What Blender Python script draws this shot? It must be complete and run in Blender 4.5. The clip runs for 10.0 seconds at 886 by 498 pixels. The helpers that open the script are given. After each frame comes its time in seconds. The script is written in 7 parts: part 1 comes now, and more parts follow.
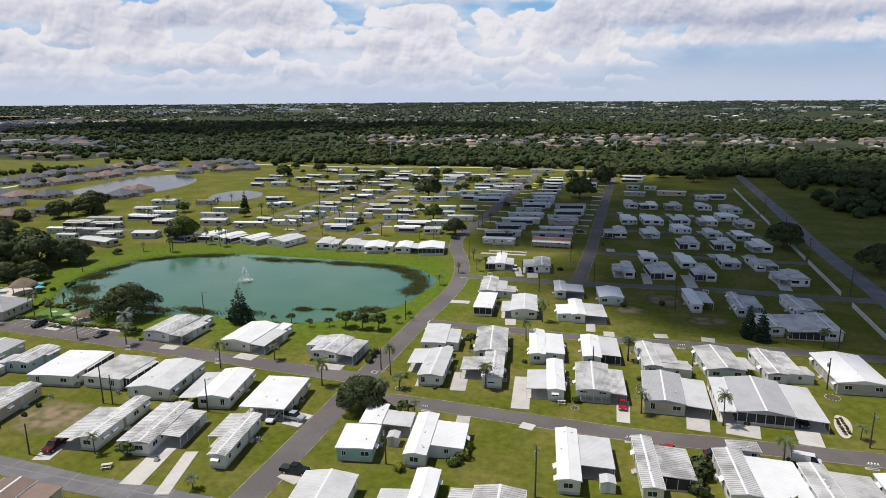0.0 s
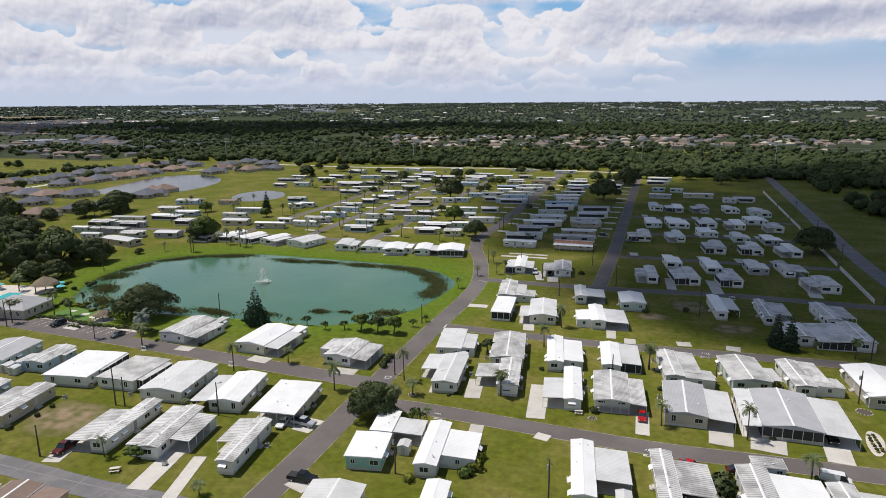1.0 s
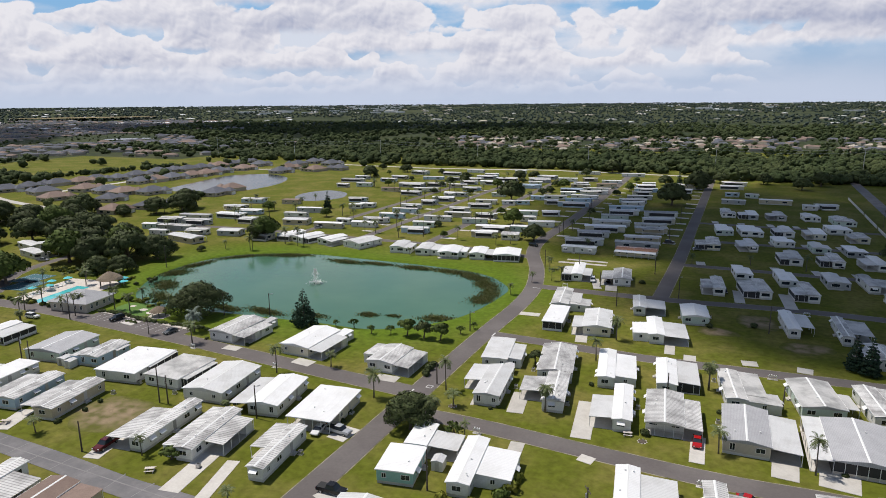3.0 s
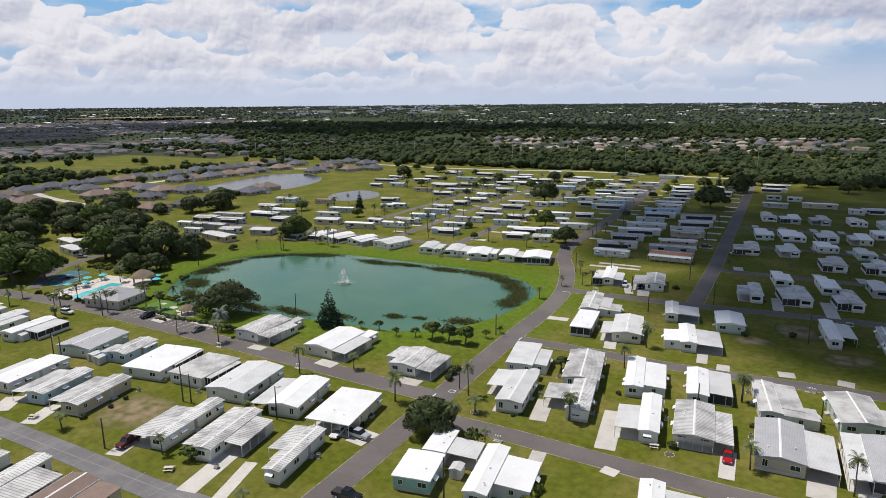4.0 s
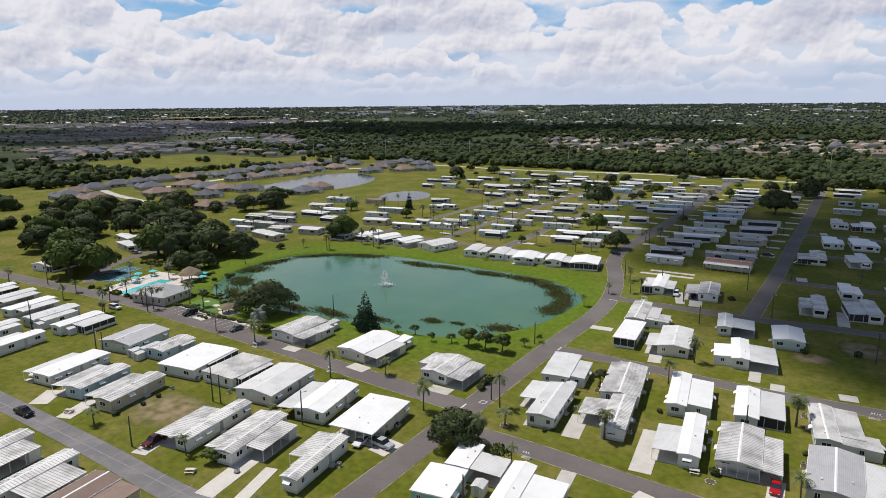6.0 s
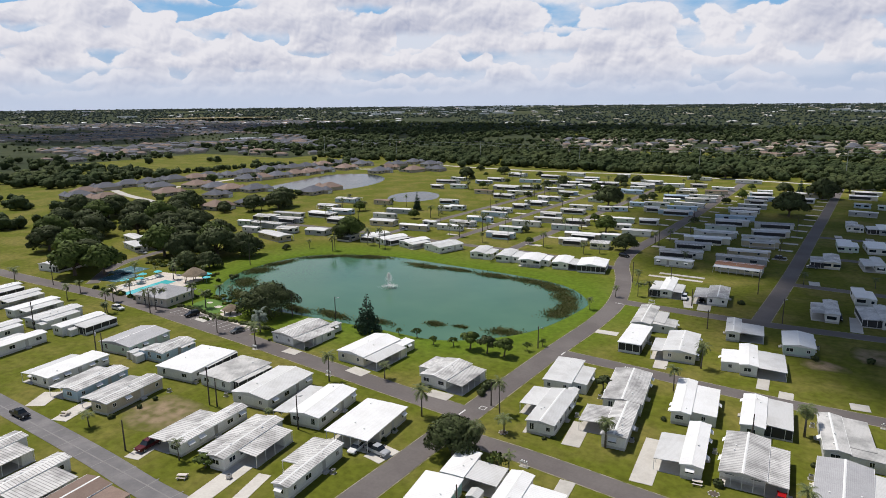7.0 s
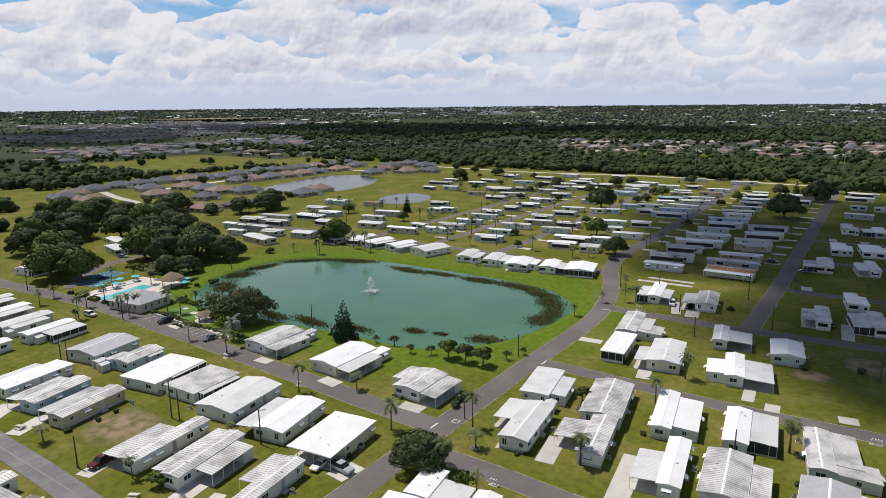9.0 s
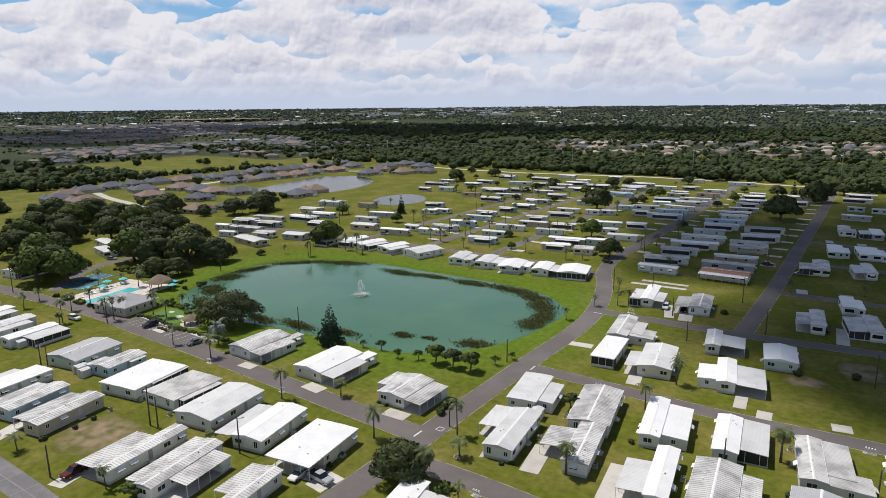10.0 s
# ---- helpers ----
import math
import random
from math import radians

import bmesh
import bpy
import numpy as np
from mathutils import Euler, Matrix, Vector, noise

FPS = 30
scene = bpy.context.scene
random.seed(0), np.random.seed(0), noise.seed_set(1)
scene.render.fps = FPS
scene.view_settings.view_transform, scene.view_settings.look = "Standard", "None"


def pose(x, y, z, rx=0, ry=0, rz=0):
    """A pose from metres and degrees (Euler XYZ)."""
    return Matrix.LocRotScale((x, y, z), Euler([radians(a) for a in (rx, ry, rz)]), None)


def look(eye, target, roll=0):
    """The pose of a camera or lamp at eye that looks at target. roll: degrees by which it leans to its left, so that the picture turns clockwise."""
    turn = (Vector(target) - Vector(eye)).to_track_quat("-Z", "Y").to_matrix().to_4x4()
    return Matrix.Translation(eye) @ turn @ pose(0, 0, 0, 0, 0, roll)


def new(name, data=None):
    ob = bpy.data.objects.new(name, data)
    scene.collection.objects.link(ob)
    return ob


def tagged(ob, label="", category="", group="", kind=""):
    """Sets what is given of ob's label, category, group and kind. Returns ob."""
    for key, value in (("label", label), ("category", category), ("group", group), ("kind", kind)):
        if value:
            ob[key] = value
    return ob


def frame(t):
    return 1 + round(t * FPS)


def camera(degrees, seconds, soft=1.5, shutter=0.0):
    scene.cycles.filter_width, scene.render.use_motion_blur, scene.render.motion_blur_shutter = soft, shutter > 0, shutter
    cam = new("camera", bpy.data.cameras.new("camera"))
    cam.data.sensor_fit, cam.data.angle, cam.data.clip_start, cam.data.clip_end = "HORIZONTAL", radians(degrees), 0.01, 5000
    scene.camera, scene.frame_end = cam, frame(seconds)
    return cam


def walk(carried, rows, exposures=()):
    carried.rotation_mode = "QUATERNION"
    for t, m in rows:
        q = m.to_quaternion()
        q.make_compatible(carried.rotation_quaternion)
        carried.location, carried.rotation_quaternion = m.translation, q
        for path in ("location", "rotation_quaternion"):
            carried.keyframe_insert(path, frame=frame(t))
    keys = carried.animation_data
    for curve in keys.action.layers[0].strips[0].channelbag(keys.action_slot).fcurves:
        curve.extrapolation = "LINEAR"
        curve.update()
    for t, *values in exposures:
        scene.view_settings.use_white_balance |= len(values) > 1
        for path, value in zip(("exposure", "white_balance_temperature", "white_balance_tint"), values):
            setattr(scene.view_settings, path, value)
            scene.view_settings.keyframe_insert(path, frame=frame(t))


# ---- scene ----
cam = camera(68.4, 10.0, soft=0.7)
# seconds, x, y, z, yaw, pitch, roll: a slow, level drone flight that pans to the left
PATH = [
    (0.0, 0.045, -0.010, 67.003, 16.500, -12.971, -0.416),
    (0.5, 0.556, 1.975, 67.027, 17.580, -12.944, -0.422),
    (1.0, 1.133, 3.877, 67.043, 18.706, -12.916, -0.428),
    (1.5, 1.758, 5.715, 67.050, 20.040, -12.888, -0.436),
    (2.0, 2.415, 7.508, 67.050, 21.600, -12.861, -0.445),
    (2.5, 3.088, 9.271, 67.043, 23.147, -12.834, -0.454),
    (4.0, 5.093, 14.522, 66.991, 27.901, -12.759, -0.484),
    (4.5, 5.727, 16.299, 66.965, 29.527, -12.737, -0.493),
    (5.0, 6.334, 18.104, 66.937, 30.997, -12.716, -0.503),
    (5.5, 6.910, 19.945, 66.908, 32.119, -12.697, -0.511),
    (7.0, 8.454, 25.734, 66.816, 34.250, -12.647, -0.532),
    (7.5, 8.915, 27.761, 66.788, 34.288, -12.631, -0.537),
    (8.0, 9.358, 29.838, 66.761, 34.283, -12.616, -0.540),
    (8.5, 9.792, 31.964, 66.738, 34.267, -12.601, -0.541),
    (9.0, 10.226, 34.135, 66.719, 34.255, -12.584, -0.540),
    (9.5, 10.672, 36.346, 66.705, 34.249, -12.566, -0.537),
    (10.0, 11.144, 38.591, 66.696, 34.234, -12.546, -0.532),
]
walk(cam, [(t, pose(x, y, z, 90 + pitch, 0, yaw) @ pose(0, 0, 0, 0, 0, roll)) for t, x, y, z, yaw, pitch, roll in PATH])

# ---- light: a high sun in the west, broken cumulus ----
SUN_EL, SUN_AZ = 64.0, -90.0            # degrees up; degrees from north, clockwise
sun_data = bpy.data.lights.new("sun", "SUN")
sun_data.energy, sun_data.angle, sun_data.color = 4.15, radians(0.8), (1.0, 0.942, 0.88)
sun_ob = new("sun", sun_data)
to_sun = Vector((math.cos(radians(SUN_EL)) * math.sin(radians(SUN_AZ)), math.cos(radians(SUN_EL)) * math.cos(radians(SUN_AZ)), math.sin(radians(SUN_EL))))
sun_ob.matrix_world = look(to_sun * 300, (0, 0, 0))


def graph(tree):
    """Short helpers that add nodes to a tree."""
    def node(kind, operation="", clamp=False):
        n = tree.nodes.new(kind)
        if operation:
            n.operation = operation
        if clamp:
            n.use_clamp = True
        return n

    def wire(n, slot, v):
        if isinstance(v, bpy.types.NodeSocket):
            tree.links.new(v, n.inputs[slot])
        elif v is not None:
            n.inputs[slot].default_value = v

    def calc(op, a, b=None, c=None, clamp=False):
        n = node("ShaderNodeMath", op, clamp)
        for i, v in enumerate((a, b, c)):
            wire(n, i, v)
        return n.outputs[0]

    def mix(f, a, b, blend="MIX"):
        n = node("ShaderNodeMix")
        n.data_type, n.blend_type = "RGBA", blend
        wire(n, 0, f), wire(n, 6, a), wire(n, 7, b)
        return n.outputs[2]

    def ramp(v, a, b, lo=0.0, hi=1.0):
        n = node("ShaderNodeMapRange")
        n.interpolation_type = "SMOOTHSTEP"
        for i, w in enumerate((v, a, b, lo, hi)):
            wire(n, i, w)
        return n.outputs[0]

    def fuzz(vec, scale, detail=4.0, rough=0.55, warp=0.0):
        n = node("ShaderNodeTexNoise")
        wire(n, "Vector", vec), wire(n, "Scale", scale), wire(n, "Detail", detail), wire(n, "Roughness", rough), wire(n, "Distortion", warp)
        return n.outputs[0]
    return node, wire, calc, mix, ramp, fuzz


world = bpy.data.worlds.new("sky")
scene.world = world
world.use_nodes = True
wt = world.node_tree
wt.nodes.clear()
node, wire, calc, mix, ramp, fuzz = graph(wt)
sky = node("ShaderNodeTexSky")
sky.sky_type, sky.sun_disc, sky.air_density, sky.dust_density = "NISHITA", False, 1.3, 1.2
sky.sun_elevation, sky.sun_rotation = radians(SUN_EL), radians(SUN_AZ)
way = node("ShaderNodeTexCoord").outputs["Generated"]
sep = node("ShaderNodeSeparateXYZ")
wire(sep, 0, way)
azim = calc("MULTIPLY", calc("ARCTAN2", sep.outputs[0], sep.outputs[1]), 57.2958)
elev = calc("MULTIPLY", calc("ARCSINE", sep.outputs[2]), 57.2958)


def sky_point(du, dv, squash, seed=3.7):
    n = node("ShaderNodeCombineXYZ")
    wire(n, 0, calc("ADD", azim, du)), wire(n, 1, calc("MULTIPLY", calc("ADD", elev, dv), squash)), wire(n, 2, seed)
    return n.outputs[0]


def blob(a, e, wa, we):
    """1 in the middle of a stretch of sky, 0 outside it."""
    u = calc("DIVIDE", calc("SUBTRACT", azim, a), wa)
    v = calc("DIVIDE", calc("SUBTRACT", elev, e), we)
    return calc("EXPONENT", calc("MULTIPLY", calc("ADD", calc("MULTIPLY", u, u), calc("MULTIPLY", v, v)), -1.0))


def billow(du, dv):
    """Round heaps: high in the middle of each cell of a fractal cell pattern."""
    at = sky_point(du, dv, 1.15)
    bent, wob, n = node("ShaderNodeVectorMath", operation="ADD"), node("ShaderNodeTexNoise"), node("ShaderNodeTexVoronoi")
    wire(wob, "Vector", at), wire(wob, "Scale", 0.45), wire(wob, "Detail", 1.5)
    grow = node("ShaderNodeVectorMath", operation="SCALE")
    wire(grow, 0, wob.outputs[1]), wire(grow, "Scale", 1.5)
    wire(bent, 0, at), wire(bent, 1, grow.outputs[0])
    n.feature, n.normalize = "SMOOTH_F1", True
    wire(n, "Vector", bent.outputs[0]), wire(n, "Scale", 0.42), wire(n, "Detail", 3.0), wire(n, "Roughness", 0.5), wire(n, "Smoothness", 0.15)
    return calc("SUBTRACT", 1.0, n.outputs["Distance"])


heap, heap_up = billow(0, 0), billow(-0.16, 0.24)
grain_sky = fuzz(sky_point(0, 0, 1.3), 0.9, 6.0, 0.6)
relief = calc("MULTIPLY", calc("SUBTRACT", heap, heap_up), 2.9)
veil = ramp(fuzz(sky_point(9, 0, 2.6), 0.11, 5.0, 0.55), 0.38, 0.6)
holes = calc("MULTIPLY", blob(13.0, 2.0, 15.0, 2.5), 1.0)
for bearing, height, wide, tall_gap in ((-18.0, 9.0, 2.8, 1.6), (-29.5, 9.2, 2.8, 1.3), (-52.0, 8.9, 2.8, 1.9), (-58.5, 9.1, 1.8, 1.3), (-67.5, 8.6, 2.8, 1.8)):
    holes = calc("ADD", holes, blob(bearing, height, wide, tall_gap))
sky_dim = mix(1.0, sky.outputs[0], (0.042, 0.049, 0.06, 1), "MULTIPLY")
blue = mix(ramp(elev, 0.5, 8.0), (0.46, 0.57, 0.76, 1), (0.24, 0.49, 0.80, 1))
air = mix(0.85, sky_dim, blue)
air = mix(calc("MULTIPLY", veil, calc("SUBTRACT", 0.9, calc("MULTIPLY", holes, 0.9), clamp=True)), air, (0.70, 0.73, 0.82, 1))
# banks of cumulus, the far ones first: flat base, heaped top, white where the sun strikes and grey-violet below
for seed, (bottom, rise, pace) in enumerate(((0.6, 0.9, 0.30), (1.5, 1.4, 0.24), (2.7, 1.9, 0.2), (4.1, 2.5, 0.16), (5.7, 3.0, 0.13), (7.9, 3.4, 0.1))):
    swell = ramp(fuzz(sky_point(seed * 37.0, 0, 0.8, seed * 5.1), pace, 2.0, 0.5), 0.3, 0.62)
    crest = calc("ADD", bottom + 0.1, calc("MULTIPLY", swell, rise * 1.25))
    crest = calc("SUBTRACT", crest, calc("MULTIPLY", holes, 3.6))
    under = calc("SUBTRACT", calc("ADD", crest, calc("ADD", calc("MULTIPLY", calc("SUBTRACT", heap, 0.6), 0.75 + 0.45 * rise), calc("MULTIPLY", calc("SUBTRACT", grain_sky, 0.5), 0.9))), elev)
    foot = calc("ADD", elev, calc("MULTIPLY", calc("SUBTRACT", grain_sky, 0.5), 0.9))
    body = calc("MULTIPLY", ramp(under, 0.0, 0.22), ramp(foot, bottom - 0.5, bottom + 0.35))
    lit = calc("SUBTRACT", 1.0, ramp(under, 0.2, rise * 1.15, 0.0, 0.5))
    lit = calc("ADD", calc("ADD", lit, relief), calc("MULTIPLY", calc("SUBTRACT", grain_sky, 0.5), 0.5))
    lit = calc("SUBTRACT", lit, calc("MULTIPLY", blob(9.0, 5.6, 12.0, 0.9), 0.6))
    lit = calc("SUBTRACT", lit, calc("MULTIPLY", blob(-40.0, 6.4, 5.5, 0.9), 0.35), clamp=True)
    air = mix(body, air, mix(lit, (0.385, 0.42, 0.56, 1), (0.80, 0.79, 0.84, 1)))
air = mix(ramp(elev, 3.6, -0.1, 0.0, 0.9), air, (0.53, 0.60, 0.755, 1))
# above the view: a pale cumulus-toned band all round, added to brighten walls; blue zenith
air = mix(ramp(elev, 12.0, 20.0), air, mix(0.2, sky_dim, (0.47, 0.50, 0.57, 1)))
air = mix(ramp(elev, 32.0, 52.0), air, mix(0.2, sky_dim, (0.10, 0.14, 0.235, 1)))
back = node("ShaderNodeBackground")
wire(back, 0, air), wire(back, 1, 1.0)
wt.links.new(back.outputs[0], node("ShaderNodeOutputWorld").inputs[0])

# ---- materials ----
def surface(name, base, rough=0.6, metal=0.0, second=None, patch=0.35, patch_amount=0.5, grain=9.0, grain_amount=0.18, stripe=None, stripe_dark=0.55,
            bump=0.15, spread=0.0, where="object", island=0.0, clear=0.5, deep=0.05, lush=None):
    """A worn surface: a base colour, patches of a second one, fine grain, optional stripes (axis, metres apart), and a little relief."""
    m = bpy.data.materials.new(name)
    m.use_nodes = True
    t = m.node_tree
    t.nodes.clear()
    node, wire, calc, mix, ramp, fuzz = graph(t)
    if where == "world":
        at = node("ShaderNodeNewGeometry").outputs["Position"]
    else:
        shift = node("ShaderNodeVectorMath", operation="ADD")
        wire(shift, 0, node("ShaderNodeTexCoord").outputs["Object"])
        wire(shift, 1, calc("MULTIPLY", node("ShaderNodeObjectInfo").outputs["Random"], 60.0))
        at = shift.outputs[0]
    col = (*base, 1)
    if second:
        col = mix(calc("MULTIPLY", ramp(fuzz(at, patch, 5.0, 0.6), 0.4, 0.68), patch_amount), col, (*second, 1))
    if lush:
        near_water = node("ShaderNodeAttribute")
        near_water.attribute_name = "lush"
        col = mix(calc("MULTIPLY", near_water.outputs["Fac"], 0.85), col, (*lush, 1))
    fine = fuzz(at, grain, 3.0, 0.6)
    value = calc("ADD", calc("MULTIPLY", calc("SUBTRACT", fine, 0.5), grain_amount * 2), 1.0)
    relief = fine
    if stripe:
        sep = node("ShaderNodeSeparateXYZ")
        wire(sep, 0, node("ShaderNodeTexCoord").outputs["Object"])
        saw = calc("PINGPONG", sep.outputs["XYZ".index(stripe[0])], stripe[1] / 2)
        line = ramp(saw, stripe[1] * 0.04, stripe[1] * 0.2)
        value = calc("MULTIPLY", value, calc("ADD", calc("MULTIPLY", line, 1 - stripe_dark), stripe_dark))
        relief = calc("ADD", calc("MULTIPLY", fine, 0.3), line)
    if spread:
        value = calc("MULTIPLY", value, calc("ADD", calc("MULTIPLY", node("ShaderNodeObjectInfo").outputs["Random"], spread), 1 - spread / 2))
    if island:
        value = calc("MULTIPLY", value, calc("ADD", calc("MULTIPLY", node("ShaderNodeNewGeometry").outputs["Random Per Island"], island), 1 - island / 2))
    grey = node("ShaderNodeCombineColor")
    for i in range(3):
        wire(grey, i, value)
    col = mix(1.0, col, grey.outputs[0], "MULTIPLY")
    b = node("ShaderNodeBsdfPrincipled")
    wire(b, "Base Color", col), wire(b, "Roughness", rough), wire(b, "Metallic", metal), wire(b, "Specular IOR Level", clear)
    if bump:
        bp = node("ShaderNodeBump")
        wire(bp, "Strength", bump), wire(bp, "Distance", deep), wire(bp, "Height", relief)
        t.links.new(bp.outputs[0], b.inputs["Normal"])
    t.links.new(b.outputs[0], node("ShaderNodeOutputMaterial").inputs[0])
    return m


WALL = {
    "white": surface("white_siding", (0.74, 0.74, 0.72), 0.5, second=(0.62, 0.61, 0.56), stripe=("Z", 0.24), stripe_dark=0.86, spread=0.08),
    "cream": surface("cream_siding", (0.68, 0.64, 0.52), 0.5, second=(0.58, 0.54, 0.42), stripe=("Z", 0.24), stripe_dark=0.86, spread=0.08),
    "beige": surface("beige_siding", (0.52, 0.47, 0.40), 0.55, second=(0.45, 0.41, 0.34), stripe=("Z", 0.24), stripe_dark=0.86, spread=0.08),
    "tan": surface("tan_siding", (0.46, 0.40, 0.28), 0.55, second=(0.55, 0.5, 0.4), stripe=("Z", 0.24), stripe_dark=0.86, spread=0.08),
    "mint": surface("mint_siding", (0.55, 0.64, 0.58), 0.5, second=(0.5, 0.57, 0.5), stripe=("Z", 0.24), stripe_dark=0.86, spread=0.08),
    "blue": surface("blue_siding", (0.42, 0.56, 0.68), 0.5, second=(0.5, 0.6, 0.68), stripe=("Z", 0.24), stripe_dark=0.86, spread=0.1),
    "teal": surface("teal_siding", (0.30, 0.55, 0.52), 0.5, second=(0.36, 0.55, 0.5), stripe=("Z", 0.24), stripe_dark=0.86, spread=0.08),
    "grey": surface("grey_siding", (0.4, 0.41, 0.42), 0.55, second=(0.34, 0.35, 0.36), stripe=("Z", 0.24), stripe_dark=0.86, spread=0.15),
    "stucco": surface("stucco", (0.40, 0.35, 0.28), 0.8, second=(0.43, 0.39, 0.32), spread=0.35),
}
ROOF = {
    "white": surface("white_coated_roof", (0.80, 0.80, 0.79), 0.45, second=(0.6, 0.59, 0.56), patch=0.22, patch_amount=0.35, stripe=("Y", 0.5), stripe_dark=0.93, bump=0.2, spread=0.06),
    "pale": surface("pale_metal_roof", (0.62, 0.62, 0.61), 0.5, second=(0.44, 0.43, 0.41), patch=0.25, patch_amount=0.5, stripe=("Y", 0.45), stripe_dark=0.86, bump=0.25, spread=0.12),
    "rib": surface("ribbed_weathered_roof", (0.62, 0.61, 0.59), 0.5, second=(0.24, 0.23, 0.22), patch=0.22, patch_amount=0.8, stripe=("Y", 0.62), stripe_dark=0.45, bump=0.4, spread=0.2),
    "dirty": surface("streaked_roof", (0.56, 0.55, 0.53), 0.6, second=(0.25, 0.25, 0.24), patch=0.22, patch_amount=0.8, stripe=("Y", 0.5), stripe_dark=0.8, bump=0.25, spread=0.12),
    "grey": surface("grey_shingle_roof", (0.40, 0.40, 0.41), 0.8, second=(0.32, 0.32, 0.33), grain=5.0, grain_amount=0.3, stripe=("X", 0.28), stripe_dark=0.86, spread=0.12),
    "blue": surface("blue_metal_roof", (0.36, 0.46, 0.58), 0.5, second=(0.5, 0.53, 0.56), stripe=("Y", 0.5), stripe_dark=0.8, spread=0.1),
    "orange": surface("rust_orange_roof", (0.42, 0.20, 0.10), 0.6, second=(0.32, 0.15, 0.08), stripe=("Y", 0.5), stripe_dark=0.85),
    "brown": surface("brown_shingle_roof", (0.20, 0.14, 0.112), 0.85, second=(0.25, 0.185, 0.15), grain=4.0, grain_amount=0.3, spread=0.3),
    "slate": surface("dark_grey_shingle_roof", (0.094, 0.10, 0.122), 0.9, second=(0.138, 0.142, 0.16), grain=4.0, grain_amount=0.3, spread=0.4),
}
TRIM = surface("white_trim", (0.78, 0.78, 0.76), 0.45, grain_amount=0.05, bump=0)
SKIRT = surface("skirting", (0.56, 0.55, 0.52), 0.65, second=(0.36, 0.35, 0.31), stripe=("Z", 0.3), stripe_dark=0.9, spread=0.2)
SCREEN = surface("insect_screen", (0.028, 0.028, 0.03), 0.7, grain=30, grain_amount=0.3, bump=0)
GLASS = surface("window_glass", (0.025, 0.032, 0.04), 0.06, grain_amount=0.02, bump=0, spread=0.6)
DOOR = surface("door_paint", (0.45, 0.44, 0.42), 0.5, spread=0.7, bump=0)
GRASS = surface("grass", (0.102, 0.117, 0.013), 0.95, second=(0.20, 0.168, 0.052), patch=0.055, patch_amount=0.65, grain=0.55, grain_amount=0.6, bump=0.6, where="world", clear=0.1, lush=(0.094, 0.152, 0.011))
BARE = surface("dry_sand", (0.27, 0.205, 0.13), 0.95, second=(0.10, 0.10, 0.03), patch=0.3, patch_amount=1.0, grain=1.2, grain_amount=0.5, where="world", clear=0.1, lush=(0.098, 0.106, 0.017))
ASPHALT = surface("asphalt", (0.122, 0.107, 0.102), 0.85, second=(0.165, 0.148, 0.14), patch=0.06, patch_amount=0.8, grain=1.6, grain_amount=0.16, bump=0.2, where="world", clear=0.3)
OLD_ASPHALT = surface("patched_asphalt", (0.15, 0.145, 0.148), 0.85, second=(0.22, 0.21, 0.21), patch=0.16, patch_amount=0.8, grain=1.2, grain_amount=0.2, bump=0.2, where="world", clear=0.3)
EDGE = surface("sandy_edge", (0.30, 0.27, 0.20), 0.95, second=(0.12, 0.12, 0.04), patch=0.35, patch_amount=1.0, grain=2.0, grain_amount=0.3, where="world", clear=0.2)
CONCRETE = surface("concrete", (0.52, 0.495, 0.45), 0.85, second=(0.38, 0.35, 0.31), patch=0.3, grain=2.5, grain_amount=0.14, bump=0.2, where="world", spread=0.22)
SAND_PAVE = surface("pale_paving", (0.55, 0.50, 0.44), 0.85, second=(0.42, 0.38, 0.33), patch=0.4, grain=2.5, where="world", spread=0.15)
BARK = surface("bark", (0.10, 0.078, 0.058), 0.95, second=(0.06, 0.05, 0.04), patch=2.0, grain=8, grain_amount=0.4, bump=0.5)
PALM_BARK = surface("palm_bark", (0.15, 0.13, 0.11), 0.95, second=(0.09, 0.08, 0.065), patch=3.0, stripe=("Z", 0.35), stripe_dark=0.7, bump=0.4)
POLE_WOOD = surface("weathered_pole", (0.07, 0.055, 0.045), 0.9, second=(0.11, 0.095, 0.08), patch=2.0, grain=9, grain_amount=0.3)
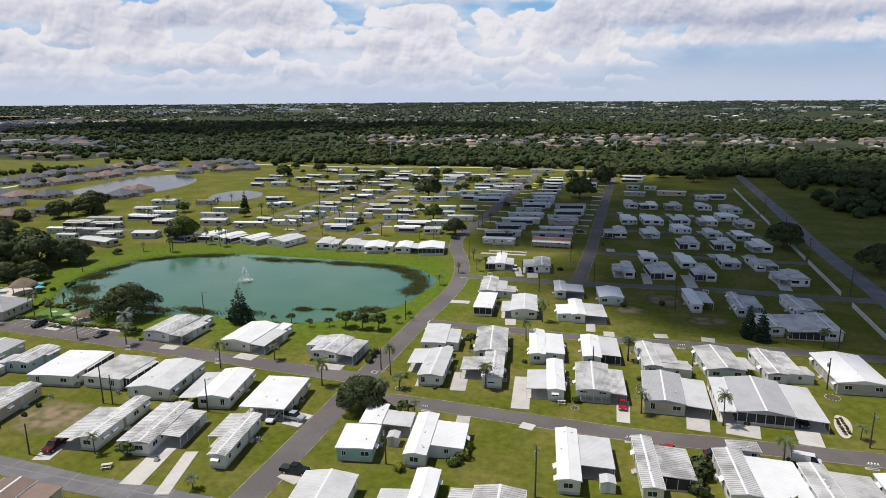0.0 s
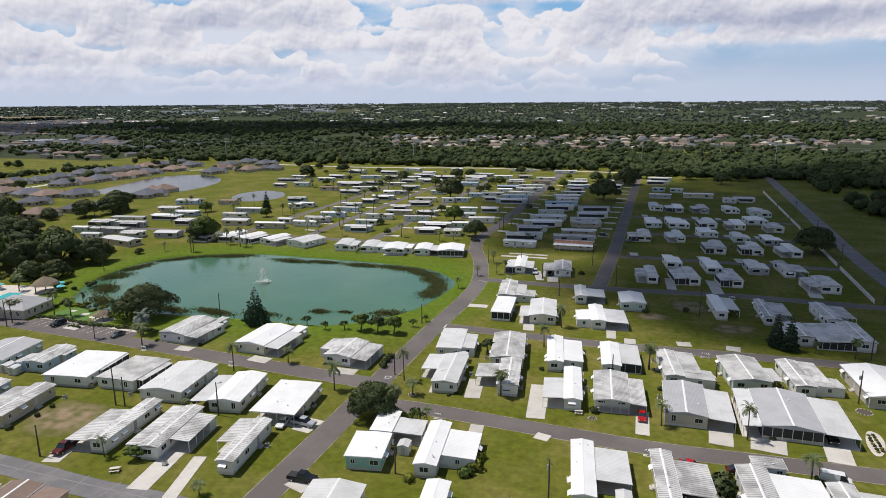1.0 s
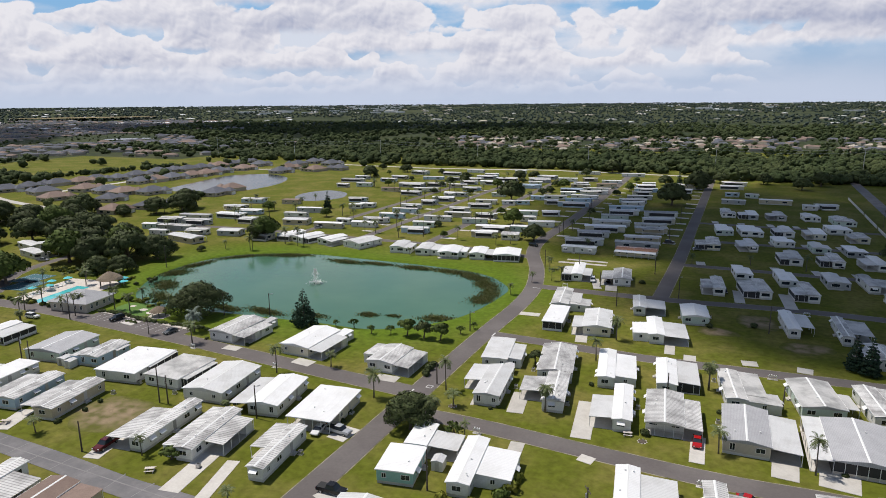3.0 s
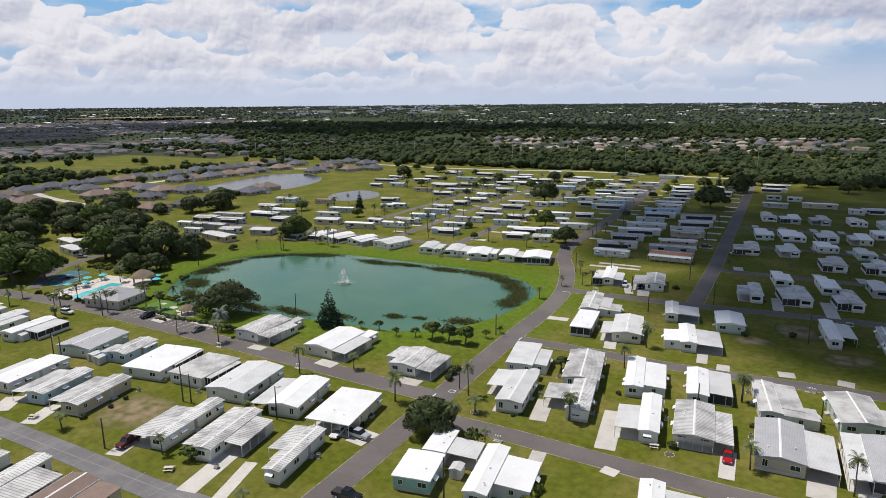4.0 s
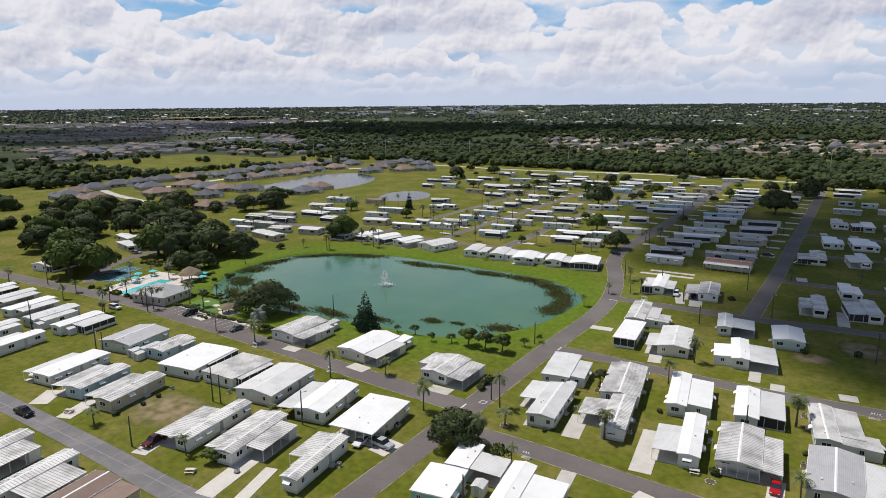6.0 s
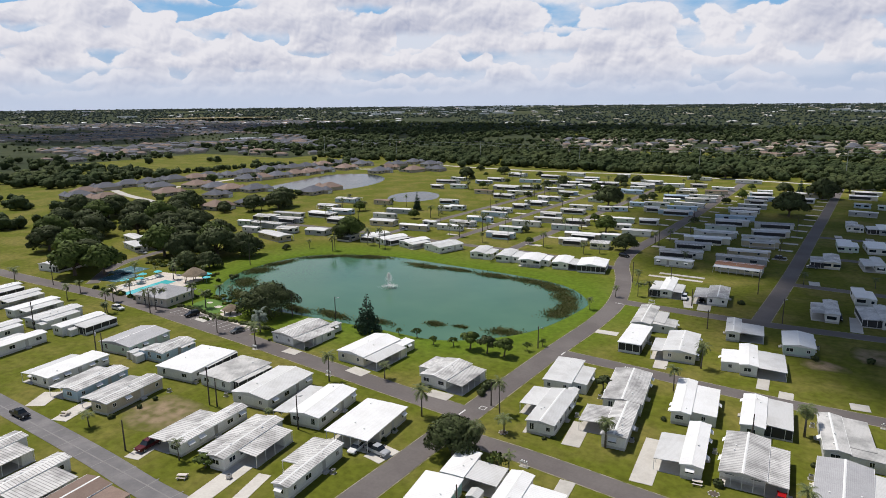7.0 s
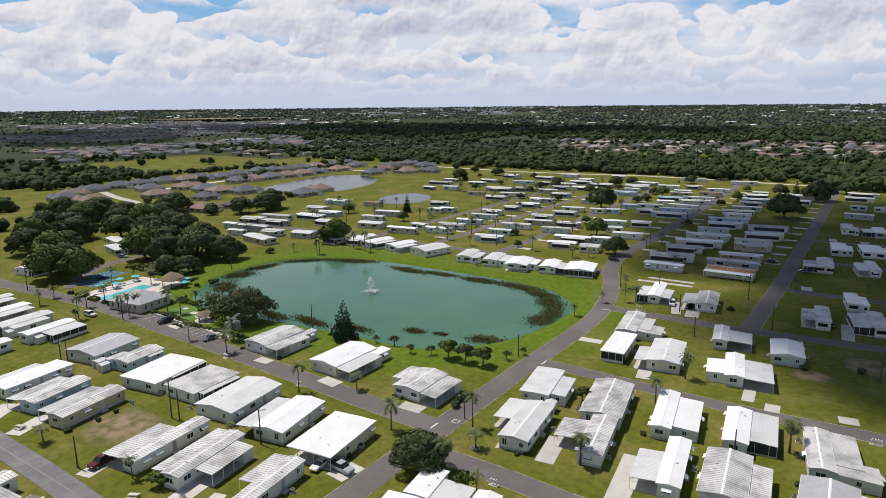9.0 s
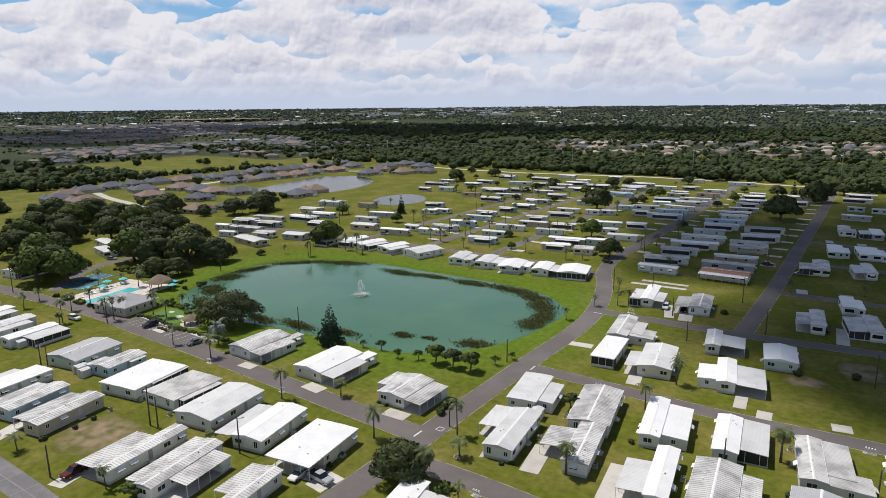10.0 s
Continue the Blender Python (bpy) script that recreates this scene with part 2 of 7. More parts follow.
LEAF = {
    "oak": surface("oak_leaves", (0.054, 0.070, 0.025), 0.75, second=(0.084, 0.10, 0.038), patch=0.45, grain=2.5, grain_amount=0.3, bump=0, island=0.75, spread=0.35, clear=0.2),
    "bright": surface("bright_leaves", (0.068, 0.098, 0.020), 0.75, second=(0.10, 0.13, 0.028), patch=0.5, grain=2.5, grain_amount=0.3, bump=0, island=0.7, spread=0.3, clear=0.2),
    "palm": surface("palm_fronds", (0.085, 0.115, 0.036), 0.6, second=(0.16, 0.15, 0.06), patch=1.5, bump=0, island=0.7, spread=0.3, clear=0.3),
    "silver": surface("silvery_fronds", (0.17, 0.21, 0.17), 0.6, bump=0, island=0.5, clear=0.3),
    "pine": surface("pine_needles", (0.030, 0.056, 0.032), 0.8, bump=0, island=0.6, clear=0.2),
    "yellow": surface("yellow_green_leaves", (0.15, 0.17, 0.02), 0.7, second=(0.2, 0.17, 0.03), patch=1.5, bump=0, island=0.6, clear=0.2),
    "reed": surface("reeds", (0.115, 0.125, 0.042), 0.85, second=(0.165, 0.145, 0.07), patch=0.3, bump=0, island=0.7, clear=0.1),
    "wood": surface("woodland_leaves", (0.041, 0.058, 0.023), 0.85, second=(0.076, 0.092, 0.036), patch=0.02, patch_amount=0.8, grain=0.8, grain_amount=0.5, bump=0.9, deep=0.8, island=0.5, where="world", clear=0.1),
    # bluer copy of the woodland leaves: distant haze put into the base colour
    "hazewood": surface("haze_tinted_leaves", (0.048, 0.066, 0.056), 0.85, second=(0.068, 0.086, 0.066), patch=0.008, patch_amount=0.8, grain=0.25, grain_amount=0.4, bump=0, island=0.35, where="world", clear=0.1),
}
FAR_GROUND = surface("distant_ground", (0.034, 0.046, 0.022), 0.95, second=(0.075, 0.082, 0.036), patch=0.006, patch_amount=0.8, grain=0.03, grain_amount=0.4, bump=0, where="world", clear=0.1)
THATCH = surface("palm_thatch", (0.21, 0.165, 0.115), 0.95, second=(0.13, 0.1, 0.07), patch=2, grain=6, grain_amount=0.5, bump=0.6)
POOL = surface("pool_water", (0.09, 0.50, 0.52), 0.05, grain_amount=0.05, bump=0.05)
COURT = surface("court_paint", (0.035, 0.115, 0.15), 0.8, second=(0.05, 0.14, 0.14), patch=0.3, where="world")
TURF = surface("putting_green", (0.085, 0.17, 0.022), 0.9, where="world", grain=2)
CANVAS = surface("turquoise_canvas", (0.08, 0.46, 0.50), 0.8, spread=0.2)
RUBBER = surface("tyre_rubber", (0.02, 0.02, 0.02), 0.8, bump=0)
STEEL = surface("dull_steel", (0.45, 0.45, 0.46), 0.4, 0.8, bump=0)
WHITE_LINE = surface("road_paint", (0.62, 0.62, 0.6), 0.8, second=(0.35, 0.35, 0.34), patch=1.0, where="world", bump=0)
CAR = {k: surface(k + "_car_paint", c, 0.25, 0.1, grain_amount=0.02, bump=0) for k, c in (("black", (0.012, 0.012, 0.014)), ("red", (0.42, 0.012, 0.015)),
       ("maroon", (0.10, 0.016, 0.018)), ("white", (0.75, 0.75, 0.75)), ("silver", (0.4, 0.41, 0.43)), ("grey", (0.12, 0.125, 0.13)), ("blue", (0.04, 0.08, 0.2)))}


def pond_water(name, low, high):
    """Murky green water, ruffled by the wind: gloss by Fresnel over a dull green body."""
    m = bpy.data.materials.new(name)
    m.use_nodes = True
    t = m.node_tree
    t.nodes.clear()
    node, wire, calc, mix, ramp, fuzz = graph(t)
    at = node("ShaderNodeNewGeometry").outputs["Position"]
    col = mix(ramp(fuzz(at, 0.02, 4.0), 0.35, 0.7), (*low, 1), (*high, 1))
    b = node("ShaderNodeBsdfPrincipled")
    wire(b, "Base Color", col), wire(b, "Roughness", 0.12), wire(b, "IOR", 1.33)
    bp = node("ShaderNodeBump")
    wire(bp, "Strength", 0.25), wire(bp, "Distance", 0.06), wire(bp, "Height", fuzz(at, 1.4, 4.0, 0.6))
    t.links.new(bp.outputs[0], b.inputs["Normal"])
    t.links.new(b.outputs[0], node("ShaderNodeOutputMaterial").inputs[0])
    return m


WATER = pond_water("pond_water", (0.058, 0.142, 0.088), (0.082, 0.172, 0.104))
GREY_WATER = pond_water("grey_pond_water", (0.022, 0.034, 0.036), (0.03, 0.044, 0.044))

# ---- mesh helpers ----
def box(bm, x0, x1, y0, y1, z0, z1):
    v = [bm.verts.new(p) for p in ((x0, y0, z0), (x1, y0, z0), (x1, y1, z0), (x0, y1, z0), (x0, y0, z1), (x1, y0, z1), (x1, y1, z1), (x0, y1, z1))]
    for f in ((0, 3, 2, 1), (4, 5, 6, 7), (0, 1, 5, 4), (1, 2, 6, 5), (2, 3, 7, 6), (3, 0, 4, 7)):
        bm.faces.new([v[i] for i in f])
    return bm


def prism(bm, profile, y0, y1):
    """Extrudes a profile of (x, z) points along y."""
    a = [bm.verts.new((x, y0, z)) for x, z in profile]
    b = [bm.verts.new((x, y1, z)) for x, z in profile]
    n = len(profile)
    bm.faces.new(a)
    bm.faces.new(b[::-1])
    for i in range(n):
        bm.faces.new((a[(i + 1) % n], a[i], b[i], b[(i + 1) % n]))
    return bm


def tube(bm, path, sides=7):
    """A tapering round tube through (x, y, z, radius) stations."""
    rings = []
    for x, y, z, r in path:
        rings.append([bm.verts.new((x + r * math.cos(6.2832 * k / sides), y + r * math.sin(6.2832 * k / sides), z)) for k in range(sides)])
    for a, b in zip(rings, rings[1:]):
        for k in range(sides):
            bm.faces.new((a[k], a[(k + 1) % sides], b[(k + 1) % sides], b[k]))
    bm.faces.new(rings[-1])
    bm.faces.new(rings[0][::-1])
    return bm


def baked(name, bm, material, smooth=False):
    bmesh.ops.recalc_face_normals(bm, faces=bm.faces)
    me = bpy.data.meshes.new(name)
    bm.to_mesh(me)
    bm.free()
    me.materials.append(material)
    if smooth:
        me.polygons.foreach_set("use_smooth", [True] * len(me.polygons))
    return me


def placed(name, me, parent=None, loc=(0, 0, 0), turn=0.0, label=""):
    ob = new(name, me)
    ob.location, ob.rotation_euler[2] = loc, radians(turn)
    ob.parent = parent
    return tagged(ob, label)


def part(name, bm, material, parent, label="", loc=(0, 0, 0), turn=0.0):
    return placed(name, baked(name, bm, material), parent, loc, turn, label)


def base(name, x, y, turn, label, category, group="", z=0.0):
    ob = new(name)
    ob.empty_display_size = 0.5
    ob.location, ob.rotation_euler[2] = (x, y, z), radians(turn)
    return tagged(ob, label, category, group)


def sheet(name, verts, faces, material):
    me = bpy.data.meshes.new(name)
    me.from_pydata(verts, [], faces)
    me.materials.append(material)
    return me

# ---- clouds out of view, added and placed to shade parts of the park ----
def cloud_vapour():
    """White and matt; its transparent share sets how dark the shade below is."""
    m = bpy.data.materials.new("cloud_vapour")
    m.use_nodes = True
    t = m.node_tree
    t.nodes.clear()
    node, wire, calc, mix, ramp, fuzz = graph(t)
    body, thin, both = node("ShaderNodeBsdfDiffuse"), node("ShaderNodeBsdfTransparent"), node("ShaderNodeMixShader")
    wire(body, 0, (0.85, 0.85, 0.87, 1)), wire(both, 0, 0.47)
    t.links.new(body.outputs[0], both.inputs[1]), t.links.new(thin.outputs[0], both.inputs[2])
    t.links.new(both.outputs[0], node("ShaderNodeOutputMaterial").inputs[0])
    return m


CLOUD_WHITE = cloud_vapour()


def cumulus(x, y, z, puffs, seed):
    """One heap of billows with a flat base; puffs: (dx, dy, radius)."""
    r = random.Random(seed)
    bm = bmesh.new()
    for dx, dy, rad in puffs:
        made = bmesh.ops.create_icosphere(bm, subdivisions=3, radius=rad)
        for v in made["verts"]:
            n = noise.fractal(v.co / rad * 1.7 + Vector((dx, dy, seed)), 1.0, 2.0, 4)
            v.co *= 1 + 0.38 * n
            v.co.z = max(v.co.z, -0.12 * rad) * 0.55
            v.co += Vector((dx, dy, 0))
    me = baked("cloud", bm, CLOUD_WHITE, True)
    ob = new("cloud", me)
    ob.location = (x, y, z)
    return tagged(ob, "white cumulus cloud out of view, added to shade part of the park", "cloud", "low clouds")


# cloud height chosen for soft edges of the shade
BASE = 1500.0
sun_shift = Vector((to_sun.x, to_sun.y)) * BASE / to_sun.z


def shade_over(x, y, puffs, seed):
    """An unseen cloud, moved towards the sun so that its shade falls round (x, y)."""
    return cumulus(x + sun_shift.x, y + sun_shift.y, BASE, puffs, seed)


# puffs laid out to the outline of the ground to be shaded
shade_over(0, 370, [(-48, -48, 36), (-52, 14, 46), (-82, 48, 36), (6, -118, 40), (48, -128, 58), (96, -150, 60), (22, -160, 22), (-12, -12, 72), (52, -75, 78), (80, 10, 110), (0, 70, 85), (120, 120, 120), (200, 40, 130), (135, -63, 72), (240, -25, 100), (220, 190, 150)], 3)
shade_over(-1020, 1400, [(0, 0, 260), (-330, -60, 240), (300, 120, 260), (-600, -150, 200), (150, -160, 180), (520, 260, 240)], 5)
shade_over(-1500, 800, [(0, 0, 220), (-200, 120, 200), (200, -60, 160)], 7)
shade_over(900, 1300, [(0, 0, 260), (250, 100, 240), (-250, 60, 160)], 9)


# ---- ground, pond, roads ----
def spline(points, steps=8):
    """A closed smooth line through plan points."""
    out, n = [], len(points)
    for i in range(n):
        p0, p1, p2, p3 = (Vector(points[(i + k - 1) % n]) for k in range(4))
        for s in range(steps):
            t = s / steps
            out.append(0.5 * ((2 * p1) + (p2 - p0) * t + (2 * p0 - 5 * p1 + 4 * p2 - p3) * t * t + (3 * p1 - p0 - 3 * p2 + p3) * t ** 3))
    return out


def shore_distance(X, Y, line):
    """Signed distance of many places to a closed plan line: negative inside."""
    best, inside = np.full(X.shape, 1e9), np.zeros(X.shape, bool)
    for a, b in zip(line, line[1:] + line[:1]):
        ex, ey = b.x - a.x, b.y - a.y
        t = np.clip(((X - a.x) * ex + (Y - a.y) * ey) / (ex * ex + ey * ey + 1e-9), 0, 1)
        best = np.minimum(best, np.hypot(X - a.x - t * ex, Y - a.y - t * ey))
        cross = (a.y > Y) != (b.y > Y)
        inside ^= cross & (X < ex * (Y - a.y) / (ey if abs(ey) > 1e-9 else 1e-9) + a.x)
    return np.where(inside, -best, best)


POND = spline([(-70, 222), (-75, 193), (-92, 174), (-115, 171), (-150, 167), (-174, 164), (-189, 168), (-200, 180), (-207, 195),
               (-209, 214), (-204, 231), (-190, 242), (-170, 249), (-140, 250), (-110, 250), (-87, 246), (-73, 234)])


def ground_height(X, Y):
    far = np.clip((np.hypot(X, Y) - 1500) / 3300, 0, 1)
    return 38 * far * far * (3 - 2 * far)


def field(x, y):
    """Open meadows west of the estate."""
    return (x > -790) & (x < -545) & (y > 340 - (x + 545) * 0.25) & (y < 600 + (x + 620) * 0.1)


def build_ground():
    def lines(lo, hi, fine_lo, fine_hi, fine):
        inner = np.arange(fine_lo, fine_hi + 0.1, fine)
        out, step, p = [], fine * 1.5, fine_lo
        while p > lo:
            p -= step
            step *= 1.18
            out.append(max(p, lo))
        low = out[::-1]
        out, step, p = [], fine * 1.5, fine_hi
        while p < hi:
            p += step
            step *= 1.18
            out.append(min(p, hi))
        return np.array(low + list(inner) + out)
    xs, ys = lines(-4900, 4900, -220, -58, 1.1), lines(-4900, 4900, 155, 260, 1.1)
    X, Y = np.meshgrid(xs, ys)
    D = shore_distance(X, Y, POND)
    Z = ground_height(X, Y) - 1.3 * np.clip((1.6 - D) / 3.2, 0, 1)
    w = len(xs)
    verts = np.stack([X, Y, Z], -1).reshape(-1, 3).tolist()
    cx, cy = (X[:-1, :-1] + X[1:, 1:]) / 2, (Y[:-1, :-1] + Y[1:, 1:]) / 2
    wild = (np.hypot(cx + 120, cy - 300) > 620) & ~field(cx, cy)
    wild = wild.ravel()
    faces = [(j * w + i, j * w + i + 1, (j + 1) * w + i + 1, (j + 1) * w + i) for j in range(len(ys) - 1) for i in range(w - 1)]
    me = sheet("ground", verts, faces, GRASS)
    me.materials.append(FAR_GROUND)
    me.polygons.foreach_set("material_index", wild.astype(np.int32))
    me.polygons.foreach_set("use_smooth", [True] * len(faces))
    lush = me.attributes.new("lush", "FLOAT", "POINT")
    lush.data.foreach_set("value", np.clip(1.25 - np.abs(D) / 22, 0, 1).astype(np.float32).ravel())
    tagged(new("ground", me), "green and yellowish mown lawn running out to distant woodland", "ground", kind="structure")


build_ground()


def flat_shape(name, line, z, material, label, category):
    bm = bmesh.new()
    bm.faces.new([bm.verts.new((p.x, p.y, z)) for p in line])
    bmesh.ops.triangulate(bm, faces=bm.faces)
    return tagged(new(name, baked(name, bm, material)), label, category, kind="structure")


flat_shape("water", POND, -0.62, WATER, "murky green pond water with faint ripples", "pond")
flat_shape("water", spline([(-409, 384), (-377, 391), (-349, 406), (-350, 450), (-372, 490), (-408, 508), (-434, 485), (-425, 432)]), 0.03, GREY_WATER, "grey-green retention pond beside dark-roofed houses", "pond")
flat_shape("water", spline([(-286, 388), (-295, 411), (-287, 431), (-267, 425), (-255, 401), (-266, 380)]), 0.03, GREY_WATER, "small round pond on an open lawn", "pond")


def road(name, points, width, material, label, z=0.04):
    """A strip of paving along plan points, with a 10 cm thick edge."""
    bm = bmesh.new()
    pts = [Vector(p) for p in points]
    rows = []
    for i, p in enumerate(pts):
        d = (pts[min(i + 1, len(pts) - 1)] - pts[max(i - 1, 0)]).normalized()
        n = Vector((-d.y, d.x)) * width / 2
        h = float(ground_height(np.array(p.x), np.array(p.y)))
        rows.append([bm.verts.new((q.x, q.y, h + k)) for q, k in ((p + n, -0.1), (p + n, z), (p - n, z), (p - n, -0.1))])
    for a, b in zip(rows, rows[1:]):
        for k in range(3):
            bm.faces.new((a[k], a[k + 1], b[k + 1], b[k]))
    if material is ASPHALT:
        for s in (-1, 1):
            rim, rows = bmesh.new(), []
            for i, p in enumerate(pts):
                d = (pts[min(i + 1, len(pts) - 1)] - pts[max(i - 1, 0)]).normalized()
                n = Vector((-d.y, d.x)) * s
                rows.append([rim.verts.new(((p + n * (width / 2 + o)).x, (p + n * (width / 2 + o)).y, k)) for o, k in ((0.0, -0.1), (0.0, 0.035), (0.26, 0.035), (0.26, -0.1))])
            for a, b in zip(rows, rows[1:]):
                for k in range(3):
                    rim.faces.new((a[k], a[k + 1], b[k + 1], b[k]))
            tagged(new("road_edge", baked("road_edge", rim, EDGE)), "thin pale sandy edge along the lane", "kerb", kind="structure")
    return tagged(new(name, baked(name, bm, material)), label, "road", kind="structure")


def bend(points, steps=6):
    """A smooth open line through plan points."""
    out = []
    pts = [points[0], *points, points[-1]]
    for i in range(1, len(pts) - 2):
        p0, p1, p2, p3 = (Vector(pts[i + k - 1]) for k in range(4))
        for s in range(steps):
            t = s / steps
            out.append(0.5 * ((2 * p1) + (p2 - p0) * t + (2 * p0 - 5 * p1 + 4 * p2 - p3) * t * t + (3 * p1 - p0 - 3 * p2 + p3) * t ** 3))
    return out + [Vector(points[-1])]


LANE = "grey asphalt lane between the mobile home lots"
road("road", bend([(-61.3, 40), (-61.2, 110), (-61.4, 150), (-61.2, 185), (-60.6, 212), (-62.5, 235), (-69.5, 262), (-79, 288), (-83, 315), (-82.5, 360), (-83.5, 450), (-86, 560), (-88, 610)]), 5.8, ASPHALT, LANE, 0.06)
road("road", bend([(-61, 128.5), (-42, 128.7), (-18, 127.5), (5, 126.8), (22, 128), (50, 129.5), (79, 131)]), 5.2, ASPHALT, LANE)
road("road", bend([(-61, 137.5), (-75, 138.2), (-105, 140), (-140, 142), (-170, 143.2), (-205, 144.6), (-235, 142.8), (-270, 140), (-330, 136)]), 6.0, ASPHALT, LANE)
road("road", bend([(-61, 181.5), (-40, 181.3), (-16, 180.5), (11, 182), (40, 184), (79, 185)]), 4.8, ASPHALT, LANE)
road("road", bend([(-63, 236), (-40, 236), (-10, 237.3), (26, 241), (70, 240.5), (80, 241)]), 5.0, ASPHALT, LANE)
road("road", bend([(-18.3, 238), (-17.5, 300), (-18, 380), (-18.3, 474), (-19, 610)]), 5.2, ASPHALT, LANE, 0.06)
road("road", bend([(82, 20), (83, 235), (81.5, 320), (84, 450), (86, 610), (90, 900)]), 6.8, OLD_ASPHALT, "wide paler asphalt road along the edge of the park", 0.06)
road("road", bend([(-40, 81.5), (-75, 82.4), (-93, 82), (-115, 82.8), (-155, 83), (-220, 83)]), 5.2, OLD_ASPHALT, "patched and cracked grey asphalt lane", 0.06)
road("road", bend([(-420, 618), (-300, 612), (-230, 622), (-170, 634), (-60, 628), (60, 622)]), 6.0, CONCRETE, "pale road along the wood north of the park")
road("road", [(-18, 290), (70, 291)], 4.4, ASPHALT, LANE)
road("road", [(-18, 343), (70, 344)], 4.4, ASPHALT, LANE)
road("road", [(-18, 392), (70, 393)], 4.4, ASPHALT, LANE)
road("road", bend([(-75, 279), (-115, 286), (-160, 285), (-215, 284), (-262, 280), (-300, 268)]), 4.6, ASPHALT, LANE)
road("road", [(-132, 288), (-134, 400), (-138, 560)], 4.4, ASPHALT, LANE)
road("road", [(-168, 287), (-169, 400), (-170, 540)], 4.4, ASPHALT, LANE)
road("road", [(-205, 286), (-204, 400), (-206, 540)], 4.4, ASPHALT, LANE)
road("road", bend([(-240, 150), (-262, 175), (-270, 215), (-268, 262)]), 4.4, ASPHALT, LANE, 0.06)
road("road", bend([(-330, 250), (-400, 285), (-470, 300), (-520, 315)]), 6.0, CONCRETE, "pale concrete residential street")
road("road", bend([(-480, 330), (-485, 400), (-488, 470), (-470, 525), (-400, 565)]), 6.5, CONCRETE, "pale concrete residential street")


def driveway(x, y, turn, length, width):
    bm = box(bmesh.new(), -width / 2, width / 2, -length / 2, length / 2, -0.08, 0.05)
    ob = part("driveway", bm, CONCRETE, None, "pale concrete driveway slab", (x, y, 0.03), turn)
    tagged(ob, "", "driveway", kind="structure")


driveway(-85.0, 91.2, 10, 14.4, 4.1)
driveway(-78.2, 89.9, 16, 14.2, 2.6)
driveway(-106.9, 88.4, 14, 4.6, 3.5)
driveway(-47.9, 140.3, 9, 6.9, 0.8)
driveway(-38.1, 142.3, 9, 10.5, 3.7)
driveway(-22.6, 140.4, 7, 17.2, 4.1)
driveway(0.4, 136.8, 2, 10.6, 2.8)
driveway(15.7, 136.0, -3, 7.9, 4.6)
driveway(24.5, 136.4, -6, 8.7, 6.5)
driveway(36.6, 135.5, -3, 7.7, 4.7)
driveway(-56.8, 94.8, -17, 4.2, 4.5)
driveway(-32.2, 122.2, 7, 6.3, 2.9)
driveway(-18.7, 124.5, -12, 2.6, 3.0)
driveway(-66.7, 114.2, -6, 5.7, 4.3)
driveway(-121.9, 142.4, 2, 3.0, 4.9)
driveway(-97.4, 142.1, -5, 3.6, 5.9)
driveway(-72.1, 142.0, 2, 3.5, 5.9)
driveway(-35.5, 195.3, 10, 20.1, 3.3)
driveway(-10.4, 191.8, 5, 11.8, 2.7)
driveway(9.7, 187.5, 9, 3.5, 3.8)
driveway(-4.7, 185.2, 4, 4.1, 3.1)
driveway(22.4, 187.8, -5, 3.5, 3.6)
driveway(-42.3, 247.7, 16, 13.8, 2.9)
driveway(-36.7, 247.7, 9, 15.0, 4.1)
driveway(6.3, 250.3, 4, 15.0, 3.3)
driveway(21.5, 250.4, 5, 17.6, 3.9)
driveway(-136.0, 90.5, 20, 9.1, 3.8)
driveway(-148.5, 89.9, 33, 7.4, 4.5)
driveway(44.3, 198.3, 21, 7.7, 2.4)
driveway(53.7, 249.3, 0, 5.5, 4.2)
driveway(-54.4, 203.8, 6, 3.2, 6.4)


# ---- mobile homes ----
def window_meshes(w, h):
    bm = bmesh.new()
    for a in ((-w / 2, -w / 2 + 0.08, -h / 2, h / 2), (w / 2 - 0.08, w / 2, -h / 2, h / 2), (-w / 2, w / 2, h / 2 - 0.08, h / 2), (-w / 2, w / 2, -h / 2, -h / 2 + 0.08), (-0.03, 0.03, -h / 2, h / 2)):
        box(bm, a[0], a[1], -0.06, 0.02, a[2], a[3])
    return baked("window", bm, TRIM), baked("pane", box(bmesh.new(), -w / 2 + 0.04, w / 2 - 0.04, -0.035, 0.015, -h / 2 + 0.04, h / 2 - 0.04), GLASS)


WINDOWS = {"small": window_meshes(0.9, 1.0), "wide": window_meshes(1.7, 1.05), "tall": window_meshes(1.0, 1.5)}
hood = prism(bmesh.new(), [(-0.75, 0.0), (-0.75, 0.04), (-0.03, 0.52), (0, 0.52), (0, 0.47)], -0.8, 0.8)
bmesh.ops.rotate(hood, verts=hood.verts, matrix=Matrix.Rotation(radians(90), 3, "Z"))
HOOD = baked("window_awning", hood, TRIM)
POST = baked("post", box(bmesh.new(), -0.05, 0.05, -0.05, 0.05, 0, 1), TRIM)
DOORLEAF = baked("door", box(bmesh.new(), -0.45, 0.45, -0.05, 0.02, 0, 2.0), DOOR)
STEP = baked("step", box(box(bmesh.new(), -0.7, 0.7, -0.9, 0, 0, 0.28), -0.7, 0.7, -0.45, 0, 0.28, 0.52), CONCRETE)


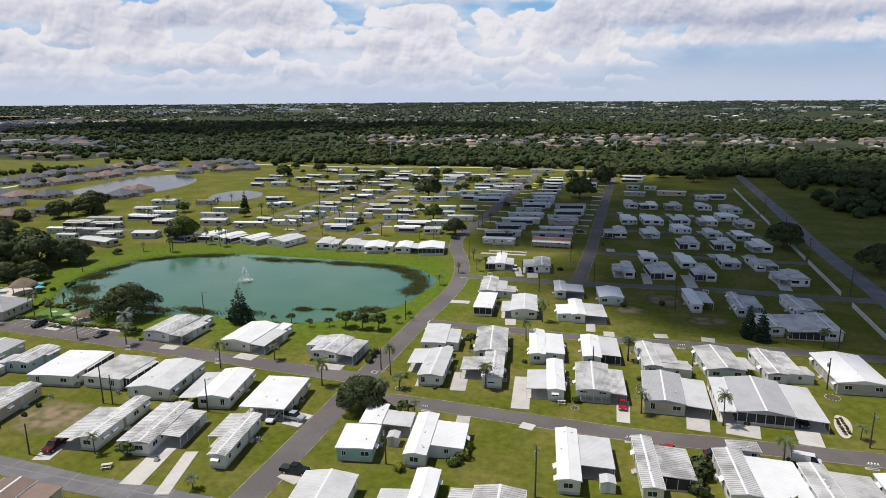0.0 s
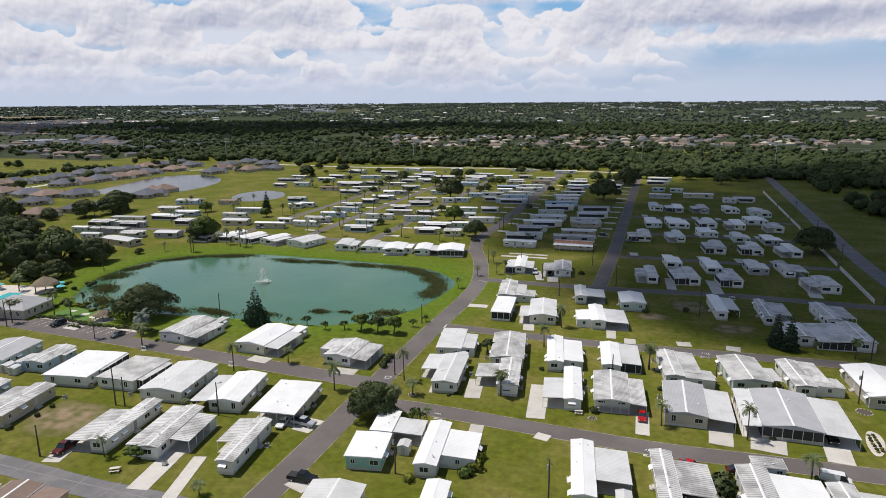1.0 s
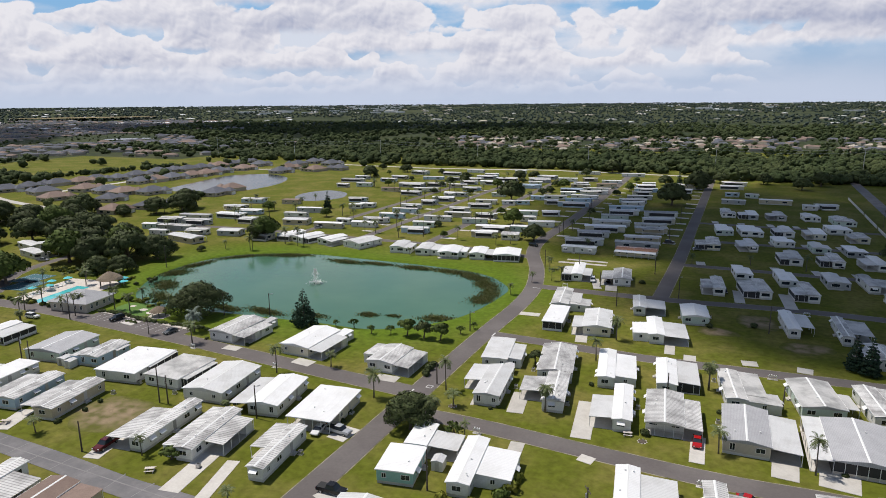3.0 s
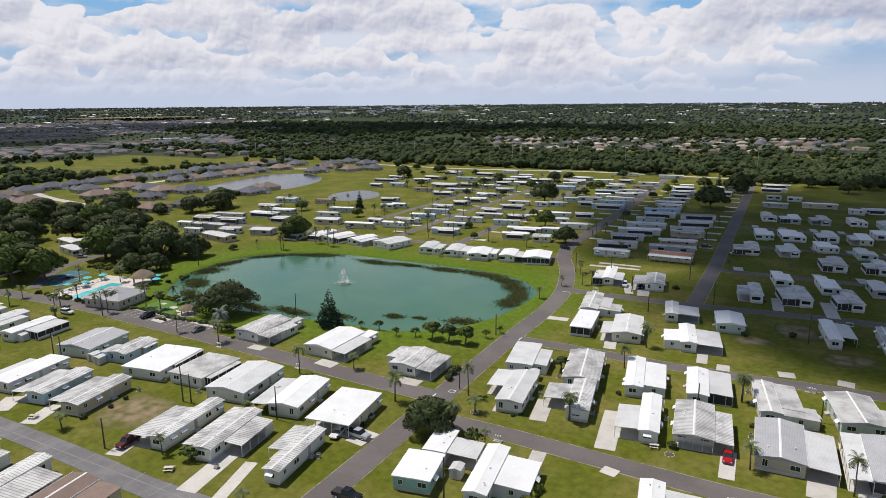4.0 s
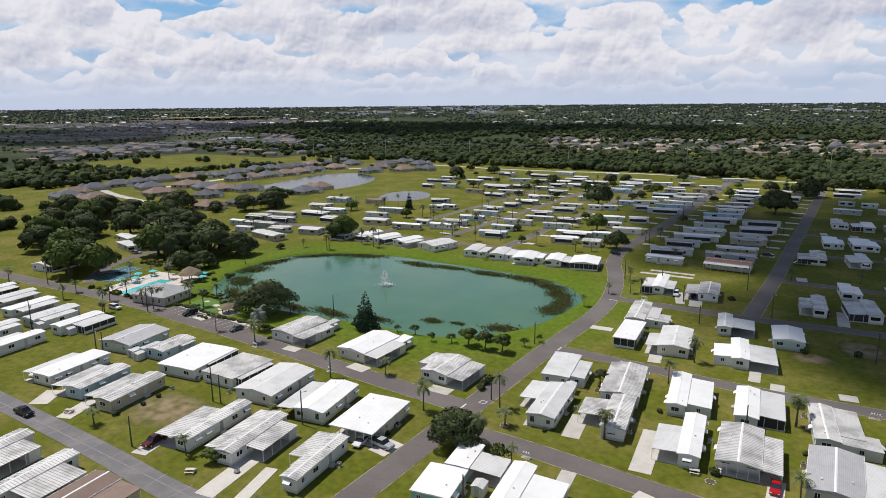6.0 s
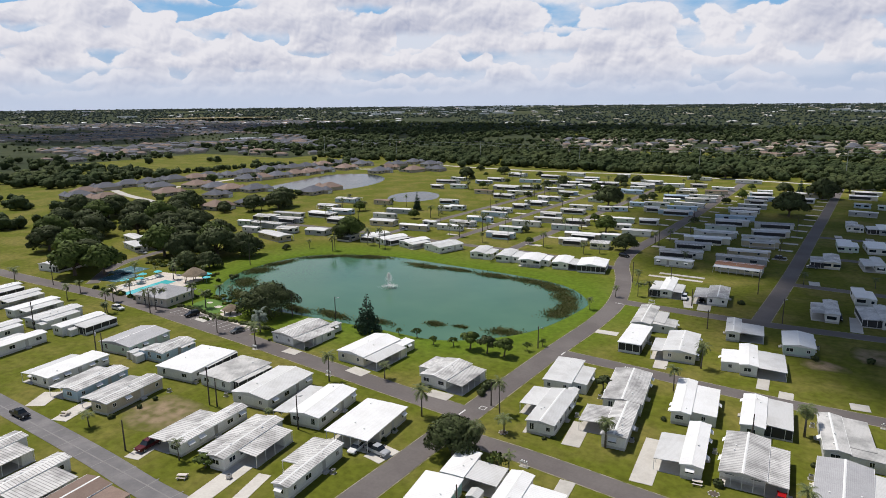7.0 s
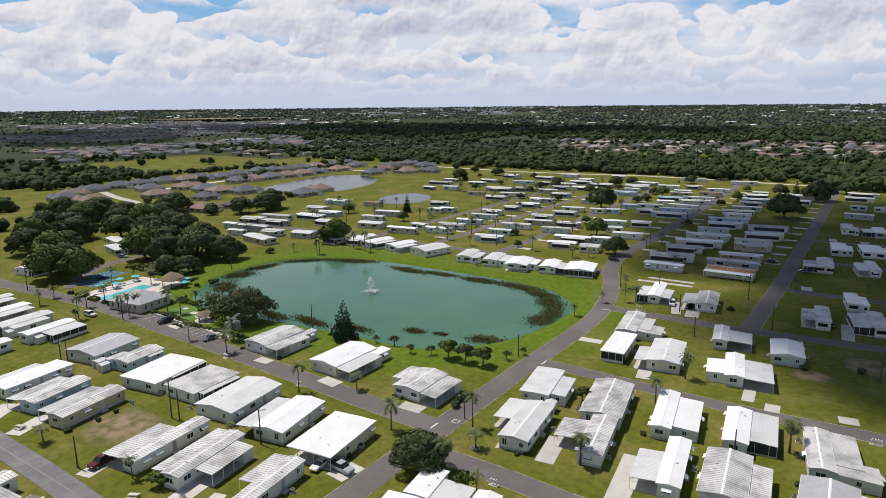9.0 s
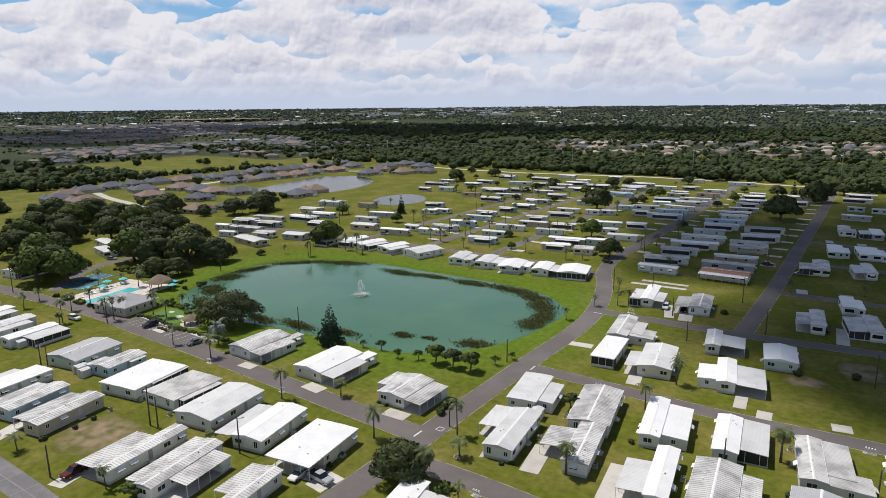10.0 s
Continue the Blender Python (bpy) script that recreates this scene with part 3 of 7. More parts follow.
def plain_window(w, h):
    """A far window as one piece: frame and dark pane."""
    me = baked("window", box(bmesh.new(), -w / 2, w / 2, -0.03, 0.02, -h / 2, h / 2), TRIM)
    bm = bmesh.new()
    bm.from_mesh(me)
    n = len(bm.faces)
    box(bm, -w / 2 + 0.07, w / 2 - 0.07, -0.05, -0.02, -h / 2 + 0.07, h / 2 - 0.07)
    for k, f in enumerate(bm.faces):
        f.material_index = int(k >= n)
    bm.to_mesh(me)
    bm.free()
    me.materials.append(GLASS)
    return me


FAR_WINDOWS = {"small": plain_window(1.0, 1.05), "wide": plain_window(2.7, 1.2), "tall": plain_window(1.0, 1.5)}

VENT = baked("roof_vent", tube(bmesh.new(), [(0, 0, -0.05, 0.1), (0, 0, 0.22, 0.1), (0, 0, 0.24, 0.19), (0, 0, 0.32, 0.16)], 8), TRIM)


def window(parent, x, y, z, face, size="small", awning=False, far=False):
    frame_mesh, pane_mesh = WINDOWS[size]
    w = placed("window", FAR_WINDOWS[size] if far else frame_mesh, parent, (x, y, z), face)
    if not far:
        placed("pane", pane_mesh, w)
    if awning:
        placed("window_awning", HOOD, parent, (x + 0.06 * math.sin(radians(face)), y - 0.06 * math.cos(radians(face)), z + 0.2), face, "white metal awning")


def gable_roof(W, L, z, rise, over=0.0):
    bm = prism(bmesh.new(), [(-W / 2, z - 0.1), (W / 2, z - 0.1), (W / 2, z + 0.03), (0, z + rise), (-W / 2, z + 0.03)], -L / 2 - over, L / 2 + over)
    return bm


COLOUR_WORD = {"white": "white", "pale": "pale grey", "rib": "weathered ribbed grey", "dirty": "streaked grey", "grey": "grey shingled", "blue": "blue-grey", "orange": "rust-orange", "brown": "brown", "slate": "dark grey"}
rng = random.Random(7)


def home(x, y, turn, L, W, wall="white", roof="white", shape="gable", wings=(), detail=2, eave=2.9, porch=0.0, porch_kind="lanai", wing_roof=None):
    """A mobile home, its long side along its own y, with carports, screened porches and rooms along its sides."""
    kinds = {w[4] for w in wings}
    extra = " and carport" if "carport" in kinds else " and porch" if "lanai" in kinds else ""
    h = base("mobile_home", x, y, turn, f"{wall} mobile home with a {COLOUR_WORD[roof]} {shape} roof{extra}", "mobile home", "mobile homes in the park")
    w, l = W / 2 - 0.22, L / 2 - 0.3
    near = -l + porch
    part("skirting", box(bmesh.new(), -w + 0.05, w - 0.05, near + 0.05, l - 0.05, -0.05, 0.6), SKIRT, h)
    if porch:
        part("porch_slab", box(bmesh.new(), -w, w, -l, near, -0.05, 0.12), CONCRETE, h)
        n = max(2, int(W / 1.9))
        for i in range(n + 1):
            p = placed("post", POST, h, (-w + 0.06 + (2 * w - 0.12) * i / n, -l + 0.06, 0.1))
            p.scale[2] = eave - 0.2
        if porch_kind == "lanai":
            part("kick_panel", box(bmesh.new(), -w, w, -l + 0.09, -l + 0.13, 0.1, 0.7), WALL[wall], h)
            part("screen", box(bmesh.new(), -w, w, -l + 0.1, -l + 0.12, 0.7, eave - 0.12), SCREEN, h, "dark insect screen")
            for s in (-1, 1):
                part("screen", box(bmesh.new(), s * w - 0.015, s * w + 0.015, -l + 0.1, near, 0.1, eave - 0.12), SCREEN, h, "dark insect screen")
    rise = 0.13 * W / 2 + 0.1
    if shape == "gable":
        part("wall", prism(bmesh.new(), [(-w, 0.6), (w, 0.6), (w, eave - 0.12), (0, eave - 0.16 + rise), (-w, eave - 0.12)], near, l), WALL[wall], h)
        part("roof", gable_roof(W, L, eave, rise), ROOF[roof], h)
        if detail > 1:
            part("ridge_cap", prism(bmesh.new(), [(-0.22, eave + rise - 0.03), (0.22, eave + rise - 0.03), (0, eave + rise + 0.05)], -L / 2 - 0.02, L / 2 + 0.02), TRIM, h)
    else:
        part("wall", box(bmesh.new(), -w, w, near, l, 0.6, eave - 0.1), WALL[wall], h)
        part("roof", prism(bmesh.new(), [(-W / 2, eave - 0.12), (W / 2, eave - 0.12), (W / 2, eave + 0.02), (W * 0.1, eave + 0.14), (-W / 2, eave + 0.05)], -L / 2, L / 2), ROOF[roof], h)
    if detail > 1:
        for s in (-1, 1):
            part("fascia", box(bmesh.new(), s * (W / 2 + 0.02) - 0.03, s * (W / 2 + 0.02) + 0.03, -L / 2, L / 2, eave - 0.16, eave + 0.04), TRIM, h)
    z = 1.75
    if detail:
        if W < 5.6:
            window(h, -0.2, near, z, 0, "wide", rng.random() < 0.35, detail < 2)
        else:
            for k in (-0.28, 0.28):
                window(h, k * W, near, z, 0, rng.choice(("small", "tall", "wide")), False, detail < 2)
    if detail > 1:
        for _ in range(rng.randrange(1, 4)):
            vx, vy = rng.uniform(-0.3, 0.3) * W, rng.uniform(-0.4, 0.4) * L
            placed("roof_vent", VENT, h, (vx, vy, eave + (rise * (1 - abs(vx) * 2 / W) if shape == "gable" else 0.05) - 0.03))
    sides = {"L": [], "R": []}
    for wing in wings:
        sides[wing[0]].append(wing)
    for s, face, key in ((-1, -90, "L"), (1, 90, "R")):
        n = max(2, int(L / 3.4)) if detail > 1 else 2
        for i in range(n):
            f = (i + 0.5) / n + rng.uniform(-0.03, 0.03)
            if -l + f * 2 * l < near + 0.9:
                continue
            if any(a[2] - 0.03 < f < a[3] + 0.03 and a[4] == "room" for a in sides[key]):
                continue
            if i == n // 2 and detail > 1:
                placed("door", DOORLEAF, h, (s * w, -l + f * 2 * l, 0.6), face)
                if not sides[key]:
                    placed("step", STEP, h, (s * w, -l + f * 2 * l, 0), face)
            else:
                window(h, s * w, -l + f * 2 * l, z, face, "small" if rng.random() < 0.6 else "wide", rng.random() < 0.45 and not sides[key] and detail > 1, detail < 2)
        for k, (_, ww, f0, f1, kind) in enumerate(sides[key]):
            y0, y1 = -L / 2 + f0 * L, -L / 2 + f1 * L
            xi, xo = W / 2 - 0.25, W / 2 + ww
            zi, zo = eave - 0.14 - 0.1 * k, eave - 0.2 - 0.05 * ww - 0.1 * k
            bm = prism(bmesh.new(), [(s * xi, zi - 0.08), (s * xo, zo - 0.12), (s * xo, zo), (s * xi, zi)], y0, y1)
            part({"room": "room_roof", "lanai": "porch_roof"}.get(kind, "carport_roof"), bm, ROOF[wing_roof or "rib" if wing_roof or roof in ("rib", "grey") else "pale" if roof == "white" and kind != "room" else roof], h)
            if kind == "room":
                xr = xo - 0.15
                part("room_wall", prism(bmesh.new(), [(s * (w + 0.01), 0), (s * xr, 0), (s * xr, zo - 0.1), (s * (w + 0.01), zi - 0.1)], y0 + 0.15, y1 - 0.15), WALL[wall], h)
                if detail:
                    window(h, s * (xo + xi) / 2, y0 + 0.15, 1.55, 0, "small", False, detail < 2)
                    window(h, s * xr, (y0 + y1) / 2, 1.55, face, "wide", rng.random() < 0.3 and detail > 1, detail < 2)
                continue
            n = max(2, int((y1 - y0) / 2.6) + 1) if detail > 1 else 2
            for i in range(n):
                p = placed("post", POST, h, (s * (xo - 0.12), y0 + 0.15 + (y1 - y0 - 0.3) * i / (n - 1), 0))
                p.scale[2] = zo - 0.1
            if kind == "carport":
                part("carport_slab", box(bmesh.new(), min(s * w, s * xo), max(s * w, s * xo), y0, y1, -0.05, 0.09), CONCRETE, h)
                if detail and ww > 3:
                    part("storage_shed", box(bmesh.new(), min(s * (w + 0.02), s * (xo - 0.3)), max(s * (w + 0.02), s * (xo - 0.3)), y1 - 2.4, y1 - 0.2, 0.09, zo - 0.12), WALL[wall], h)
            if kind == "lanai":
                part("porch_slab", box(bmesh.new(), min(s * w, s * xo), max(s * w, s * xo), y0, y1, -0.05, 0.3), CONCRETE, h)
                xs = s * (xo - 0.16)
                part("kick_panel", box(bmesh.new(), min(xs, xs - s * 0.05), max(xs, xs - s * 0.05), y0 + 0.1, y1 - 0.1, 0.3, 0.85), WALL[wall], h)
                part("screen", box(bmesh.new(), min(xs, xs - s * 0.03), max(xs, xs - s * 0.03), y0 + 0.1, y1 - 0.1, 0.85, zo - 0.12), SCREEN, h, "dark insect screen")
                part("screen", box(bmesh.new(), min(s * w, xs), max(s * w, xs), y0 + 0.1, y0 + 0.13, 0.3, zo - 0.13), SCREEN, h, "dark insect screen")
                m = max(1, int(ww / 1.7))
                for i in range(m):
                    p = placed("post", POST, h, (s * (w + (xo - 0.2 - w) * (i + 0.5) / m), y0 + 0.07, 0.3))
                    p.scale[2] = zo - 0.42
    return h


home(-163.0, 121.6, 10, 14.5, 11.7, "mint", "grey", "gable", [])
home(-148.1, 122.9, 8, 11.8, 6.3, "blue", "rib", "gable", [("L", 2.6, 0.0, 0.5, "room"), ("R", 1.2, 0.5, 0.9, "awning")])
home(-133.7, 120.8, 10, 16.0, 11.9, "white", "white", "flat", [("R", 0.6, 0.3, 1.0, "lanai")])
home(-119.8, 122.1, 4, 13.9, 10.5, "white", "dirty", "flat", [("R", 1.6, 0.1, 0.9, "lanai")])
home(-105.5, 121.5, 8, 16.6, 10.8, "white", "pale", "gable", [])
home(-88.6, 121.0, 11, 15.6, 7.6, "white", "white", "gable", [("L", 4.2, 0.0, 0.9, "awning")])
home(-75.0, 119.8, 8, 16.2, 10.2, "cream", "white", "flat", [], porch=4.6, porch_kind="open")
home(-101.2, 100.5, 7, 18.4, 3.8, "white", "rib", "gable", [("L", 5.2, 0.0, 0.72, "carport")])
home(-90.1, 101.1, 9, 17.5, 4.1, "white", "rib", "gable", [("L", 3.2, 0.05, 1.0, "room"), ("R", 4.3, 0.22, 0.85, "carport")])
home(-72.8, 101.0, 8, 16.8, 3.6, "white", "rib", "gable", [("L", 3.6, 0.42, 1.0, "carport")])
home(-131.3, 100.6, 10, 16.0, 5.3, "tan", "rib", "gable", [("L", 4.0, 0.05, 0.9, "awning")])
home(-143.6, 99.8, 11, 14.7, 5.3, "blue", "rib", "gable", [("L", 4.2, 0.0, 0.9, "carport")])
home(-157.6, 101.0, 8, 17.1, 6.8, "white", "white", "flat", [("L", 3.6, 0.0, 0.8, "carport")])
home(-128.4, 152.3, 1, 15.1, 8.6, "white", "rib", "gable", [("R", 4.4, 0.0, 0.5, "carport"), ("R", 4.4, 0.5, 0.85, "room"), ("R", 2.2, 0.85, 1.2, "room")])
home(-102.3, 152.5, 0, 15.9, 9.4, "cream", "white", "gable", [("R", 4.4, 0.0, 0.8, "carport"), ("R", 3.0, 0.8, 1.15, "room")])
home(-75.6, 150.3, 1, 12.2, 7.6, "white", "rib", "gable", [("R", 4.4, 0.0, 0.95, "carport"), ("L", 3.4, 0.35, 1.0, "room")])
home(-51.1, 165.6, 10, 15.3, 6.8, "white", "pale", "flat", [("R", 3.4, 0.1, 0.8, "room")])
home(-45.2, 146.0, 7, 17.5, 6.2, "white", "pale", "gable", [("L", 4.2, 0.45, 1.0, "carport")])
home(-35.1, 165.1, 10, 18.5, 8.7, "white", "rib", "gable", [])
home(-31.0, 148.4, 9, 16.3, 5.1, "white", "rib", "gable", [("L", 5.5, 0.3, 0.8, "carport")])
home(-22.9, 166.6, 9, 18.4, 4.2, "white", "white", "gable", [("R", 5.0, 0.1, 0.9, "room")])
home(-15.6, 146.4, 8, 18.0, 4.1, "white", "white", "gable", [("L", 4.6, 0.05, 0.65, "carport")])
home(-8.8, 167.2, 7, 16.0, 4.8, "white", "white", "gable", [("R", 5.0, 0.15, 1.0, "lanai")])
home(-7.0, 147.2, 6, 16.4, 7.8, "white", "rib", "gable", [("R", 3.4, 0.0, 0.85, "carport")], porch=2.2, porch_kind="open")
home(5.7, 165.5, 9, 16.6, 4.5, "white", "dirty", "gable", [("R", 4.6, 0.2, 1.0, "carport"), ("R", 7, 0.0, 0.35, "room")])
home(8.7, 145.7, 2, 16.6, 8.8, "beige", "grey", "gable", [("R", 5.2, 0.0, 0.9, "carport")], wing_roof="pale")
home(22.7, 167.1, 10, 15.3, 9.0, "mint", "dirty", "gable", [("R", 2.6, 0.1, 0.6, "awning")])
home(28.6, 146.5, 2, 18.2, 11.5, "beige", "grey", "gable", [("L", 3.4, 0.0, 1.0, "carport"), ("R", 6.2, 0.0, 0.95, "carport")], porch=4.5, wing_roof="pale")
home(34.1, 168.0, 8, 16.2, 4.7, "white", "rib", "gable", [("R", 4.2, 0.25, 1.0, "lanai"), ("R", 6.5, 0.1, 0.45, "room")])
home(52.0, 168.4, 6, 18.5, 11.5, "beige", "white", "gable", [])
home(-48.9, 106.5, 11, 9.5, 7.2, "teal", "white", "flat", [])
home(-37.4, 111.1, 8, 16.6, 4.4, "white", "white", "gable", [("R", 6.5, 0.25, 0.85, "room")])
home(-9.1, 111.3, 8, 18.5, 4.2, "white", "white", "gable", [("R", 6.2, 0.3, 0.9, "carport")])
home(5.0, 112.4, 7, 17.9, 3.8, "cream", "rib", "gable", [("R", 6.0, 0.25, 0.85, "lanai")])
home(20.0, 113.0, 6, 15.2, 5.2, "white", "rib", "gable", [("R", 8.5, 0.0, 0.9, "room")], wing_roof="white")
home(-47.6, 218.6, 8, 18.5, 5.6, "white", "dirty", "gable", [("R", 3.5, 0.2, 0.8, "lanai"), ("R", 6.8, 0.1, 0.5, "room")])
home(-44.6, 199.5, 6, 16.8, 6.2, "white", "white", "flat", [], porch=3.0)
home(-32.0, 200.1, 9, 16.9, 8.3, "cream", "pale", "gable", [("L", 3.0, 0.0, 0.6, "carport")])
home(-23.1, 222.1, 9, 13.2, 4.0, "white", "pale", "gable", [("R", 6.0, 0.1, 0.8, "carport")])
home(-15.4, 199.9, 10, 15.8, 4.4, "white", "white", "gable", [("R", 6.4, 0.0, 0.8, "carport"), ("L", 4.2, 0.1, 0.7, "room")])
home(-6.1, 218.9, 9, 12.3, 7.9, "mint", "white", "gable", [])
home(20.2, 220.9, 7, 18.1, 3.6, "white", "white", "gable", [("R", 4.0, 0.2, 0.9, "awning")])
home(33.7, 220.1, 4, 18.5, 3.0, "white", "dirty", "gable", [("R", 5.5, 0.2, 0.9, "carport")])
home(55.0, 203.6, 5, 16.7, 5.4, "white", "rib", "gable", [("L", 9, 0.0, 0.95, "lanai")])
home(40.4, 201.4, 8, 12.5, 4.8, "white", "rib", "gable", [("L", 3, 0.0, 0.8, "lanai")])
home(-51.1, 257.1, 8, 18.5, 4.3, "white", "white", "gable", [("L", 3.5, 0.0, 0.7, "lanai"), ("R", 3.2, 0.0, 0.6, "carport")])
home(-34.1, 255.3, 8, 15.5, 6.7, "white", "rib", "gable", [("L", 4.2, 0.0, 0.8, "carport")])
# homes at the south edge, of which only the far ends stand in the shots
home(-47.2, 85.5, 8, 16.0, 9.6, "white", "pale", "gable", [])
home(-31.0, 91.0, 8, 16.5, 4.3, "white", "white", "gable", [("L", 5.2, 0.0, 0.62, "carport")])
home(-18.0, 89.0, 6, 16.0, 8.8, "white", "rib", "gable", [("L", 4.0, 0.0, 0.95, "awning")])
home(33.8, 110.8, 6, 16.8, 4.4, "white", "dirty", "gable", [("R", 7.0, 0.1, 0.9, "room")])
home(-112.2, 69.4, 8, 16.5, 4.0, "white", "rib", "gable", [("R", 6.4, 0.2, 0.8, "carport")])
home(-98.6, 68.8, 8, 16.0, 6.5, "tan", "brown", "gable", [("R", 5.0, 0.2, 0.98, "carport")])
home(-128.0, 68.8, 8, 16.5, 4.4, "white", "rib", "gable", [("R", 5.6, 0.1, 0.85, "carport")])
home(-145.0, 68.8, 8, 16.5, 4.4, "white", "pale", "gable", [("R", 4.0, 0.1, 0.85, "carport")])
# the western end of the same two rows
home(-189.0, 101.0, 8, 16.5, 4.6, "white", "white", "gable", [("L", 3.5, 0.1, 0.8, "awning")])
home(-206.0, 102.0, 8, 16.5, 4.4, "white", "pale", "gable", [("R", 3.0, 0.3, 0.9, "room")])
home(-222.0, 102.0, 8, 16.0, 4.4, "blue", "pale", "gable", [("L", 3.6, 0.1, 0.8, "carport")])
home(-191.5, 120.5, 8, 15.0, 4.8, "white", "white", "gable", [("R", 5.4, 0.25, 0.98, "lanai")])
home(-206.0, 120.0, 8, 16.0, 6.0, "white", "pale", "gable", [("R", 3.2, 0.1, 0.8, "room")])
home(-222.0, 121.0, 8, 16.0, 5.0, "white", "white", "flat", [("R", 4.0, 0.1, 0.9, "carport")])
home(-238.0, 122.5, 8, 16.0, 4.6, "cream", "pale", "gable", [("R", 4.0, 0.1, 0.9, "carport")])
home(-253.0, 122.5, 8, 16.0, 4.6, "white", "white", "gable", [("R", 4.0, 0.1, 0.9, "lanai")])
home(-238.0, 101.0, 8, 16.0, 4.6, "white", "rib", "gable", [("R", 4.0, 0.1, 0.9, "carport")])
home(-254.0, 100.0, 8, 16.0, 4.6, "white", "white", "gable", [("R", 4.0, 0.1, 0.9, "lanai")])
# rear part of the teal home and the north carport of its neighbour across the lawn
home(-49.5, 116.2, 9, 9.0, 4.6, "white", "white", "flat", [("R", 6.0, 0.05, 0.75, "carport")])
home(22.4, 122.6, 6, 4.0, 5.6, "white", "rib", "flat", [])
home(60.0, 147.0, 6, 16.0, 5.0, "white", "pale", "gable", [("R", 4.0, 0.0, 0.8, "carport")])
home(46.0, 111.0, 6, 16.0, 5.0, "white", "white", "gable", [("R", 5.0, 0.0, 0.8, "carport")])
home(60.0, 112.0, 6, 16.0, 5.0, "white", "rib", "gable", [])
home(51.0, 222.0, 7, 17.0, 4.2, "white", "dirty", "gable", [("R", 5.0, 0.2, 0.9, "carport")])

# lots east of the long lane: a few rows of homes, long sides north to south
# grey walls and blue-grey roofs in the mix: shade put into the colours
WALLS = ("white", "white", "cream", "mint", "white", "blue", "grey", "tan")
ROOFS = ("white", "pale", "rib", "dirty", "blue", "pale", "white", "rib")
mix_rng = random.Random(21)


def row_home(x, y, turn, L, W, roof):
    """A home of the far rows, its long side towards the south; under half of them have a screened porch there."""
    deep = mix_rng.choice((0, 0, 0, 1.6, 2.0, 2.4))
    wings = [("L", deep, mix_rng.uniform(0.0, 0.25), mix_rng.uniform(0.7, 1.0), mix_rng.choice(("lanai", "lanai", "carport")))] if deep else []
    if L < 16 and mix_rng.random() < 0.6:
        wings.append(("R", mix_rng.uniform(2.0, 3.4), mix_rng.uniform(0.0, 0.4), mix_rng.uniform(0.6, 1.0), mix_rng.choice(("carport", "room"))))
    a = radians(turn)
    roof = mix_rng.choice(("white", "white", "white", "pale", "pale", "dirty", "rib")) if roof == "white" else roof
    wall = "blue" if roof == "blue" else "tan" if roof == "brown" else mix_rng.choice(WALLS)
    return home(x + deep * 0.8 * math.cos(a), y + deep * 0.8 * math.sin(a), turn, L, W, wall, roof, "gable" if W > 7 else mix_rng.choice(("gable", "flat", "flat")), wings, 1, eave=mix_rng.uniform(2.75, 3.0))


def lot_home(x, y, turn, L, W, roof, side):
    """A home of the eastern lots, its short end towards the south."""
    wings = [(side or "R", mix_rng.uniform(3.2, 5.0) if side else 2.2, mix_rng.uniform(0.0, 0.1), mix_rng.uniform(0.6, 0.9), mix_rng.choice(("lanai", "carport", "lanai")) if side else "room")]
    return home(x, y, turn, L, W, mix_rng.choice(("white", "white", "cream", "mint", "white", "grey")), roof, "gable" if roof != "white" else "flat", wings, 1)


lot_home(-0.9, 256.4, 7, 16.6, 4.2, "rib", "L")
lot_home(13.3, 258.2, 10, 17.0, 4.3, "rib", "L")
lot_home(20.5, 276.9, 8, 16.7, 4.0, "white", "")
lot_home(28.0, 259.7, 9, 17.0, 4.0, "rib", "L")
lot_home(37.0, 279.1, 6, 13.9, 5.5, "pale", "")
lot_home(48.3, 279.7, 7, 17.0, 4.0, "dirty", "R")
lot_home(58.6, 259.6, 7, 13.8, 6.6, "rib", "L")
lot_home(5.8, 279.4, 9, 13.0, 4.2, "white", "")
lot_home(-6.0, 331.1, 6, 17.0, 6.0, "rib", "L")
lot_home(10.0, 334.1, 10, 17.0, 4.0, "pale", "L")
lot_home(26.1, 313.7, 6, 17.0, 5.5, "dirty", "L")
lot_home(22.5, 347.0, 9, 13.0, 6.7, "white", "")
lot_home(41.4, 314.8, 6, 16.4, 4.9, "rib", "L")
lot_home(36.7, 338.5, 7, 13.0, 5.3, "pale", "")
lot_home(56.4, 315.6, 9, 17.0, 4.5, "white", "L")
lot_home(49.9, 336.1, 7, 13.0, 5.8, "white", "")
lot_home(-3.5, 368.0, 7, 17.0, 6.2, "white", "")
lot_home(8.6, 369.7, 9, 17.0, 8.5, "white", "")
lot_home(26.1, 374.1, 8, 17.0, 5.5, "pale", "L")
lot_home(39.8, 374.1, 6, 17.0, 5.8, "white", "L")
lot_home(49.0, 388.6, 10, 13.0, 8.5, "white", "")
lot_home(57.8, 369.9, 7, 13.4, 5.0, "dirty", "L")
lot_home(-3.1, 423.3, 6, 17.0, 5.6, "rib", "")
lot_home(10.7, 421.1, 7, 17.0, 5.5, "white", "L")
lot_home(24.9, 422.8, 8, 17.0, 5.2, "dirty", "L")
lot_home(39.5, 423.9, 9, 13.0, 5.9, "pale", "")
lot_home(54.3, 416.7, 6, 17.0, 8.5, "rib", "")

# two columns of homes with their long sides east to west, between the two long lanes
home(-35.5, 300, 91, 17.5, 8.0, "cream", "orange", "gable", [("L", 2.8, 0.0, 1.0, "awning")], wing_roof="white")
home(-37.5, 315, 95, 20.0, 5.2, "grey", "dirty", "gable", [], 1)
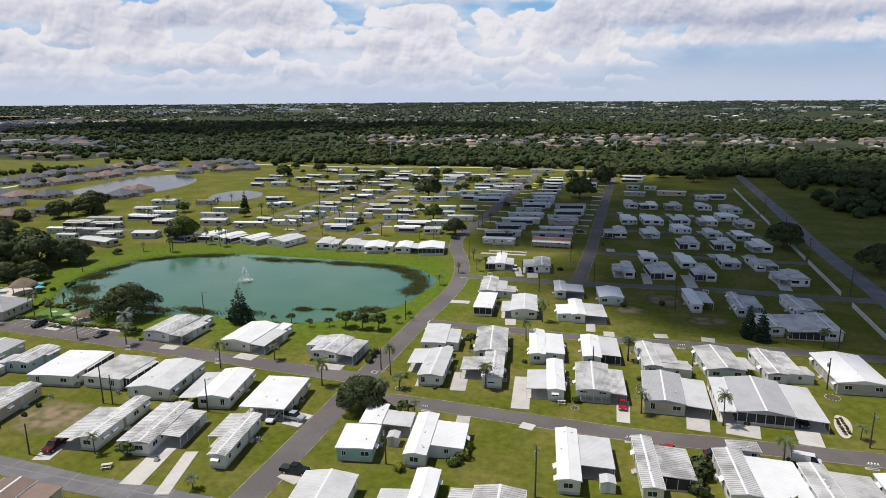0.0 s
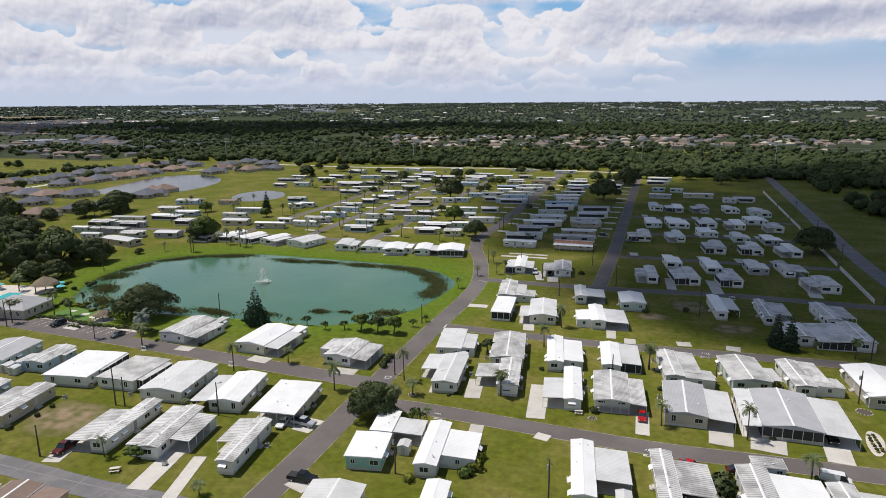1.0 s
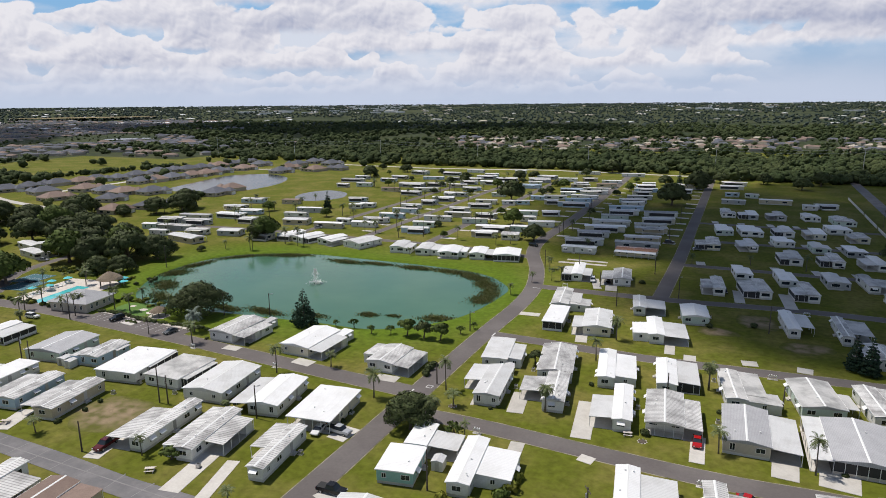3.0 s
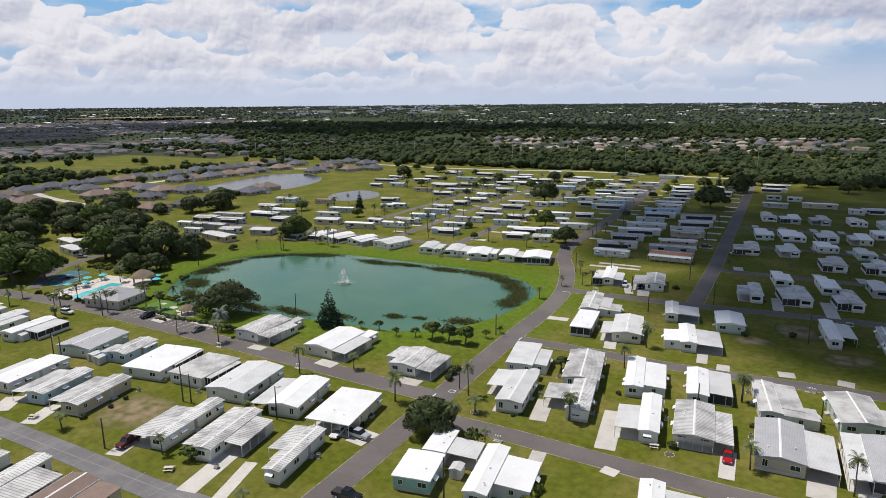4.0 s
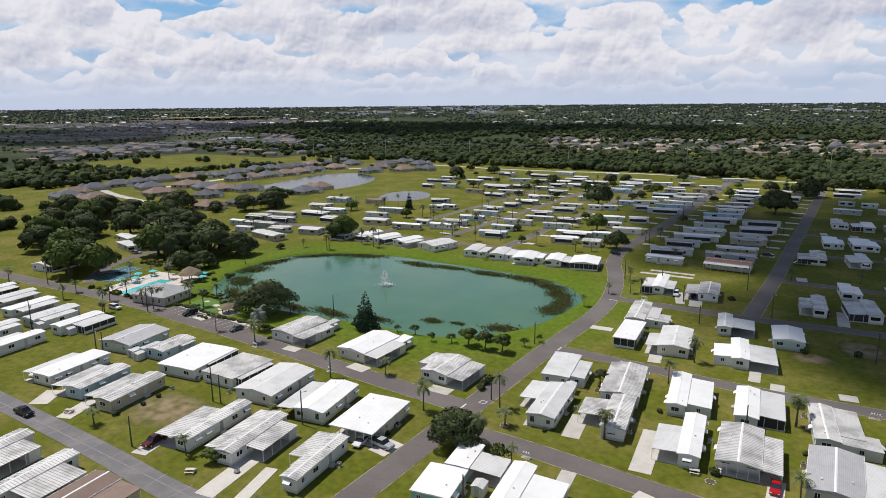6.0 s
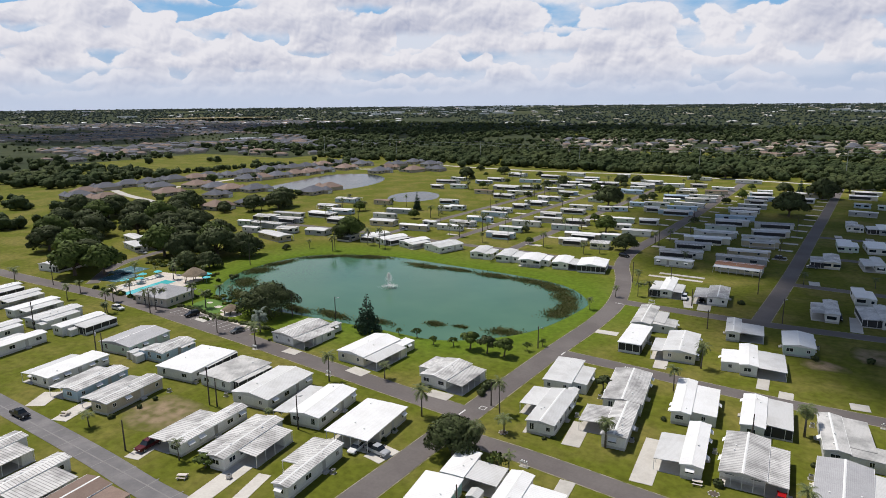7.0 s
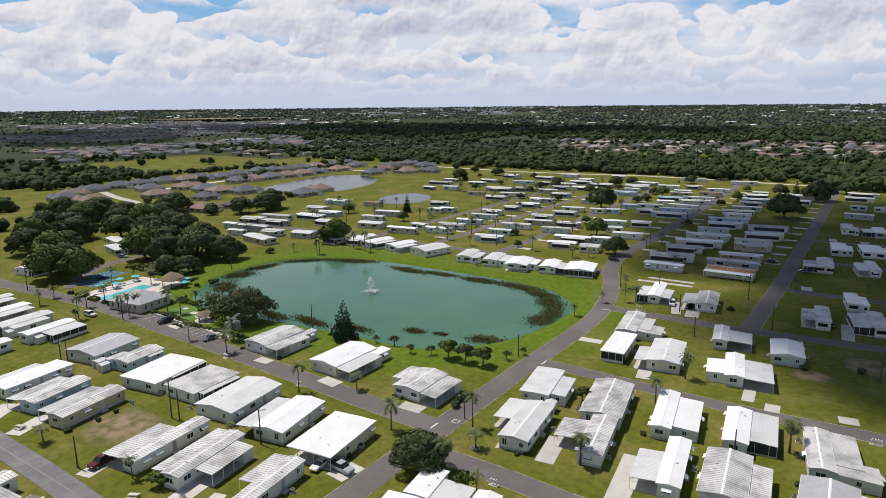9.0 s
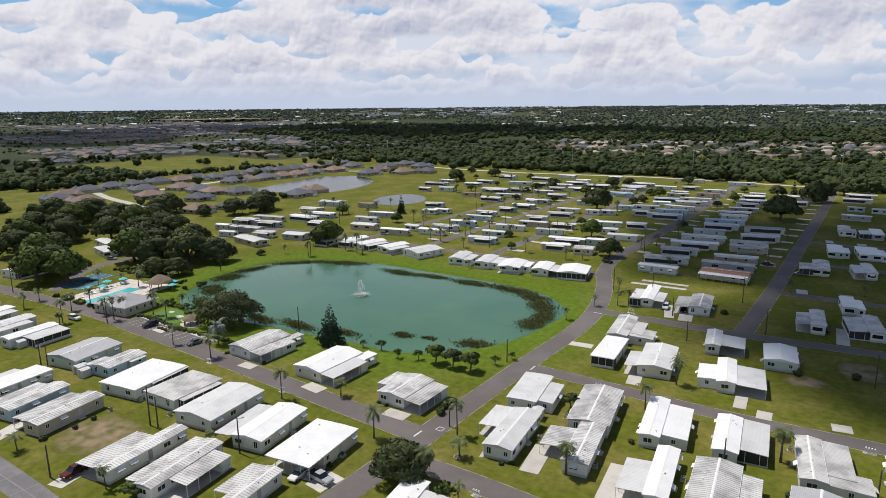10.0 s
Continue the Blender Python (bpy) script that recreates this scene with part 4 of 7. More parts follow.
home(-60, 296, 92, 15.5, 4.4, "white", "white", "flat", [], 2)
row_home(-298.8, 484.9, 100, 21.0, 4.5, "white")
row_home(-287.6, 452.2, 95, 10.7, 4.3, "white")
row_home(-273.0, 462.7, 103, 12.7, 8.0, "grey")
row_home(-301.7, 506.3, 89, 13.9, 4.8, "white")
row_home(-271.0, 498.0, 103, 14.9, 4.4, "white")
row_home(-270.9, 517.2, 92, 15.3, 4.3, "pale")
row_home(-236.2, 473.9, 98, 21.0, 9.0, "pale")
row_home(-239.4, 445.3, 98, 14.6, 4.8, "brown")
row_home(-215.5, 432.0, 96, 15.4, 5.5, "white")
row_home(-213.5, 453.7, 102, 18.9, 5.3, "white")
row_home(-271.6, 559.3, 88, 15.4, 9.0, "pale")
row_home(-240.5, 524.0, 102, 18.6, 5.3, "pale")
row_home(-219.1, 483.0, 101, 15.7, 4.5, "white")
row_home(-239.2, 560.1, 92, 17.0, 5.0, "pale")
row_home(-221.8, 524.5, 101, 11.5, 4.6, "white")
row_home(-199.6, 482.9, 100, 15.0, 4.4, "white")
row_home(-199.1, 503.7, 101, 14.8, 4.3, "white")
row_home(-202.5, 525.8, 101, 14.2, 4.5, "white")
row_home(-198.5, 543.8, 101, 18.2, 5.5, "white")
row_home(-201.0, 562.5, 101, 12.4, 5.4, "white")
row_home(-180.7, 508.7, 99, 19.9, 5.3, "white")
row_home(-176.9, 534.5, 100, 18.4, 5.3, "pale")
row_home(-185.2, 597.8, 100, 11.4, 4.5, "white")
row_home(-150.2, 563.6, 92, 18.0, 4.6, "white")
row_home(-150.7, 542.3, 102, 18.6, 5.1, "pale")
row_home(-147.9, 521.6, 103, 11.3, 5.2, "white")
row_home(-145.7, 498.5, 88, 17.9, 5.4, "blue")
row_home(-226.6, 589.2, 85, 17.3, 5.4, "pale")
row_home(-234.1, 389.0, 103, 13.5, 4.3, "white")
row_home(-220.4, 365.2, 101, 9.0, 5.0, "white")
row_home(-215.7, 371.6, 100, 9.6, 5.1, "white")
row_home(-181.5, 342.9, 99, 15.3, 4.9, "white")
row_home(-182.9, 361.8, 98, 16.2, 4.4, "white")
row_home(-186.4, 375.9, 98, 13.3, 4.9, "pale")
row_home(-182.8, 395.3, 100, 11.4, 4.3, "pale")
row_home(-180.7, 412.9, 100, 15.5, 5.5, "white")
row_home(-186.0, 436.1, 90, 9.0, 5.4, "white")
row_home(-178.4, 438.4, 86, 9.8, 5.0, "pale")
row_home(-182.2, 468.4, 100, 14.4, 4.6, "white")
row_home(-153.0, 448.5, 93, 10.1, 5.5, "white")
row_home(-147.2, 395.3, 102, 15.1, 5.0, "white")
row_home(-149.4, 413.8, 101, 14.4, 5.4, "white")
row_home(-152.7, 375.8, 101, 12.9, 5.4, "white")
row_home(-147.1, 360.5, 100, 16.2, 4.9, "pale")
row_home(-182.7, 325.8, 99, 15.3, 4.8, "white")
row_home(-197.4, 316.6, 89, 9.0, 5.0, "white")
row_home(-182.1, 312.7, 98, 14.8, 4.8, "white")
row_home(-152.5, 344.3, 100, 16.3, 4.4, "pale")
row_home(-151.9, 325.3, 99, 12.5, 4.6, "white")
row_home(-148.7, 307.3, 101, 14.9, 5.3, "white")
row_home(-129.7, 344.5, 103, 14.7, 4.3, "white")
row_home(-129.8, 361.9, 101, 13.1, 4.3, "pale")
row_home(-112.6, 326.1, 99, 18.1, 5.1, "white")
row_home(-111.6, 311.7, 102, 13.7, 4.6, "white")
row_home(-98.0, 312.7, 102, 9.0, 8.0, "white")
row_home(-111.9, 381.2, 102, 14.8, 4.9, "white")
row_home(-104.2, 361.3, 103, 9.0, 4.9, "white")
row_home(-97.3, 383.9, 102, 10.9, 4.7, "white")
row_home(-93.1, 349.9, 102, 14.6, 5.6, "pale")
row_home(-122.7, 442.3, 100, 9.6, 4.5, "blue")
row_home(-108.9, 427.0, 103, 9.5, 4.8, "pale")
row_home(-133.9, 414.4, 97, 9.0, 4.5, "white")
row_home(-125.5, 419.0, 103, 9.0, 5.1, "white")
row_home(-100.1, 332.2, 99, 9.0, 4.6, "white")
row_home(-235.0, 267.0, 102, 12.3, 8.0, "white")
row_home(-252.1, 260.1, 102, 11.7, 4.7, "dirty")
row_home(-292.1, 281.0, 100, 14.4, 5.2, "white")
row_home(-288.6, 263.8, 101, 9.0, 4.6, "white")
row_home(-272.1, 266.3, 100, 20.2, 6.0, "white")
row_home(-274.3, 281.9, 103, 16.8, 5.0, "white")
row_home(-288.3, 296.3, 101, 19.9, 5.5, "grey")
row_home(-269.8, 252.3, 102, 10.1, 4.3, "pale")
row_home(-271.6, 306.8, 95, 18.8, 6.0, "white")
row_home(-290.2, 330.4, 100, 14.6, 4.3, "pale")
row_home(-270.5, 320.8, 102, 18.4, 4.5, "white")
row_home(-298.7, 360.0, 102, 15.7, 9.0, "white")
row_home(-250.4, 296.6, 97, 9.3, 5.3, "pale")
row_home(-271.7, 365.6, 100, 12.2, 6.0, "brown")
row_home(-236.3, 324.1, 101, 14.6, 5.1, "white")
row_home(-239.0, 341.4, 103, 16.4, 4.5, "white")
row_home(-222.3, 305.9, 102, 14.8, 8.0, "white")
row_home(-198.6, 302.7, 100, 16.8, 4.7, "white")
row_home(-211.7, 263.9, 93, 9.0, 7.0, "pale")
row_home(-199.3, 266.5, 99, 9.1, 4.8, "white")
row_home(-61.4, 312.2, 100, 18.4, 5.2, "dirty")
row_home(-61.2, 331.9, 101, 16.0, 5.5, "grey")
row_home(-58.7, 348.4, 101, 21.0, 5.5, "white")
row_home(-58.8, 366.5, 99, 20.5, 5.2, "pale")
row_home(-60.3, 385.7, 103, 15.4, 5.5, "white")
row_home(-37.1, 328.8, 99, 17.5, 4.2, "pale")
row_home(-35.9, 352.2, 103, 16.3, 4.6, "white")
row_home(-37.9, 364.1, 100, 16.6, 5.6, "dirty")
row_home(-35.7, 381.3, 103, 17.5, 5.3, "pale")
row_home(-37.3, 404.1, 102, 19.0, 4.8, "grey")
row_home(-57.9, 402.6, 101, 17.5, 5.5, "pale")
row_home(-59.7, 420.7, 101, 21.0, 5.1, "blue")
row_home(-58.1, 437.9, 101, 14.8, 5.3, "pale")
row_home(-60.1, 450.5, 101, 18.1, 4.6, "white")
row_home(-58.7, 469.7, 100, 16.9, 4.5, "pale")
row_home(-59.5, 506.8, 99, 16.9, 4.8, "white")
row_home(-62.6, 528.4, 101, 14.8, 4.4, "white")
row_home(-62.5, 544.8, 103, 10.3, 4.7, "white")
row_home(-59.9, 489.8, 101, 13.6, 5.5, "dirty")
row_home(-93.0, 421.1, 98, 20.1, 4.7, "pale")
row_home(-93.8, 440.5, 102, 18.1, 4.2, "blue")
row_home(-111.8, 448.4, 102, 16.0, 4.3, "grey")
row_home(-93.6, 457.2, 88, 18.7, 4.4, "pale")
row_home(-108.4, 470.2, 103, 11.1, 5.3, "white")
row_home(-110.3, 488.3, 99, 16.7, 4.7, "blue")
row_home(-92.5, 481.4, 102, 20.0, 4.6, "white")
row_home(-94.4, 498.1, 98, 18.7, 4.3, "white")
row_home(-91.8, 526.1, 101, 15.8, 5.6, "brown")
row_home(-92.2, 549.9, 99, 15.9, 4.8, "white")
row_home(-109.9, 515.5, 99, 14.8, 4.5, "white")
row_home(-112.0, 527.3, 102, 12.2, 4.3, "white")
row_home(-111.6, 558.1, 99, 12.8, 4.3, "white")
row_home(-129.2, 553.5, 101, 16.1, 4.4, "white")
row_home(-148.6, 535.4, 94, 18.1, 4.4, "pale")
row_home(-123.4, 610.8, 92, 20.2, 4.3, "pale")
row_home(-83.8, 606.2, 101, 20.2, 4.9, "pale")
row_home(-37.6, 540.7, 88, 20.5, 8.0, "pale")
row_home(-34.3, 512.3, 102, 13.1, 4.4, "white")
row_home(24.8, 480.1, 93, 19.6, 5.3, "white")
row_home(43.3, 462.4, 88, 9.0, 4.8, "pale")
row_home(52.8, 468.2, 99, 13.2, 5.6, "white")
row_home(0.2, 471.5, 89, 14.8, 4.9, "pale")
row_home(-1.3, 506.6, 88, 9.6, 4.5, "dirty")
row_home(11.0, 504.6, 88, 9.0, 4.8, "pale")
row_home(-1.1, 570.2, 92, 18.9, 4.3, "white")
row_home(-2.3, 545.6, 92, 17.1, 4.8, "white")
row_home(-1.8, 609.1, 89, 16.9, 4.5, "white")
row_home(22.1, 635.2, 85, 21.0, 5.4, "white")
# short parking slabs beside the lanes of the far rows
for row_y in range(330, 575, 19):
    driveway(-24.6 + mix_rng.uniform(-0.6, 0.6), row_y + mix_rng.uniform(-3, 3), 90, mix_rng.uniform(5, 8), mix_rng.uniform(2.6, 3.6))
    driveway(-75.6 + mix_rng.uniform(-0.6, 0.6), row_y + mix_rng.uniform(-3, 3), 90, mix_rng.uniform(5, 8), mix_rng.uniform(2.6, 3.6))
    driveway(-90.4 + mix_rng.uniform(-0.6, 0.6), row_y + mix_rng.uniform(-3, 3), 90, mix_rng.uniform(5, 8), mix_rng.uniform(2.6, 3.6))
for row_y in range(305, 480, 19):
    driveway(-127.0, row_y + mix_rng.uniform(-3, 3), 90, mix_rng.uniform(5, 8), mix_rng.uniform(2.6, 3.6))
    driveway(-174.5, row_y + mix_rng.uniform(-3, 3), 90, mix_rng.uniform(5, 8), mix_rng.uniform(2.6, 3.6))
for col_x in (-8, 5, 19, 33, 48):
    for street_y in (295.5, 348.5, 397.5):
        driveway(col_x + mix_rng.uniform(-1, 1), street_y, 8, mix_rng.uniform(5, 8), mix_rng.uniform(2.8, 4))
driveway(-54, 276, 93, 20, 2.2)
driveway(-53, 281.5, 92, 17, 2.2)
# the row on the far shore of the pond
home(-86, 273, 14, 14, 11.5, "white", "white", "gable", [], 1, porch=5.0)
home(-98.5, 271.5, 12, 13, 7.0, "white", "white", "gable", [("R", 4.0, 0.0, 0.8, "carport")], 1)
home(-111, 268.5, 12, 14, 9.5, "white", "white", "gable", [("R", 3.0, 0.3, 0.95, "room")], 1, porch=2.5, porch_kind="open")
home(-124, 270, 12, 14, 6.5, "white", "pale", "gable", [("R", 4.0, 0.1, 0.9, "room")], 1)
home(-137, 270, 12, 14, 6.5, "white", "pale", "gable", [("R", 3.6, 0.0, 0.8, "room")], 1)
home(-158, 271, -16, 15, 11.5, "white", "pale", "gable", [], 2)
home(-175, 271, -14, 14, 7.0, "white", "white", "gable", [("R", 3.6, 0.0, 0.8, "carport")], 1)
home(-189, 271, -14, 15, 7.0, "white", "white", "gable", [("R", 3.2, 0.1, 0.9, "lanai")], 1)
home(-201, 273, -14, 14, 6.5, "white", "white", "gable", [], 1)
home(-245, 246, 80, 20, 7.5, "tan", "pale", "gable", [("R", 1.2, 0.0, 0.9, "awning")], 1)
home(-242, 224, 75, 15, 8.5, "white", "white", "flat", [("R", 2.0, 0.0, 0.9, "lanai")], 1)
home(-283, 194, 78, 16, 6, "white", "pale", "flat", [("R", 4, 0, 0.6, "carport")], 1)
home(-300, 204, 78, 16, 6, "white", "pale", "gable", [("R", 4, 0, 0.6, "carport")], 1)
home(-277, 157, 12, 15, 9, "white", "pale", "gable", [("R", 3, 0, 0.9, "lanai")], 1)


# ---- houses of the neighbouring estate ----
def hip_house(x, y, turn, L, W, roof, height=2.7, rise=3.6):
    """A one-storey stucco house with a hipped shingle roof and a garage wing."""
    h = base("house", x, y, turn, f"one-storey stucco house with a {COLOUR_WORD[roof]} hipped shingle roof", "house", "houses of the estate")
    part("wall", box(bmesh.new(), -W / 2, W / 2, -L / 2, L / 2, 0, height), WALL["stucco"], h)
    gx = W / 2 - 3.2
    part("garage", box(bmesh.new(), gx - 3, gx + 3, -L / 2 - 4.5, -L / 2, 0, height), WALL["stucco"], h)
    part("garage_door", box(bmesh.new(), gx - 2.3, gx + 2.3, -L / 2 - 4.56, -L / 2 - 4.5, 0, 2.2), TRIM, h)

    def hip(bm, x0, x1, y0, y1, z, top):
        o = min(x1 - x0, y1 - y0) / 2
        a = [bm.verts.new(p) for p in ((x0, y0, z), (x1, y0, z), (x1, y1, z), (x0, y1, z))]
        if x1 - x0 > y1 - y0:
            r = [bm.verts.new((x0 + o, (y0 + y1) / 2, top)), bm.verts.new((x1 - o, (y0 + y1) / 2, top))]
            fs = ((a[0], a[1], r[1], r[0]), (a[1], a[2], r[1]), (a[2], a[3], r[0], r[1]), (a[3], a[0], r[0]))
        else:
            r = [bm.verts.new(((x0 + x1) / 2, y0 + o, top)), bm.verts.new(((x0 + x1) / 2, y1 - o, top))]
            fs = ((a[0], a[1], r[0]), (a[1], a[2], r[1], r[0]), (a[2], a[3], r[1]), (a[3], a[0], r[0], r[1]))
        for f in fs:
            bm.faces.new(f)
        bm.faces.new(a[::-1])
        return bm
    part("roof", hip(bmesh.new(), -W / 2 - 0.6, W / 2 + 0.6, -L / 2 - 0.6, L / 2 + 0.6, height, height + rise), ROOF[roof], h)
    part("garage_roof", hip(bmesh.new(), gx - 3.5, gx + 3.5, -L / 2 - 5, -L / 2 + 4, height + 0.02, height + rise * 0.75), ROOF[roof], h)
    for k in (-0.32, -0.05):
        window(h, k * W, -L / 2, 1.5, 0, "wide", False, True)
    for s in (-1, 1):
        window(h, s * W / 2, L * 0.2, 1.5, 90 * s, "wide", False, True)
        window(h, s * W / 2, -L * 0.2, 1.5, 90 * s, "wide", False, True)
    return h


# two crescents round the retention pond and the street behind them
hip_house(-466, 411, 100, 13.3, 19.0, "slate")
hip_house(-511, 446, 88, 14.4, 19.0, "slate")
hip_house(-506, 421, 96, 13.1, 13.8, "slate")
hip_house(-517, 476, 105, 12.6, 19.0, "slate")
hip_house(-463, 443, 96, 14.5, 19.0, "slate")
hip_house(-462, 424, 262, 12.9, 16.9, "brown")
hip_house(-513, 492, 96, 14.0, 13.0, "slate")
hip_house(-506, 504, 264, 14.2, 19.0, "slate")
hip_house(-505, 520, 99, 13.1, 19.0, "slate")
hip_house(-459, 462, 91, 12.7, 19.0, "brown")
hip_house(-459, 480, 96, 15.0, 19.0, "brown")
hip_house(-461, 499, 90, 13.1, 19.0, "slate")
hip_house(-503, 545, 255, 12.7, 17.2, "brown")
hip_house(-458, 530, 98, 14.5, 19.0, "brown")
hip_house(-471, 571, 96, 13.6, 17.2, "slate")
hip_house(-504, 566, 76, 13.5, 15.4, "slate")
hip_house(-512, 595, 90, 14.3, 17.1, "slate")
hip_house(-418, 551, 90, 12.5, 19.0, "brown")
hip_house(-405, 522, 90, 12.6, 19.0, "slate")
hip_house(-433, 588, 261, 13.8, 17.0, "slate")
hip_house(-382, 548, 257, 14.8, 18.5, "brown")
hip_house(-434, 617, 100, 13.6, 17.6, "slate")
hip_house(-402, 605, 83, 12.6, 19.0, "slate")
hip_house(-365, 565, 269, 14.0, 13.0, "slate")
hip_house(-402, 366, 85, 13.7, 19.0, "slate")
hip_house(-420, 357, 82, 14.8, 19.0, "brown")
hip_house(-347, 317, 97, 15.0, 19.0, "slate")
hip_house(-352, 379, 97, 14.7, 19.0, "slate")
hip_house(-357, 403, 256, 13.3, 16.2, "brown")
hip_house(-502, 285, 87, 12.6, 19.0, "brown")
hip_house(-517, 310, 261, 14.7, 19.0, "slate")
hip_house(-521, 332, 74, 12.6, 19.0, "slate")
hip_house(-523, 351, 107, 12.7, 14.2, "slate")
hip_house(-480, 335, 257, 13.9, 19.0, "slate")
hip_house(-520, 374, 265, 12.8, 19.0, "slate")
hip_house(-514, 391, 98, 12.8, 19.0, "brown")
hip_house(-516, 408, 76, 14.0, 19.0, "slate")
hip_house(-467, 359, 102, 14.9, 19.0, "brown")
hip_house(-440, 358, 74, 14.1, 19.0, "slate")
hip_house(-443, 317, 86, 13.7, 19.0, "brown")
hip_house(-400, 327, 107, 12.9, 13.5, "slate")
hip_house(-354, 293, 96, 13.8, 13.0, "brown")
hip_house(-484, 271, 266, 14.3, 19.0, "slate")
hip_house(-456, 276, 269, 14.6, 19.0, "brown")
hip_house(-982, 522, 98, 12.9, 18.6, "slate")
hip_house(-986, 545, 101, 14.2, 19.0, "slate")
hip_house(-980, 565, 83, 14.5, 19.0, "slate")
hip_house(-920, 580, 75, 12.9, 19.0, "slate")
hip_house(-843, 596, 101, 14.7, 19.0, "slate")
hip_house(-858, 491, 89, 14.2, 19.0, "brown")
hip_house(-845, 501, 76, 13.2, 19.0, "slate")
hip_house(-824, 440, 99, 14.7, 19.0, "slate")


# ---- trees ----
def leaf_cloud(seed, lobes, count, size, flat=0.35):
    """Many small leaf sprays scattered over the shells of some round lobes (x, y, z, radius, squash)."""
    r = np.random.default_rng(seed)
    lob = np.array(lobes, float)
    pick = r.choice(len(lob), count, p=lob[:, 3] ** 2 / (lob[:, 3] ** 2).sum())
    d = r.normal(size=(count, 3))
    d[:, 2] = np.abs(d[:, 2]) - 0.75 * r.random(count)
    d /= np.linalg.norm(d, axis=1)[:, None]
    rad = lob[pick, 3] * (0.62 + 0.45 * r.random(count) ** 0.6)
    c = lob[pick, :3] + d * rad[:, None] * np.stack([np.ones(count), np.ones(count), lob[pick, 4]], 1)
    n = d + r.normal(size=(count, 3)) * flat
    n /= np.linalg.norm(n, axis=1)[:, None]
    a = np.cross(n, r.normal(size=(count, 3)))
    a /= np.linalg.norm(a, axis=1)[:, None]
    b = np.cross(n, a)
    s = size * (0.6 + 0.8 * r.random(count))[:, None]
    a, b = a * s, b * s * (0.5 + 0.5 * r.random(count))[:, None]
    bulge = n * s * 0.25
    v = np.stack([c - b - bulge, c + a, c + b + bulge, c - a], 1).reshape(-1, 3)
    f = np.arange(count * 4).reshape(-1, 4)
    soft = d + (c - lob[:, :3].mean(0)) / (np.abs(lob[:, :2]).max() + lob[:, 3].max()) * 0.8 + n * 0.45
    soft /= np.linalg.norm(soft, axis=1)[:, None]
    return v, f, np.repeat(soft, 4, 0)


def leaf_mesh(name, seed, lobes, count, size, material, flat=0.36):
    v, f, soft = leaf_cloud(seed, lobes, count, size, flat)
    me = sheet(name, v.tolist(), f.tolist(), material)
    me.polygons.foreach_set("use_smooth", [True] * len(f))
    me.normals_split_custom_set_from_vertices(soft.tolist())
    return me


def branch(bm, p, q, r0, r1, sides=6):
    p, q = Vector(p), Vector(q)
    u = (q - p).normalized()
    s = u.orthogonal().normalized()
    w = u.cross(s)
    rings = [[bm.verts.new(c + (s * math.cos(k * 6.2832 / sides) + w * math.sin(k * 6.2832 / sides)) * r) for k in range(sides)] for c, r in ((p, r0), (q, r1))]
    for k in range(sides):
        bm.faces.new((rings[0][k], rings[0][(k + 1) % sides], rings[1][(k + 1) % sides], rings[1][k]))


def broad_tree_meshes(seed, spread, height, lobes_n, leaf, sprays, size=0.42, low=0.45):
    """Trunk with limbs, and a crown of several lobes."""
    r = random.Random(seed)
    lobes, bm = [], bmesh.new()
    fork = height * low * 0.6
    tube(bm, [(0, 0, -0.1, 0.05 * height), (0.1, 0.05, fork * 0.5, 0.036 * height), (0.2, 0.1, fork, 0.032 * height)])
    for k in range(lobes_n):
        a = 2.39996 * k + r.uniform(-0.35, 0.35)
        f = math.sqrt((k + 0.4) / lobes_n)
        d = spread * 0.68 * f
        rad = spread * r.uniform(0.3, 0.44)
        z = height * (low + (0.84 - low) * (1 - f ** 2.2)) - rad * 0.3 + r.uniform(-0.05, 0.05) * height
        lobes.append((d * math.cos(a), d * math.sin(a), z, rad, r.uniform(0.62, 0.85)))
        branch(bm, (0.2, 0.1, fork * r.uniform(0.75, 1.0)), (d * 0.8 * math.cos(a), d * 0.8 * math.sin(a), z), 0.016 * height, 0.006 * height, 5)
    return baked("trunk", bm, BARK), leaf_mesh("crown", seed, lobes, sprays, size, leaf)


OAKS = [broad_tree_meshes(3, 6.0, 9.0, 15, LEAF["oak"], 4800, 0.36, low=0.36), broad_tree_meshes(8, 6.0, 9.5, 13, LEAF["oak"], 4800, 0.36, low=0.36), broad_tree_meshes(13, 6.0, 8.5, 17, LEAF["oak"], 4800, 0.36, low=0.34),
        broad_tree_meshes(17, 6.0, 10.0, 14, LEAF["bright"], 4800, 0.36, low=0.42)]
FAR_OAKS = [broad_tree_meshes(3, 6.0, 9.0, 15, LEAF["oak"], 2200, 0.52, low=0.36), broad_tree_meshes(8, 6.0, 9.5, 13, LEAF["oak"], 2200, 0.52, low=0.36), broad_tree_meshes(13, 6.0, 8.5, 17, LEAF["oak"], 2200, 0.52, low=0.34),
            broad_tree_meshes(17, 6.0, 10.0, 14, LEAF["bright"], 2200, 0.52, low=0.42)]
NEAR_OAK = broad_tree_meshes(3, 6.0, 9.0, 17, LEAF["oak"], 11000, 0.21, low=0.36)
POND_OAK = broad_tree_meshes(13, 6.0, 8.5, 19, LEAF["oak"], 11000, 0.19, low=0.32)
ROUND = [broad_tree_meshes(23, 2.3, 4.2, 7, LEAF["bright"], 900, 0.26, 0.62), broad_tree_meshes(29, 2.2, 4.0, 6, LEAF["oak"], 900, 0.26, 0.62)]
SPARSE = [broad_tree_meshes(31, 2.0, 3.6, 6, LEAF["bright"], 260, 0.22, 0.6)]


